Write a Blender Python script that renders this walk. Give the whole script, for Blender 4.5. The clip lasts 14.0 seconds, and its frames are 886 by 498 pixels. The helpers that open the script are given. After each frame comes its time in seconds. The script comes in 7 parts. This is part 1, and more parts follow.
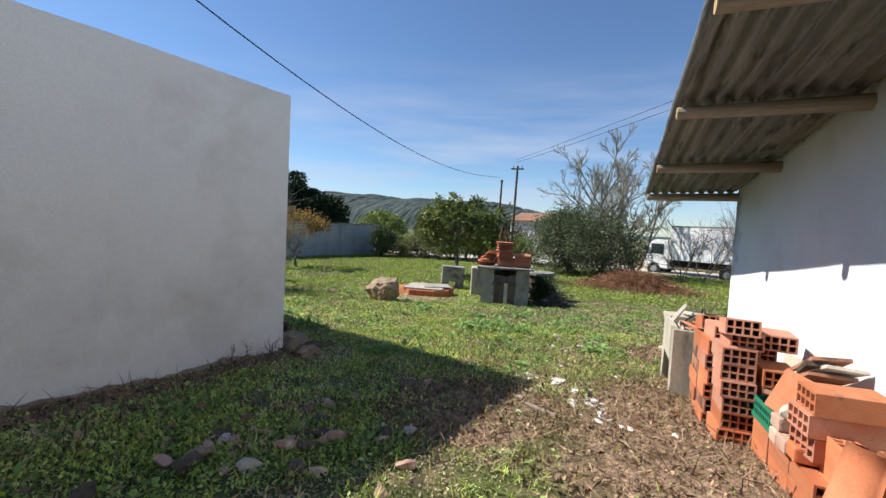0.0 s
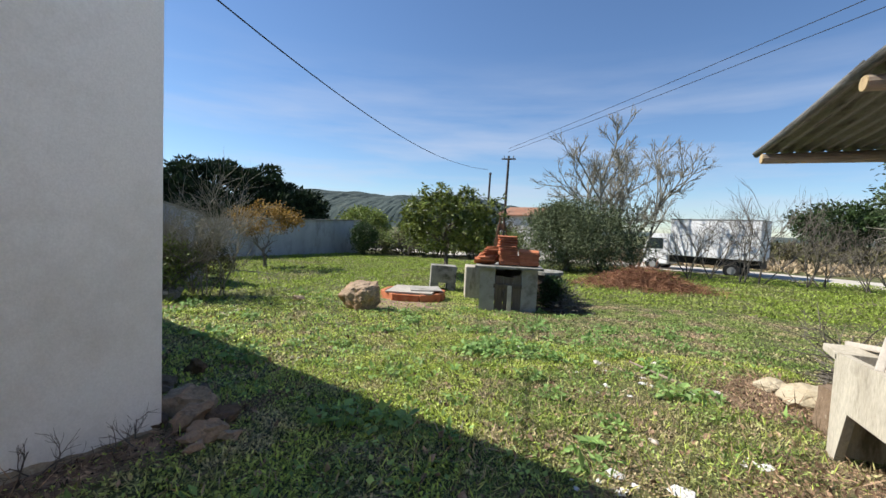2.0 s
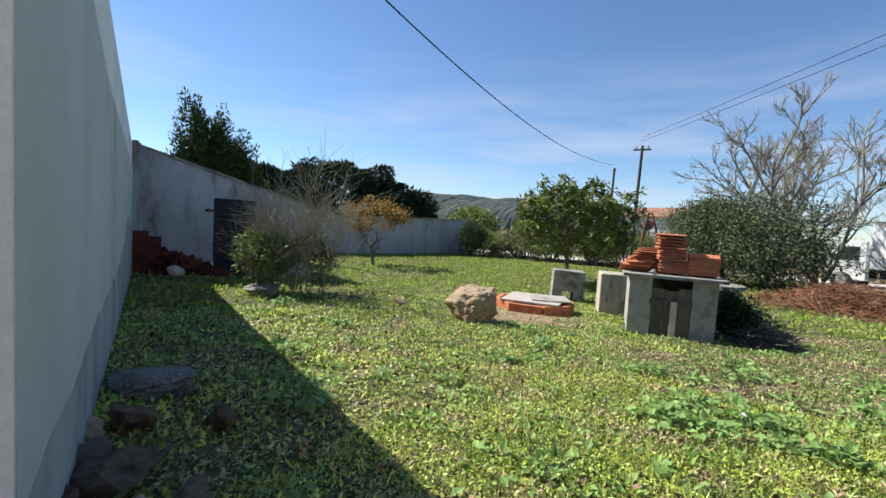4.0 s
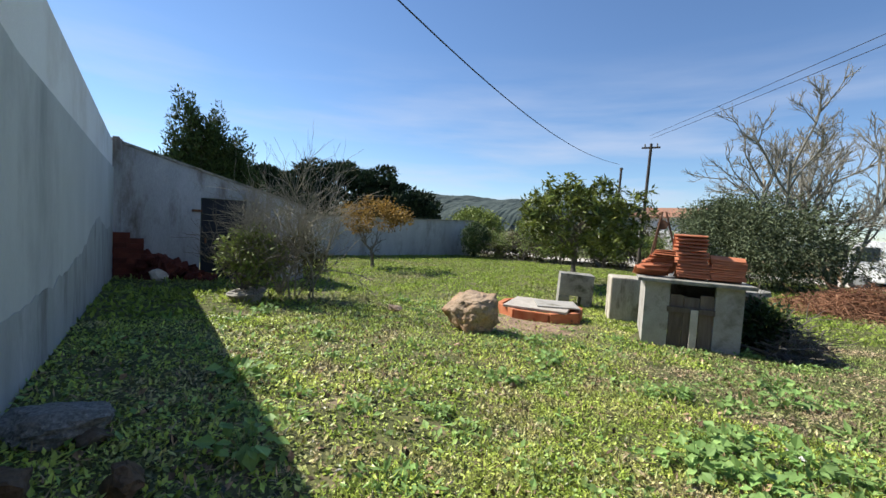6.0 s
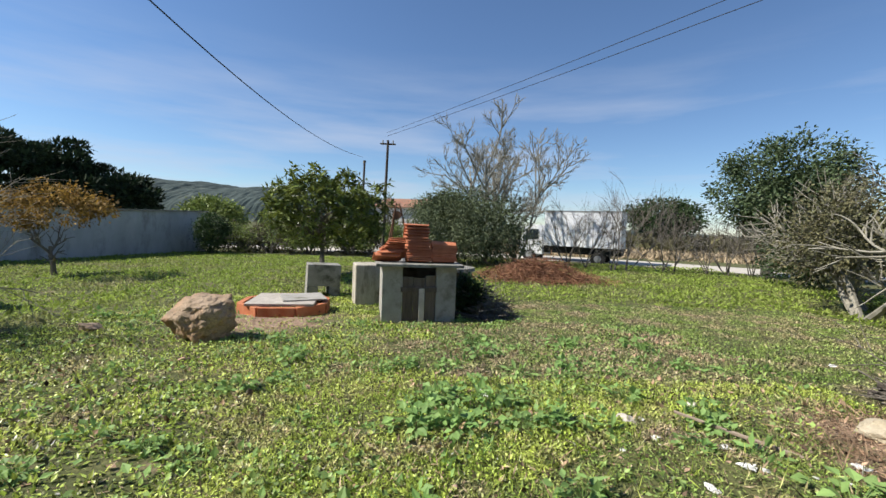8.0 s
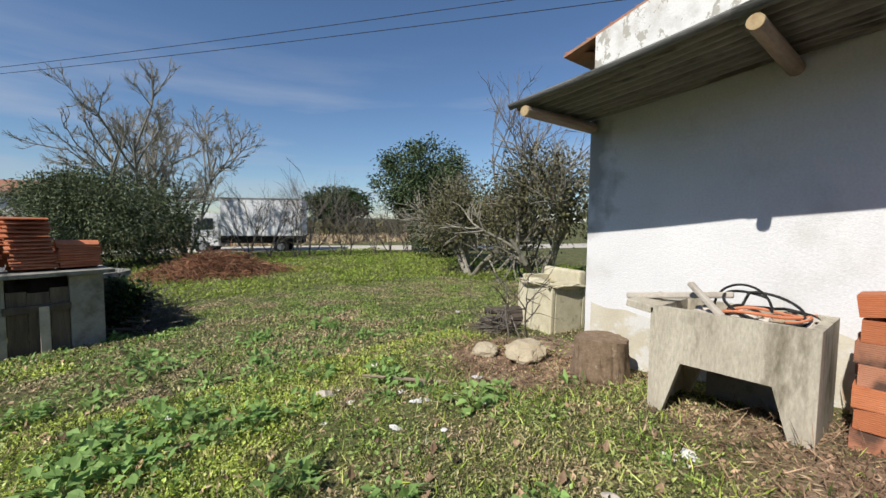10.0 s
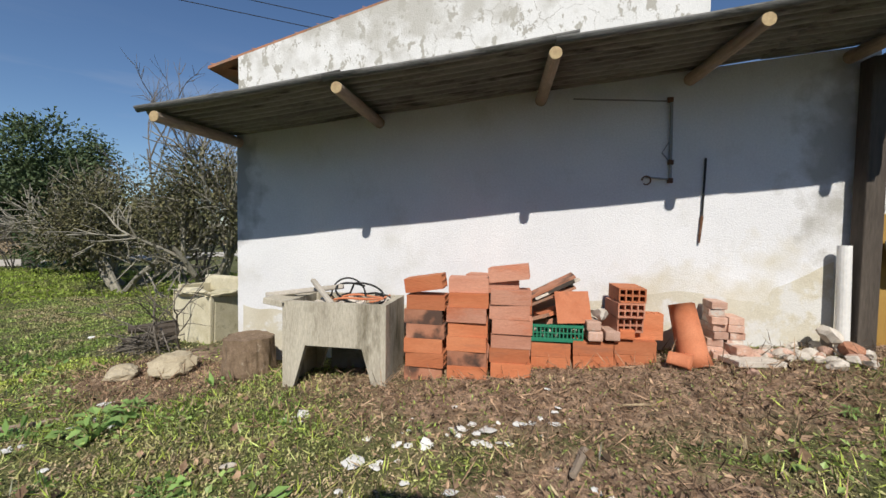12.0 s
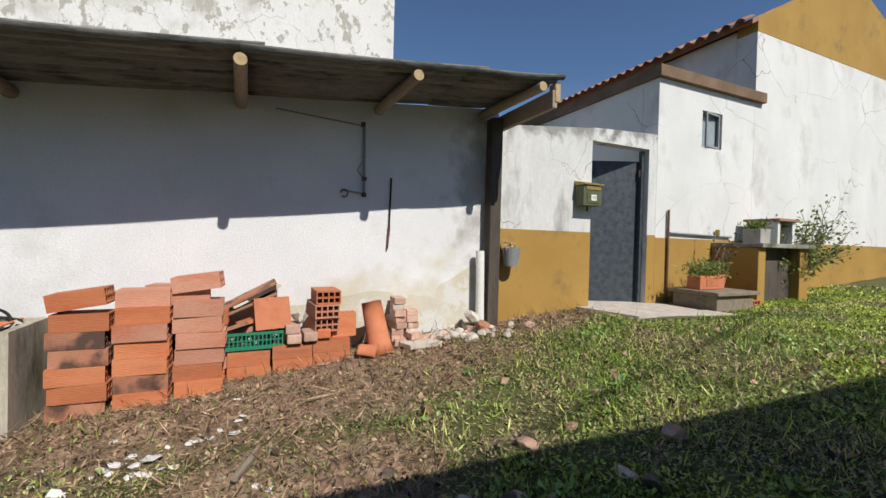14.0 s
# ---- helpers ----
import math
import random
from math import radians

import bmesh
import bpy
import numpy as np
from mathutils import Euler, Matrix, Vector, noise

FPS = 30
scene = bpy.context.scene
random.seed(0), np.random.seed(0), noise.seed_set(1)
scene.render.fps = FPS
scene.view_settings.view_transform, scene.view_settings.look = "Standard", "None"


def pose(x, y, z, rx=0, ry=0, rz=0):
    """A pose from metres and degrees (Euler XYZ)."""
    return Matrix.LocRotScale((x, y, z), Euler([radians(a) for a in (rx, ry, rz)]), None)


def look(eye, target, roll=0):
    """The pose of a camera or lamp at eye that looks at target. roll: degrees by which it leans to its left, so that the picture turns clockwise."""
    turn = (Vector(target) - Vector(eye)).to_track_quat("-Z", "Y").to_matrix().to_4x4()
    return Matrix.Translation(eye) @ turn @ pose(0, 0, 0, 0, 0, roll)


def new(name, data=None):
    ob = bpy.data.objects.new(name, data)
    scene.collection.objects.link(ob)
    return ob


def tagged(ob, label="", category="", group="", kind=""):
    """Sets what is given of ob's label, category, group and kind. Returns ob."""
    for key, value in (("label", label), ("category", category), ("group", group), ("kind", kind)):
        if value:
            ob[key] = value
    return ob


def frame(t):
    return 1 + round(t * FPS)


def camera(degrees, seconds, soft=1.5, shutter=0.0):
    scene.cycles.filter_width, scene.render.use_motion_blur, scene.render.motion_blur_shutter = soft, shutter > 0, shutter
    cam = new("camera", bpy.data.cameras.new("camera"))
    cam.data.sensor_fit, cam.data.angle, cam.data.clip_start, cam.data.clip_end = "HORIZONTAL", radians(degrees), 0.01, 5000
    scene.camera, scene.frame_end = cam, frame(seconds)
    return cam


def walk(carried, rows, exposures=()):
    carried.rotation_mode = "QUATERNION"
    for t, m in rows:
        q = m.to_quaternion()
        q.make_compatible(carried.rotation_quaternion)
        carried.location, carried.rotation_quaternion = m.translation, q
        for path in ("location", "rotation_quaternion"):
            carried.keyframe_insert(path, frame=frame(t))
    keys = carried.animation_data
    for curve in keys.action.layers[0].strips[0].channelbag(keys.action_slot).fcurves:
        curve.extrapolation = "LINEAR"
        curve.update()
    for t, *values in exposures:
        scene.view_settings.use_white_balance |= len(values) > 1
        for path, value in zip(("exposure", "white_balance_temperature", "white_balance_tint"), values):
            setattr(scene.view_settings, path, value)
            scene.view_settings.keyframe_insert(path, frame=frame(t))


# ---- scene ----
cam = camera(93.9, 14.0)
PATH = [
    (0, (-0.466, 0.334, 1.012), (-1.246, 2.174, 0.913), 3.0),
    (0.5, (-0.709, 0.763, 0.99), (-1.395, 2.639, 0.891), 2.9),
    (1, (-0.954, 1.239, 0.945), (-1.602, 3.128, 0.843), 2.8),
    (1.5, (-1.209, 1.709, 0.937), (-1.862, 3.597, 0.832), 2.9),
    (2, (-1.399, 2.182, 0.877), (-2.108, 4.049, 0.768), 2.5),
    (2.5, (-1.648, 2.646, 0.781), (-2.447, 4.476, 0.672), 2.8),
    (3, (-1.892, 3.044, 0.711), (-2.806, 4.820, 0.605), 3.2),
    (3.5, (-2.238, 3.478, 0.689), (-3.281, 5.180, 0.574), 3.2),
    (4, (-2.537, 3.761, 0.653), (-3.692, 5.390, 0.533), 3.4),
    (4.2, (-2.619, 3.857, 0.646), (-3.818, 5.454, 0.526), 3.3),
    (6.3, (-2.798, 4.355, 0.646), (-3.956, 5.982, 0.533), 3.3),
    (6.5, (-2.764, 4.338, 0.644), (-3.837, 6.023, 0.533), 3.1),
    (7, (-2.721, 4.354, 0.651), (-3.532, 6.179, 0.543), 2.9),
    (7.5, (-2.66, 4.347, 0.685), (-3.129, 6.288, 0.579), 2.4),
    (8, (-2.636, 4.392, 0.692), (-2.729, 6.387, 0.583), 2.2),
    (8.2, (-2.595, 4.387, 0.695), (-2.539, 6.383, 0.584), 2.0),
    (10.3, (-2.705, 4.337, 0.72), (-1.293, 5.747, 0.591), 0.6),
    (10.5, (-2.697, 4.264, 0.709), (-1.196, 5.581, 0.587), 0.7),
    (11, (-2.769, 4.095, 0.729), (-1.055, 5.119, 0.609), 0.7),
    (11.5, (-2.829, 3.937, 0.752), (-0.958, 4.635, 0.64), 0.7),
    (12, (-2.887, 3.79, 0.745), (-0.918, 4.128, 0.657), 0.9),
    (12.5, (-2.941, 3.65, 0.733), (-0.943, 3.641, 0.669), 1.0),
    (13, (-2.987, 3.522, 0.739), (-1.016, 3.186, 0.685), 1.2),
    (13.5, (-3.035, 3.472, 0.749), (-1.135, 2.851, 0.708), 1.3),
    (14, (-3.072, 3.436, 0.752), (-1.246, 2.621, 0.723), 1.5),
]
walk(cam, [(t, look(eye, target, roll)) for t, eye, target, roll in PATH],
     [(0, 0.70), (2.0, 0.72), (4.2, 0.84), (8.2, 0.58), (10.3, 0.20), (14, 0.07)])

# world, sun, exposure
SUN_FROM = Vector((-1.0, -0.15, 1.0))
world = bpy.data.worlds.new("world")
scene.world = world
world.use_nodes = True
_wn = world.node_tree.nodes
_wl = world.node_tree.links
_sky = _wn.new("ShaderNodeTexSky")
_sky.sky_type = "NISHITA"
_sky.sun_disc = False
_sky.sun_elevation = math.asin(SUN_FROM.normalized().z)
_sky.sun_rotation = math.atan2(SUN_FROM.x, SUN_FROM.y)
_sky.air_density, _sky.dust_density, _sky.ozone_density = 1.0, 0.05, 3.5
_wl.new(_sky.outputs[0], _wn["Background"].inputs[0])
_wn["Background"].inputs[1].default_value = 0.082
_sd = bpy.data.lights.new("sun", "SUN")
_sd.energy, _sd.angle, _sd.color = 4.9, radians(0.53), (1.0, 0.95, 0.87)
sun = new("sun", _sd)
sun.matrix_world = look(SUN_FROM * 50, (0, 0, 0))
# thin high cloud low in the sky
_tc = _wn.new("ShaderNodeTexCoord")
_mp = _wn.new("ShaderNodeMapping")
_mp.inputs["Scale"].default_value = (1.2, 1.2, 9.0)
_mp.inputs["Rotation"].default_value = (0.06, 0.10, 0)
_wl.new(_tc.outputs["Generated"], _mp.inputs[0])
_nz = _wn.new("ShaderNodeTexNoise")
_nz.inputs["Scale"].default_value, _nz.inputs["Detail"].default_value, _nz.inputs["Roughness"].default_value = 1.6, 7, 0.55
_wl.new(_mp.outputs[0], _nz.inputs["Vector"])
_mr = _wn.new("ShaderNodeMapRange")
_mr.inputs["From Min"].default_value, _mr.inputs["From Max"].default_value, _mr.inputs["To Max"].default_value = 0.45, 0.72, 0.75
_wl.new(_nz.outputs["Fac"], _mr.inputs["Value"])
_sx = _wn.new("ShaderNodeSeparateXYZ")
_wl.new(_tc.outputs["Generated"], _sx.inputs[0])
_hz = _wn.new("ShaderNodeMapRange")
_hz.inputs["From Min"].default_value, _hz.inputs["From Max"].default_value = 0.38, 0.12
_wl.new(_sx.outputs["Z"], _hz.inputs["Value"])
_ml = _wn.new("ShaderNodeMath")
_ml.operation = "MULTIPLY"
_wl.new(_mr.outputs[0], _ml.inputs[0])
_wl.new(_hz.outputs[0], _ml.inputs[1])
_mx = _wn.new("ShaderNodeMix")
_mx.data_type = "RGBA"
_wl.new(_ml.outputs[0], _mx.inputs["Factor"])
_tint = _wn.new("ShaderNodeMix")
_tint.data_type, _tint.blend_type = "RGBA", "MULTIPLY"
_tint.inputs["Factor"].default_value = 1.0
_tint.inputs["B"].default_value = (0.84, 0.93, 1.04, 1)
_wl.new(_sky.outputs[0], _tint.inputs["A"])
_wl.new(_tint.outputs["Result"], _mx.inputs["A"])
_mx.inputs["B"].default_value = (4.7, 5.2, 6.4, 1)
_wl.new(_mx.outputs["Result"], _wn["Background"].inputs[0])

# ---- small builders ----
def rgb(h):
    """Linear colour from 0..1 triple or grey."""
    return (*h, 1.0) if not isinstance(h, (int, float)) else (h, h, h, 1.0)


def surf(name, c1, c2, scale=3.0, rough=0.85, bump=0.3, fine=60.0, fine_amt=0.25, c3=None, s3=0.7, lo=0.5, hi=0.62,
         metal=0.0, spread=0.0, island=0.0, stretch=(1, 1, 1), translucent=0.0, spec=0.3):
    """Procedural surface: two colours mixed by a wide noise, a third by a patchy one, and fine grain with relief."""
    m = bpy.data.materials.new(name)
    m.use_nodes = True
    nt = m.node_tree
    n, l = nt.nodes, nt.links
    bs = n["Principled BSDF"]
    geo = n.new("ShaderNodeNewGeometry")
    mp = n.new("ShaderNodeMapping")
    mp.inputs["Scale"].default_value = stretch
    l.new(geo.outputs["Position"], mp.inputs[0])

    def noise_tex(sc, detail=5, rg=0.6):
        t = n.new("ShaderNodeTexNoise")
        t.inputs["Scale"].default_value, t.inputs["Detail"].default_value, t.inputs["Roughness"].default_value = sc, detail, rg
        l.new(mp.outputs[0], t.inputs["Vector"])
        return t.outputs["Fac"]

    def remap(v, a, b):
        r = n.new("ShaderNodeMapRange")
        r.inputs["From Min"].default_value, r.inputs["From Max"].default_value = a, b
        l.new(v, r.inputs["Value"])
        return r.outputs["Result"]

    def mix(f, a, b, mode="MIX"):
        x = n.new("ShaderNodeMix")
        x.data_type, x.blend_type = "RGBA", mode
        for sock, val in ((x.inputs["Factor"], f), (x.inputs["A"], a), (x.inputs["B"], b)):
            if hasattr(val, "links"):
                l.new(val, sock)
            else:
                sock.default_value = val
        return x.outputs["Result"]

    col = mix(remap(noise_tex(scale), 0.3, 0.7), rgb(c1), rgb(c2))
    if c3 is not None:
        col = mix(remap(noise_tex(s3, 8, 0.65), lo, hi), col, rgb(c3))
    if spread or island:
        v = n.new("ShaderNodeHueSaturation")
        src = n.new("ShaderNodeObjectInfo").outputs["Random"] if spread else geo.outputs["Random Per Island"]
        r = n.new("ShaderNodeMapRange")
        k = spread or island
        r.inputs["To Min"].default_value, r.inputs["To Max"].default_value = 1 - k, 1 + k
        l.new(src, r.inputs["Value"])
        l.new(r.outputs["Result"], v.inputs["Value"])
        l.new(col, v.inputs["Color"])
        col = v.outputs["Color"]
    f = noise_tex(fine, 4, 0.7)
    g = n.new("ShaderNodeMapRange")
    g.inputs["From Min"].default_value, g.inputs["From Max"].default_value = 0.25, 0.75
    g.inputs["To Min"].default_value, g.inputs["To Max"].default_value = 1 - fine_amt, 1 + fine_amt * 0.6
    l.new(f, g.inputs["Value"])
    sc = n.new("ShaderNodeVectorMath")
    sc.operation = "SCALE"
    l.new(col, sc.inputs[0])
    l.new(g.outputs["Result"], sc.inputs["Scale"])
    l.new(sc.outputs[0], bs.inputs["Base Color"])
    bs.inputs["Roughness"].default_value, bs.inputs["Metallic"].default_value = rough, metal
    bs.inputs["Specular IOR Level"].default_value = spec
    if bump:
        b = n.new("ShaderNodeBump")
        b.inputs["Strength"].default_value, b.inputs["Distance"].default_value = bump, 0.6 / fine
        l.new(f, b.inputs["Height"])
        l.new(b.outputs[0], bs.inputs["Normal"])
    if translucent:
        tr = n.new("ShaderNodeBsdfTranslucent")
        ad = n.new("ShaderNodeMixShader")
        ad.inputs[0].default_value = translucent
        l.new(sc.outputs[0], tr.inputs["Color"])
        l.new(bs.outputs[0], ad.inputs[1])
        l.new(tr.outputs[0], ad.inputs[2])
        l.new(ad.outputs[0], n["Material Output"].inputs["Surface"])
    return m


def ground_z(x, y):
    """Height of the lie of the land."""
    x, y = np.asarray(x, float), np.asarray(y, float)
    z = np.where(y < 0, 0.005 * np.minimum(y, 0) ** 2 * (y > -30) + 4.5 * (y <= -30),
                 np.where(y < 7, -0.092 * y, np.where(y < 14, -0.644 - 0.065 * (y - 7), -1.1 - 0.2 * (1 - np.exp(-(np.maximum(y, 14) - 14) / 10)))))
    xs = np.minimum(x, 0)
    side = np.where(xs > -4, 0.035 * xs, -0.14 + 0.012 * np.maximum(xs + 4, -14))
    return z + side * np.clip((y + 1) / 2, 0, 1)


def gz(x, y):
    return float(ground_z(x, y))


def np_mesh(name, v, f, mat, smooth=False):
    """Mesh data from arrays of points and of equal-sided faces."""
    me = bpy.data.meshes.new(name)
    v, f = np.asarray(v, np.float32), np.asarray(f, np.int32)
    me.vertices.add(len(v))
    me.vertices.foreach_set("co", v.ravel())
    me.loops.add(f.size)
    me.loops.foreach_set("vertex_index", f.ravel())
    me.polygons.add(len(f))
    me.polygons.foreach_set("loop_start", np.arange(len(f), dtype=np.int32) * f.shape[1])
    me.polygons.foreach_set("use_smooth", np.full(len(f), smooth))
    me.update(calc_edges=True)
    me.materials.append(mat)
    return me


def link(name, me, parent=None, label="", category="", group="", kind="", at=None):
    ob = new(name, me)
    if parent is not None:
        ob.parent = parent
    if at is not None:
        ob.matrix_basis = at
    return tagged(ob, label, category, group, kind)


def part(name, bm, mat, parent=None, label="", at=None, smooth=False, category="", kind="", group=""):
    me = bpy.data.meshes.new(name)
    bm.normal_update()
    bm.to_mesh(me)
    bm.free()
    me.materials.append(mat)
    if smooth:
        me.polygons.foreach_set("use_smooth", np.full(len(me.polygons), True))
    return link(name, me, parent, label, category, group, kind, at)


def thing(name, at, label, category, group=""):
    ob = new(name)
    ob.matrix_basis = at
    return tagged(ob, label, category, group)


def block(bm, x0, x1, y0, y1, z0, z1, bevel=0.0, m=None):
    """A box into bm, with worn edges when bevel is given."""
    r = bmesh.ops.create_cube(bm, size=1.0, matrix=Matrix.Translation(((x0 + x1) / 2, (y0 + y1) / 2, (z0 + z1) / 2)) @ Matrix.Diagonal((x1 - x0, y1 - y0, z1 - z0, 1)))
    vs = r["verts"]
    if bevel:
        es = list({e for v in vs for e in v.link_edges})
        rb = bmesh.ops.bevel(bm, geom=es, offset=bevel, segments=2, affect="EDGES", profile=0.6)
        vs = list({v for fc in rb["faces"] for v in fc.verts} | {v for v in vs if v.is_valid})
    if m is not None:
        bmesh.ops.transform(bm, matrix=m, verts=vs)
    return bm


def box(x0, x1, y0, y1, z0, z1, bevel=0.0, m=None):
    return block(bmesh.new(), x0, x1, y0, y1, z0, z1, bevel, m)


def rod(bm, p, q, r0, r1=None, sides=10, caps=True):
    """A tapered round bar from p to q."""
    p, q = Vector(p), Vector(q)
    d = q - p
    m = Matrix.Translation((p + q) / 2) @ d.to_track_quat("Z", "Y").to_matrix().to_4x4()
    bmesh.ops.create_cone(bm, cap_ends=caps, segments=sides, radius1=r0, radius2=r0 if r1 is None else r1, depth=d.length, matrix=m)
    return bm


def prism(pts, z0, z1, bm=None):
    """Upright prism over a plan; z0 and z1 are numbers or one height a corner."""
    bm = bm or bmesh.new()
    n = len(pts)
    z0 = [z0] * n if isinstance(z0, (int, float)) else z0
    z1 = [z1] * n if isinstance(z1, (int, float)) else z1
    lo = [bm.verts.new((x, y, z)) for (x, y), z in zip(pts, z0)]
    hi = [bm.verts.new((x, y, z)) for (x, y), z in zip(pts, z1)]
    bm.faces.new(lo[::-1])
    bm.faces.new(hi)
    for i in range(n):
        j = (i + 1) % n
        bm.faces.new((lo[i], lo[j], hi[j], hi[i]))
    bmesh.ops.recalc_face_normals(bm, faces=bm.faces)
    return bm


def wall_run(p, q, thick, z0, zp, zq, bm=None):
    """A straight wall whose seen face runs from p to q, thick to the right of that way."""
    d = Vector((q[0] - p[0], q[1] - p[1])).normalized()
    o = Vector((d.y, -d.x)) * thick
    return prism([p, q, (q[0] + o.x, q[1] + o.y), (p[0] + o.x, p[1] + o.y)], z0, [zp, zq, zq, zp], bm)


def stone(rng, size, rough=0.25, sub=3, lo=0.45):
    """An irregular stone about the origin, flat-ish facets."""
    bm = bmesh.new()
    bmesh.ops.create_icosphere(bm, subdivisions=sub, radius=1.0)
    off = Vector(rng.uniform(-50, 50, 3))
    cuts = [(Vector(rng.normal(size=3)).normalized(), rng.uniform(lo, 0.85)) for _ in range(12)]
    for v in bm.verts:
        c = v.co.copy()
        for nrm, d in cuts:
            k = c.dot(nrm) - d
            if k > 0:
                c -= nrm * k * 0.96
        c *= 1 + rough * 0.5 * noise.fractal(c * 2.2 + off, 0.8, 2.1, 6)
        v.co = Vector((c.x * size[0], c.y * size[1], c.z * size[2]))
    return bm


def tubes(segs, sides=5):
    """Arrays of tapered bars; segs: rows of p, q, r0, r1."""
    s = np.asarray(segs, float)
    p, q, r0, r1 = s[:, 0:3], s[:, 3:6], s[:, 6], s[:, 7]
    d = q - p
    d /= np.linalg.norm(d, axis=1)[:, None] + 1e-9
    ref = np.where(np.abs(d[:, 2:3]) < 0.9, np.array([[0, 0, 1.0]]), np.array([[1.0, 0, 0]]))
    u = np.cross(d, ref)
    u /= np.linalg.norm(u, axis=1)[:, None]
    w = np.cross(d, u)
    a = np.arange(sides) * 2 * np.pi / sides
    ring = u[:, None, :] * np.cos(a)[None, :, None] + w[:, None, :] * np.sin(a)[None, :, None]
    lo = p[:, None, :] + ring * r0[:, None, None]
    hi = q[:, None, :] + ring * r1[:, None, None]
    v = np.concatenate([lo, hi], 1).reshape(-1, 3)
    i = np.arange(sides)
    j = (i + 1) % sides
    f = np.stack([i, j, j + sides, i + sides], 1)
    f = (f[None] + (np.arange(len(s)) * 2 * sides)[:, None, None]).reshape(-1, 4)
    return v, f


def leaves(rng, c, length, width, droop=0.3, up=0.5, spread=0.35, radial=None):
    """Folded leaves, four points and two triangles each, at centres c."""
    n = len(c)
    d = rng.normal(size=(n, 3))
    if radial is not None:
        d = d * 0.8 + radial
    d[:, 2] -= droop
    d /= np.linalg.norm(d, axis=1)[:, None]
    nr = rng.normal(size=(n, 3))
    nr[:, 2] += up * 2
    s = np.cross(d, nr)
    s /= np.linalg.norm(s, axis=1)[:, None] + 1e-9
    k = 1 + spread * rng.uniform(-1, 1, (n, 1))
    L, W = length * k, width * k
    nn = np.cross(s, d)
    v = np.stack([c, c + d * L * 0.45 + s * W * 0.5 + nn * W * 0.12, c + d * L, c + d * L * 0.45 - s * W * 0.5 + nn * W * 0.12], 1).reshape(-1, 3)
    f = (np.array([[0, 1, 2], [0, 2, 3]])[None] + (np.arange(n) * 4)[:, None, None]).reshape(-1, 3)
    return v, f


def grow(rng, base, way, length, r, depth, kids=(2, 4), bend=0.25, angle=0.6, shrink=0.72, lift=0.1, steps=4):
    """Limbs that fork: rows for tubes(), and the points along the thin ones."""
    segs, tips = [], []

    def go(p, d, ln, rad, k):
        n = steps
        pts = [p]
        for i in range(n):
            d = d + rng.normal(size=3) * bend / n ** 0.5
            d[2] += lift / n
            d = d / np.linalg.norm(d)
            q = p + d * ln / n
            ra, rb = rad * (1 - 0.45 * i / n), rad * (1 - 0.45 * (i + 1) / n)
            segs.append((*p, *q, ra, rb))
            p = q
            pts.append(p)
            if k <= 1:
                tips.append(p)
        if k > 0:
            for _ in range(rng.integers(kids[0], kids[1] + 1)):
                t = rng.uniform(0.35, 1.0)
                i = min(int(t * n), n - 1)
                s = pts[i] + (pts[i + 1] - pts[i]) * (t * n - i)
                side = rng.normal(size=3)
                side -= d * side.dot(d)
                side /= np.linalg.norm(side)
                a = angle * rng.uniform(0.7, 1.3)
                go(s, d * math.cos(a) + side * math.sin(a), ln * shrink * rng.uniform(0.75, 1.15), rad * 0.55 * (1 if t < 0.9 else 1.1), k - 1)

    go(np.array(base, float), np.array(way, float) / np.linalg.norm(way), length, r, depth)
    return segs, np.array(tips) if tips else np.zeros((0, 3))


def pipe_path(pts, r, sides=6):
    """One joined round bar along points."""
    p = np.asarray([tuple(q) for q in pts], float)
    d = np.gradient(p, axis=0)
    d /= np.linalg.norm(d, axis=1)[:, None] + 1e-9
    ref = np.array([0.31, 0.17, 0.93])
    u = np.cross(d, ref)
    u /= np.linalg.norm(u, axis=1)[:, None] + 1e-9
    w = np.cross(d, u)
    a = np.arange(sides) * 2 * np.pi / sides
    v = (p[:, None] + (u[:, None] * np.cos(a)[None, :, None] + w[:, None] * np.sin(a)[None, :, None]) * r).reshape(-1, 3)
    i, j = np.arange(sides), (np.arange(sides) + 1) % sides
    f = np.stack([i, j, j + sides, i + sides], 1)
    f = (f[None] + (np.arange(len(p) - 1) * sides)[:, None, None]).reshape(-1, 4)
    return v, f

# ---- materials ----
M_RENDER = surf("grey_white_render", (0.84, 0.83, 0.81), (0.89, 0.885, 0.87), 1.2, 0.9, 0.3, 90, 0.12, c3=(0.66, 0.63, 0.58), s3=1.1, lo=0.50, hi=0.8)
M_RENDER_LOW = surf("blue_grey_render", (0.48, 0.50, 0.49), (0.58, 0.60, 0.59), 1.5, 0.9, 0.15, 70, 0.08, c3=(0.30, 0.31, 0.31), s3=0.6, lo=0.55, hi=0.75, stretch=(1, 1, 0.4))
M_DAMP = surf("damp_blue_grey_render", (0.33, 0.345, 0.34), (0.46, 0.475, 0.47), 2.5, 0.9, 0.2, 60, 0.12, c3=(0.18, 0.18, 0.16), s3=2.0, lo=0.5, hi=0.7, stretch=(1, 1, 0.3))
M_SHEDWALL = surf("streaked_old_render", (0.33, 0.33, 0.34), (0.50, 0.51, 0.53), 1.6, 0.95, 0.4, 45, 0.2, c3=(0.17, 0.145, 0.12), s3=1.5, lo=0.50, hi=0.66, stretch=(1, 1, 0.32))
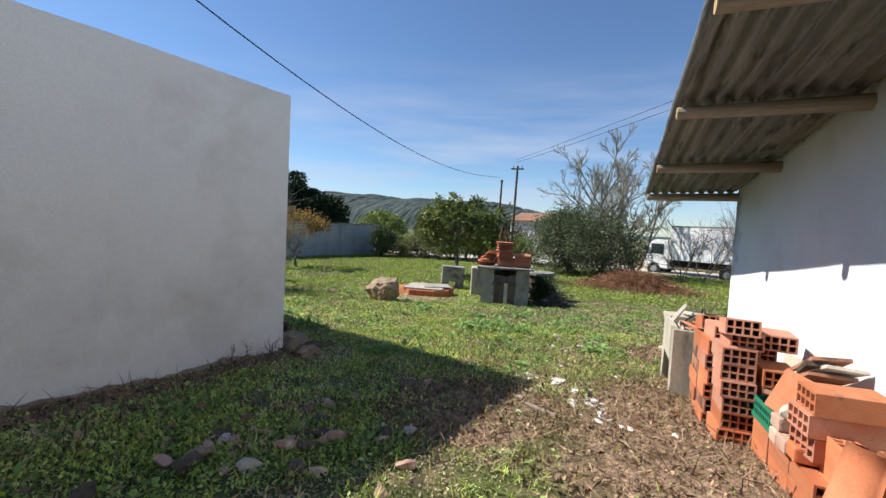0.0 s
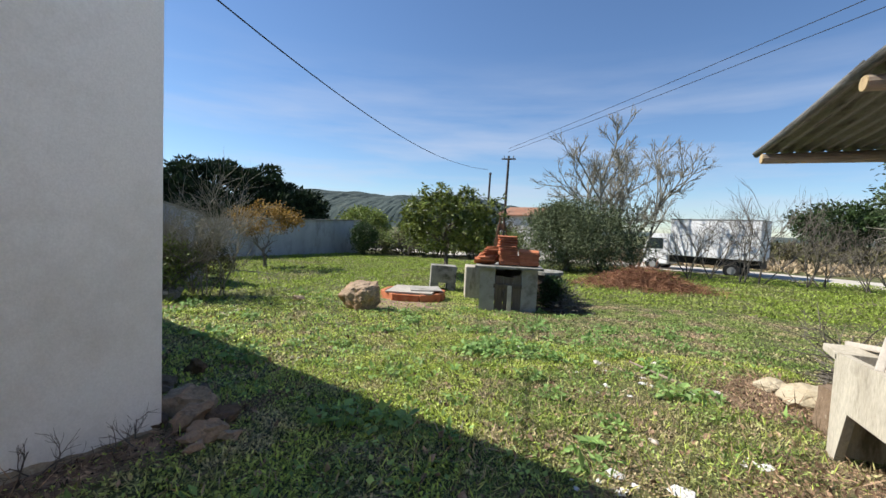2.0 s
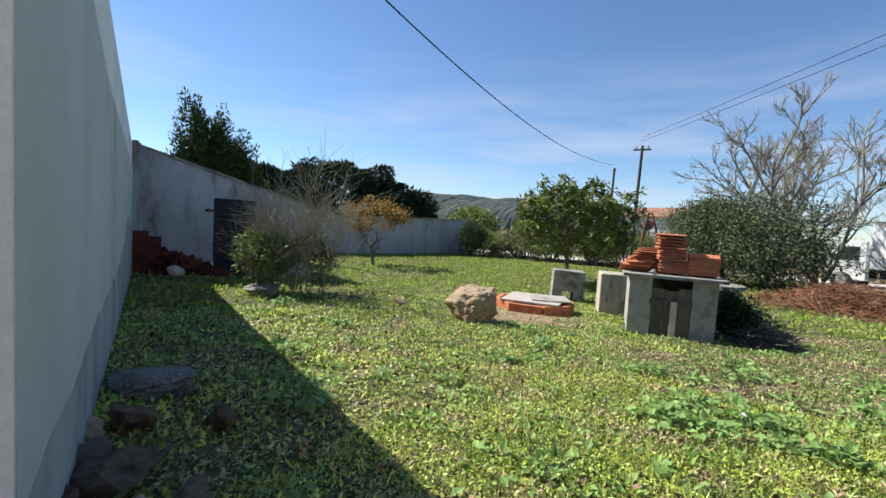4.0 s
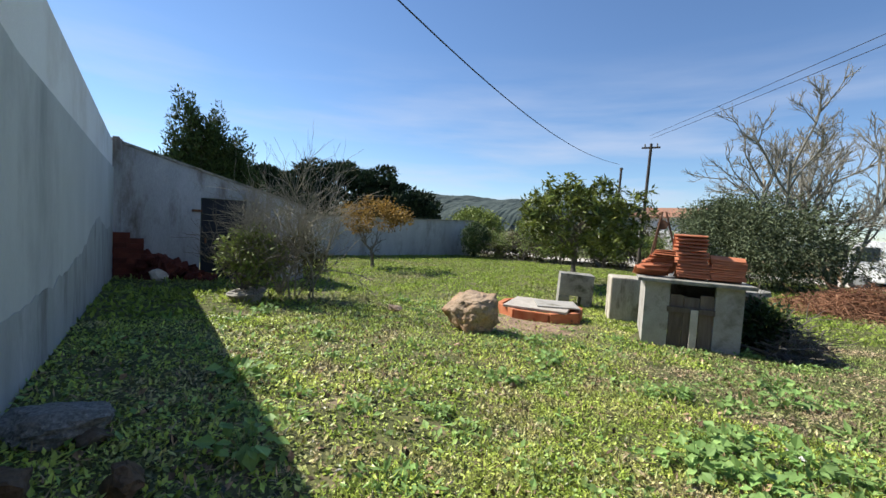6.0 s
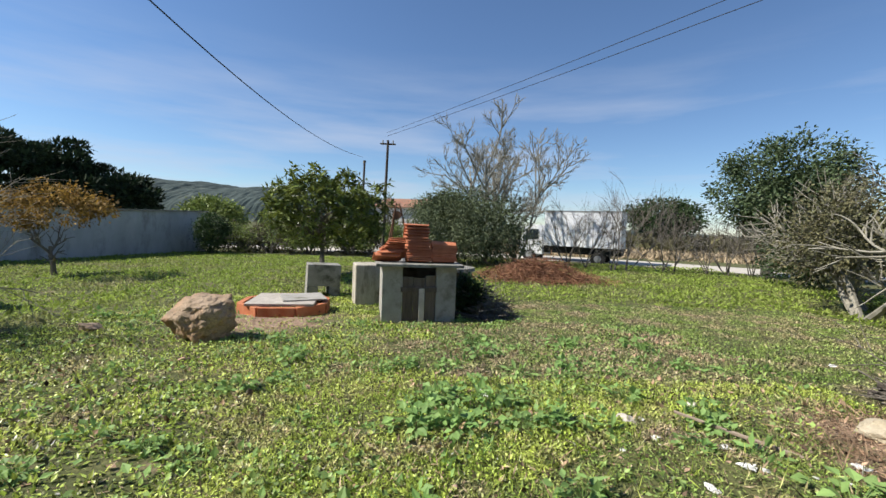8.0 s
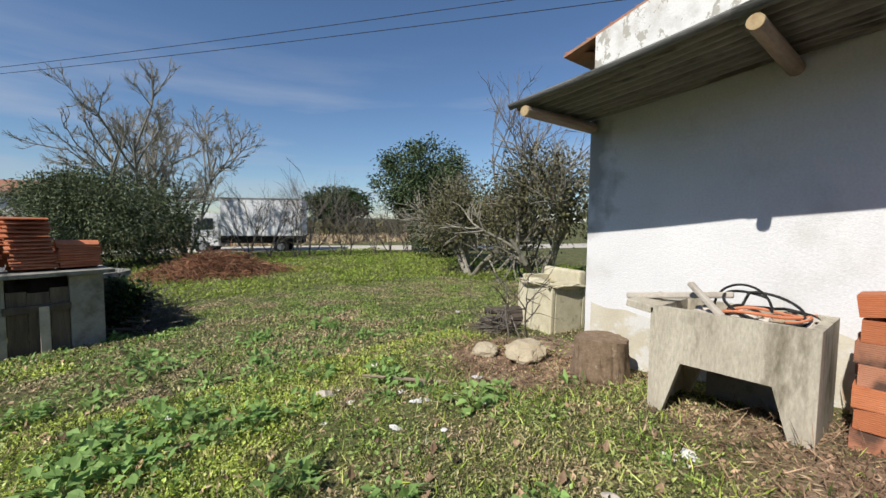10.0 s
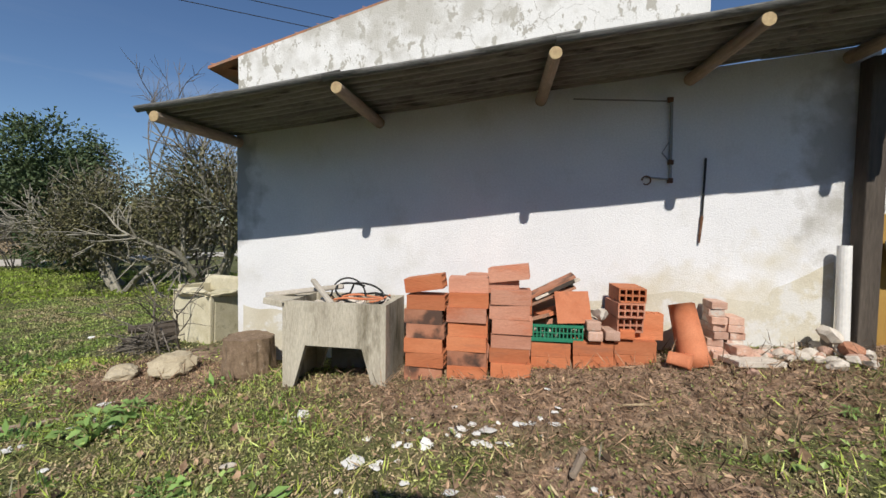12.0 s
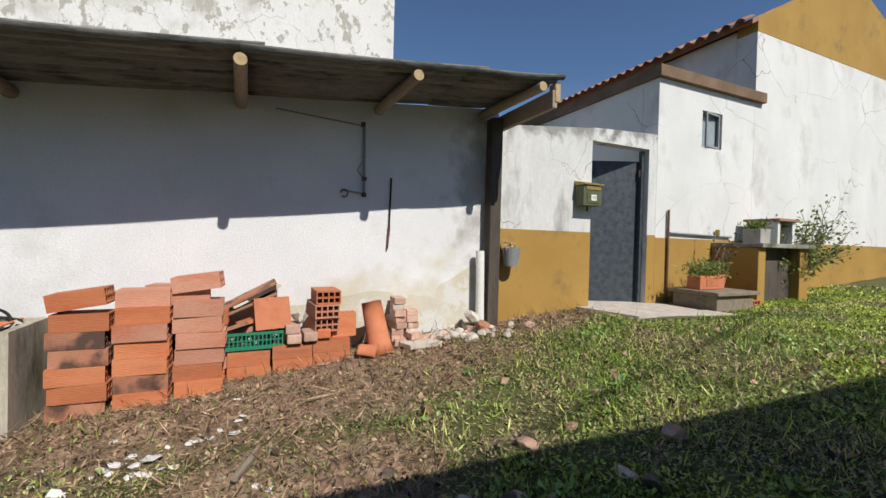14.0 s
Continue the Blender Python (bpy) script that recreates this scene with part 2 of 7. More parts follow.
M_BARN = surf("barn_white_limewash", (0.64, 0.64, 0.65), (0.72, 0.72, 0.725), 1.5, 0.9, 0.35, 60, 0.12, c3=(0.55, 0.54, 0.51), s3=1.1, lo=0.54, hi=0.72)
M_PEEL = surf("peeling_limewash", (0.64, 0.63, 0.60), (0.73, 0.72, 0.69), 2.0, 0.9, 0.35, 60, 0.1, c3=(0.40, 0.38, 0.33), s3=11, lo=0.565, hi=0.58, stretch=(1, 1, 0.7))
M_GATE = surf("stained_white_render", (0.54, 0.54, 0.52), (0.66, 0.66, 0.64), 3.0, 0.9, 0.3, 70, 0.14, c3=(0.30, 0.295, 0.28), s3=2.6, lo=0.52, hi=0.70, stretch=(1, 1, 0.35))
M_HOUSE = surf("white_house_render", (0.60, 0.60, 0.58), (0.69, 0.69, 0.67), 1.6, 0.9, 0.25, 60, 0.10, c3=(0.46, 0.44, 0.40), s3=1.5, lo=0.54, hi=0.74, stretch=(1, 1, 0.6))
M_OCHRE = surf("ochre_render", (0.32, 0.19, 0.048), (0.39, 0.24, 0.065), 1.4, 0.9, 0.2, 70, 0.1, c3=(0.22, 0.145, 0.06), s3=2.6, lo=0.55, hi=0.72)
M_OLDWALL = surf("weathered_grey_render", (0.36, 0.36, 0.35), (0.50, 0.50, 0.50), 0.9, 0.95, 0.3, 50, 0.12, c3=(0.24, 0.23, 0.21), s3=1.3, lo=0.52, hi=0.7, stretch=(1, 1, 0.5))
M_CONCRETE = surf("stained_cast_concrete", (0.29, 0.275, 0.24), (0.42, 0.40, 0.36), 4.0, 0.9, 0.35, 90, 0.2, c3=(0.15, 0.14, 0.10), s3=3.0, lo=0.52, hi=0.72)
M_CONCRETE_D = surf("mossy_dark_concrete", (0.22, 0.21, 0.18), (0.34, 0.33, 0.29), 4.0, 0.95, 0.4, 60, 0.2, c3=(0.10, 0.10, 0.07), s3=3.5, lo=0.5, hi=0.65)
M_BRICK = surf("orange_hollow_brick", (0.46, 0.135, 0.055), (0.56, 0.22, 0.105), 6.0, 0.85, 0.5, 130, 0.16, c3=(0.26, 0.12, 0.08), s3=4.0, lo=0.58, hi=0.72, spread=0.22, stretch=(1, 0.2, 1))
M_BRICK_P = surf("pale_reddish_hollow_brick", (0.44, 0.19, 0.12), (0.55, 0.28, 0.19), 6.0, 0.9, 0.5, 130, 0.18, c3=(0.48, 0.16, 0.08), s3=4, lo=0.52, hi=0.66, spread=0.18, stretch=(1, 0.3, 1))
M_BRICK_D = surf("sooty_hollow_brick", (0.34, 0.14, 0.08), (0.44, 0.21, 0.13), 6.0, 0.9, 0.4, 130, 0.12, spread=0.2)
M_REDHEAP = surf("dull_red_brick", (0.085, 0.022, 0.016), (0.16, 0.045, 0.03), 5.0, 0.9, 0.5, 90, 0.2, spread=0.25)
M_BARNFOOT = surf("yellowed_lower_render", (0.50, 0.455, 0.35), (0.61, 0.575, 0.48), 3.0, 0.92, 0.3, 60, 0.1, c3=(0.62, 0.61, 0.58), s3=2.2, lo=0.5, hi=0.56)
M_OLDBRICK = surf("pinkish_solid_brick", (0.42, 0.25, 0.18), (0.56, 0.38, 0.30), 8.0, 0.9, 0.5, 100, 0.2, c3=(0.55, 0.50, 0.44), s3=7, lo=0.55, hi=0.65, spread=0.2)
M_TILE = surf("terracotta_roof_tile", (0.45, 0.145, 0.065), (0.56, 0.215, 0.11), 6.0, 0.8, 0.25, 90, 0.16, c3=(0.34, 0.13, 0.075), s3=5, lo=0.58, hi=0.72, spread=0.15, island=0.0)
M_TILE_OLD = surf("weathered_roof_tile", (0.26, 0.12, 0.07), (0.42, 0.20, 0.12), 5.0, 0.9, 0.3, 80, 0.2, c3=(0.20, 0.16, 0.12), s3=4, lo=0.45, hi=0.65, spread=0.25)
M_FIBRO = surf("grey_fibre_cement", (0.13, 0.128, 0.118), (0.27, 0.262, 0.24), 3.5, 0.95, 0.4, 60, 0.3, c3=(0.07, 0.068, 0.06), s3=7, lo=0.50, hi=0.62, stretch=(2.2, 0.25, 1))
M_LOG = surf("grey_brown_pole_wood", (0.20, 0.155, 0.115), (0.36, 0.29, 0.22), 3.0, 0.9, 0.5, 60, 0.25, stretch=(0.2, 1, 1))
M_LOGEND = surf("cut_pine_end", (0.34, 0.24, 0.13), (0.50, 0.38, 0.21), 22.0, 0.9, 0.3, 90, 0.15)
M_POST = surf("dark_weathered_post", (0.05, 0.04, 0.033), (0.12, 0.10, 0.08), 5.0, 0.95, 0.6, 70, 0.3, stretch=(1, 1, 0.12))
M_PLANK = surf("weathered_plank", (0.09, 0.07, 0.055), (0.19, 0.155, 0.12), 7.0, 0.95, 0.5, 60, 0.3, stretch=(1, 1, 0.1), spread=0.25)
M_PALEWOOD = surf("bleached_wood", (0.40, 0.36, 0.30), (0.56, 0.51, 0.44), 6.0, 0.9, 0.4, 60, 0.2, spread=0.15)
M_NAVY = surf("dark_navy_painted_metal", (0.008, 0.011, 0.018), (0.016, 0.02, 0.03), 3.0, 0.55, 0.1, 40, 0.15)
M_GATEMETAL = surf("mottled_blue_grey_galvanised", (0.038, 0.047, 0.058), (0.08, 0.096, 0.112), 14.0, 0.6, 0.1, 60, 0.15, metal=0.3)
M_FRAME = surf("grey_painted_frame", (0.20, 0.21, 0.21), (0.28, 0.29, 0.29), 4.0, 0.6, 0.1, 60, 0.1)
M_GREEN = surf("faded_green_enamel", (0.085, 0.095, 0.05), (0.11, 0.12, 0.065), 8.0, 0.5, 0.05, 60, 0.1)
M_BRASS = surf("brassy_flap", (0.30, 0.22, 0.07), (0.40, 0.30, 0.10), 8.0, 0.45, 0.05, 60, 0.1, metal=0.5)
M_CRATE = surf("green_crate_plastic", (0.02, 0.16, 0.09), (0.03, 0.21, 0.12), 5.0, 0.5, 0.05, 40, 0.1)
M_BLACK = surf("black_rubber", (0.012, 0.012, 0.012), (0.025, 0.025, 0.025), 5.0, 0.6, 0.1, 40, 0.1)
M_PVC = surf("dirty_white_pvc", (0.66, 0.65, 0.62), (0.76, 0.75, 0.72), 5.0, 0.5, 0.05, 40, 0.08)
M_RUST = surf("rusty_iron", (0.10, 0.05, 0.03), (0.18, 0.09, 0.05), 12.0, 0.9, 0.4, 90, 0.25)
M_FASCIA = surf("brown_stained_concrete_band", (0.13, 0.085, 0.05), (0.22, 0.15, 0.10), 3.0, 0.9, 0.3, 50, 0.2)
M_STONE = surf("tan_field_stone", (0.27, 0.20, 0.13), (0.45, 0.34, 0.24), 5.0, 0.95, 0.8, 40, 0.35, c3=(0.38, 0.23, 0.13), s3=2.5, lo=0.47, hi=0.62, spread=0.15)
M_STONE_D = surf("dark_brown_stone", (0.07, 0.055, 0.042), (0.17, 0.135, 0.10), 5.0, 0.95, 0.8, 50, 0.35, c3=(0.20, 0.16, 0.08), s3=4, lo=0.58, hi=0.7, spread=0.2)
M_MORTAR = surf("pale_mortar_rubble", (0.44, 0.39, 0.33), (0.64, 0.58, 0.50), 9.0, 0.95, 0.5, 80, 0.2, spread=0.15)
M_PEBBLY = surf("pebbly_concrete", (0.12, 0.12, 0.11), (0.30, 0.30, 0.28), 42.0, 0.95, 1.0, 45, 0.5, c3=(0.42, 0.41, 0.38), s3=60, lo=0.62, hi=0.66)
M_EARTHY = surf("brownish_old_stone", (0.19, 0.155, 0.11), (0.33, 0.28, 0.21), 5.0, 0.95, 0.5, 60, 0.25, c3=(0.10, 0.085, 0.06), s3=5, lo=0.5, hi=0.66)
M_EARTHLUMP = surf("dry_earth_stump", (0.16, 0.11, 0.07), (0.28, 0.20, 0.135), 14.0, 1.0, 0.9, 70, 0.35, c3=(0.33, 0.27, 0.20), s3=16, lo=0.62, hi=0.7)
M_BARK = surf("grey_bark", (0.11, 0.095, 0.075), (0.21, 0.185, 0.155), 12.0, 0.95, 0.5, 50, 0.3, stretch=(1, 1, 0.3))
M_BARK_PALE = surf("lichened_pale_bark", (0.20, 0.185, 0.145), (0.34, 0.315, 0.25), 9.0, 0.95, 0.4, 50, 0.3)
M_TWIG = surf("reddish_dry_twig", (0.17, 0.075, 0.04), (0.36, 0.19, 0.11), 3.0, 0.95, 0.2, 50, 0.3, island=0.5)
M_DRYSTEM = surf("straw_dry_stem", (0.30, 0.22, 0.13), (0.50, 0.40, 0.26), 9.0, 0.95, 0.2, 50, 0.3, island=0.35)
M_LITTER = surf("brown_dry_litter", (0.12, 0.07, 0.04), (0.42, 0.29, 0.19), 9.0, 0.95, 0.0, 50, 0.3, island=0.9)
M_GRASS = surf("meadow_grass", (0.20, 0.295, 0.032), (0.54, 0.60, 0.14), 1.6, 0.40, 0, 30, 0.25, c3=(0.46, 0.40, 0.20), s3=1.9, lo=0.52, hi=0.64, island=0.95, translucent=0.3, spec=0.45)
M_GRASS_DRY = surf("sparse_dry_turf", (0.15, 0.24, 0.045), (0.33, 0.40, 0.11), 1.6, 0.45, 0, 30, 0.25, c3=(0.42, 0.33, 0.20), s3=1.4, lo=0.46, hi=0.60, island=0.9, translucent=0.25)
M_GRASS_FAR = surf("far_meadow_grass", (0.23, 0.32, 0.05), (0.33, 0.41, 0.08), 0.8, 0.7, 0, 30, 0.15, c3=(0.33, 0.31, 0.15), s3=0.5, lo=0.5, hi=0.68, island=0.5, translucent=0.35)
M_CLOVER = surf("pale_clover_leaf", (0.24, 0.36, 0.09), (0.40, 0.52, 0.18), 3.0, 0.42, 0, 30, 0.2, island=0.6, translucent=0.35)
M_WEED = surf("broad_weed_leaf", (0.17, 0.31, 0.08), (0.30, 0.44, 0.14), 3.0, 0.6, 0, 30, 0.15, island=0.3, translucent=0.3)
M_LOQUAT = surf("loquat_leaf", (0.06, 0.095, 0.02), (0.23, 0.26, 0.06), 2.0, 0.35, 0, 30, 0.15, island=0.7, translucent=0.2)
M_OLIVE = surf("olive_leaf", (0.08, 0.105, 0.05), (0.17, 0.20, 0.105), 2.0, 0.7, 0, 30, 0.15, island=0.6, translucent=0.15)
M_CYPRESS = surf("cypress_foliage", (0.012, 0.026, 0.010), (0.03, 0.052, 0.02), 1.0, 0.8, 0, 30, 0.2, island=0.5, translucent=0.1)
M_DARKLEAF = surf("dark_evergreen_leaf", (0.025, 0.05, 0.014), (0.06, 0.10, 0.03), 1.0, 0.6, 0, 30, 0.2, island=0.5, translucent=0.15)
M_MIDLEAF = surf("fresh_green_leaf", (0.12, 0.17, 0.035), (0.24, 0.29, 0.08), 1.5, 0.6, 0, 30, 0.2, island=0.4, translucent=0.25)
M_ORANGELEAF = surf("autumn_orange_leaf", (0.18, 0.11, 0.03), (0.37, 0.23, 0.05), 1.5, 0.7, 0, 30, 0.2, island=0.7, translucent=0.3)
M_SCRUB = surf("olive_brown_scrub", (0.07, 0.075, 0.03), (0.14, 0.12, 0.06), 1.5, 0.9, 0, 30, 0.2, island=0.4, translucent=0.1)
# woodland greens shifted towards blue-grey: distance haze is painted into the colour
M_HILL = surf("hazy_wooded_hill", (0.04, 0.06, 0.057), (0.075, 0.098, 0.088), 0.09, 1.0, 0, 0.4, 0.35, c3=(0.10, 0.12, 0.10), s3=0.03, lo=0.58, hi=0.68)
M_ROAD = surf("pale_gravel_road", (0.42, 0.38, 0.32), (0.56, 0.52, 0.45), 1.0, 0.95, 0.4, 30, 0.2)
M_TRUCKWHITE = surf("white_truck_paint", (0.74, 0.75, 0.76), (0.80, 0.81, 0.82), 2.0, 0.45, 0.0, 30, 0.03)
M_CARDARK = surf("dark_blue_car_paint", (0.02, 0.028, 0.04), (0.03, 0.04, 0.055), 2.0, 0.3, 0.0, 30, 0.05)


def add_ribs(m, depth=0.0008):
    """Fine extruded ribs along the clay, a centimetre apart."""
    nt = m.node_tree
    n, l = nt.nodes, nt.links
    bs = n["Principled BSDF"]
    old = bs.inputs["Normal"].links[0].from_socket
    tc = n.new("ShaderNodeTexCoord")
    wv = n.new("ShaderNodeTexWave")
    wv.wave_type, wv.bands_direction = "BANDS", "Z"
    wv.inputs["Scale"].default_value, wv.inputs["Distortion"].default_value = 30.0, 0.15
    l.new(tc.outputs["Object"], wv.inputs["Vector"])
    b = n.new("ShaderNodeBump")
    b.inputs["Strength"].default_value, b.inputs["Distance"].default_value = 1.0, depth
    l.new(wv.outputs["Fac"], b.inputs["Height"])
    l.new(old, b.inputs["Normal"])
    l.new(b.outputs[0], bs.inputs["Normal"])


for _m in (M_BRICK, M_BRICK_D, M_BRICK_P):
    add_ribs(_m)


def add_cracks(m, scale, width, dark, warp=0.35):
    nt = m.node_tree
    n, l = nt.nodes, nt.links
    bs = n["Principled BSDF"]
    old = bs.inputs["Base Color"].links[0].from_socket
    geo = n.new("ShaderNodeNewGeometry")
    nz = n.new("ShaderNodeTexNoise")
    nz.inputs["Scale"].default_value, nz.inputs["Detail"].default_value = scale * 1.5, 6
    l.new(geo.outputs["Position"], nz.inputs["Vector"])
    ad = n.new("ShaderNodeVectorMath")
    ad.operation = "MULTIPLY_ADD"
    ad.inputs[1].default_value = (warp,) * 3
    l.new(nz.outputs["Color"], ad.inputs[0])
    l.new(geo.outputs["Position"], ad.inputs[2])
    vo = n.new("ShaderNodeTexVoronoi")
    vo.feature = "DISTANCE_TO_EDGE"
    vo.inputs["Scale"].default_value = scale
    l.new(ad.outputs[0], vo.inputs["Vector"])
    n2 = n.new("ShaderNodeTexNoise")
    n2.inputs["Scale"].default_value = scale * 0.8
    l.new(geo.outputs["Position"], n2.inputs["Vector"])
    w = n.new("ShaderNodeMapRange")
    w.inputs["From Min"].default_value, w.inputs["From Max"].default_value = 0.42, 0.6
    w.inputs["To Min"].default_value, w.inputs["To Max"].default_value = 0.0, width
    l.new(n2.outputs["Fac"], w.inputs["Value"])
    lt = n.new("ShaderNodeMath")
    lt.operation = "LESS_THAN"
    l.new(vo.outputs["Distance"], lt.inputs[0])
    l.new(w.outputs["Result"], lt.inputs[1])
    x = n.new("ShaderNodeMix")
    x.data_type = "RGBA"
    l.new(lt.outputs[0], x.inputs["Factor"])
    l.new(old, x.inputs["A"])
    x.inputs["B"].default_value = rgb(dark)
    l.new(x.outputs["Result"], bs.inputs["Base Color"])


add_cracks(M_HOUSE, 1.1, 0.004, (0.34, 0.32, 0.29))
add_cracks(M_GATE, 1.6, 0.005, (0.26, 0.25, 0.23))
add_cracks(M_PEEL, 3.6, 0.010, (0.34, 0.32, 0.28))


def glass(name, tint=(0.03, 0.04, 0.045)):
    m = bpy.data.materials.new(name)
    m.use_nodes = True
    b = m.node_tree.nodes["Principled BSDF"]
    b.inputs["Base Color"].default_value = rgb(tint)
    b.inputs["Roughness"].default_value = 0.08
    b.inputs["Specular IOR Level"].default_value = 0.8
    return m


M_GLASS = glass("dark_window_glass")
# plain glass whose sky reflection is painted in as a pale blue-grey base colour
M_SKYPANE = surf("sky_reflecting_blue_grey_pane", (0.22, 0.26, 0.28), (0.32, 0.36, 0.38), 6.0, 0.25, 0.0, 40, 0.1)


M_BROWNROCK = surf("rough_brown_rock", (0.09, 0.058, 0.036), (0.19, 0.13, 0.08), 7.0, 0.95, 0.9, 40, 0.35, c3=(0.20, 0.12, 0.05), s3=4, lo=0.58, hi=0.7, spread=0.15)
M_OAK = surf("oak_leaf", (0.045, 0.075, 0.03), (0.11, 0.145, 0.065), 2.0, 0.6, 0, 30, 0.15, island=0.6, translucent=0.15)
M_TANGLE = surf("dull_mixed_leaf", (0.07, 0.08, 0.035), (0.16, 0.14, 0.07), 2.0, 0.7, 0, 30, 0.15, island=0.7, translucent=0.15)
M_TANSTONE = surf("pale_tan_stone", (0.36, 0.30, 0.20), (0.50, 0.43, 0.31), 6.0, 0.95, 0.6, 60, 0.25)
M_TANK = surf("cream_stained_concrete", (0.36, 0.32, 0.25), (0.54, 0.495, 0.40), 4.0, 0.9, 0.5, 70, 0.28, c3=(0.19, 0.165, 0.115), s3=5.0, lo=0.52, hi=0.66, stretch=(1, 1, 0.3))
M_CREAM = surf("yellowed_cream_concrete", (0.50, 0.45, 0.30), (0.63, 0.58, 0.43), 6.0, 0.9, 0.4, 60, 0.2, c3=(0.30, 0.27, 0.19), s3=5, lo=0.58, hi=0.7)


def add_damp(m, cx, cy, cz, rx, ry, rz, colour, scale=5.0):
    """Grey damp stains with broken edges round one place of a wall."""
    nt = m.node_tree
    n, l = nt.nodes, nt.links
    bs = n["Principled BSDF"]
    old = bs.inputs["Base Color"].links[0].from_socket
    geo = n.new("ShaderNodeNewGeometry")
    mp = n.new("ShaderNodeMapping")
    mp.inputs["Location"].default_value = (-cx / rx, -cy / ry, -cz / rz)
    mp.inputs["Scale"].default_value = (1 / rx, 1 / ry, 1 / rz)
    l.new(geo.outputs["Position"], mp.inputs[0])
    ln = n.new("ShaderNodeVectorMath")
    ln.operation = "LENGTH"
    l.new(mp.outputs[0], ln.inputs[0])
    nz = n.new("ShaderNodeTexNoise")
    nz.inputs["Scale"].default_value, nz.inputs["Detail"].default_value = scale, 7
    l.new(geo.outputs["Position"], nz.inputs["Vector"])
    sm = n.new("ShaderNodeMath")
    sm.operation = "MULTIPLY_ADD"
    sm.inputs[1].default_value = 2.4
    l.new(nz.outputs["Fac"], sm.inputs[0])
    l.new(ln.outputs["Value"], sm.inputs[2])
    r = n.new("ShaderNodeMapRange")
    r.inputs["From Min"].default_value, r.inputs["From Max"].default_value = 1.5, 2.1
    r.inputs["To Min"].default_value, r.inputs["To Max"].default_value = 0.8, 0
    l.new(sm.outputs[0], r.inputs["Value"])
    mx = n.new("ShaderNodeMix")
    mx.data_type = "RGBA"
    l.new(r.outputs["Result"], mx.inputs["Factor"])
    l.new(old, mx.inputs["A"])
    mx.inputs["B"].default_value = (*colour, 1)
    l.new(mx.outputs["Result"], bs.inputs["Base Color"])


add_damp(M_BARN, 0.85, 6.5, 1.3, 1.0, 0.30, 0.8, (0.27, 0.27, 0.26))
add_damp(M_BARN, 0.85, 1.9, 0.05, 1.0, 1.25, 0.62, (0.56, 0.51, 0.39), 3.0)
add_damp(M_BARN, 0.85, 6.3, -0.4, 1.0, 0.8, 0.5, (0.56, 0.52, 0.42), 4.0)
add_damp(M_GATE, 0.85, 0.4, 2.2, 1.0, 1.6, 0.22, (0.20, 0.19, 0.17), 7.0)
add_damp(M_GATE, 0.85, -0.9, 2.3, 1.0, 0.8, 0.2, (0.18, 0.17, 0.155), 7.0)
add_damp(M_BARN, 0.85, 1.3, 1.5, 1.0, 0.4, 1.0, (0.36, 0.345, 0.31), 5.0)
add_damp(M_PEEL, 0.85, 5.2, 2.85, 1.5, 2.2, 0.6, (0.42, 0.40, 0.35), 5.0)


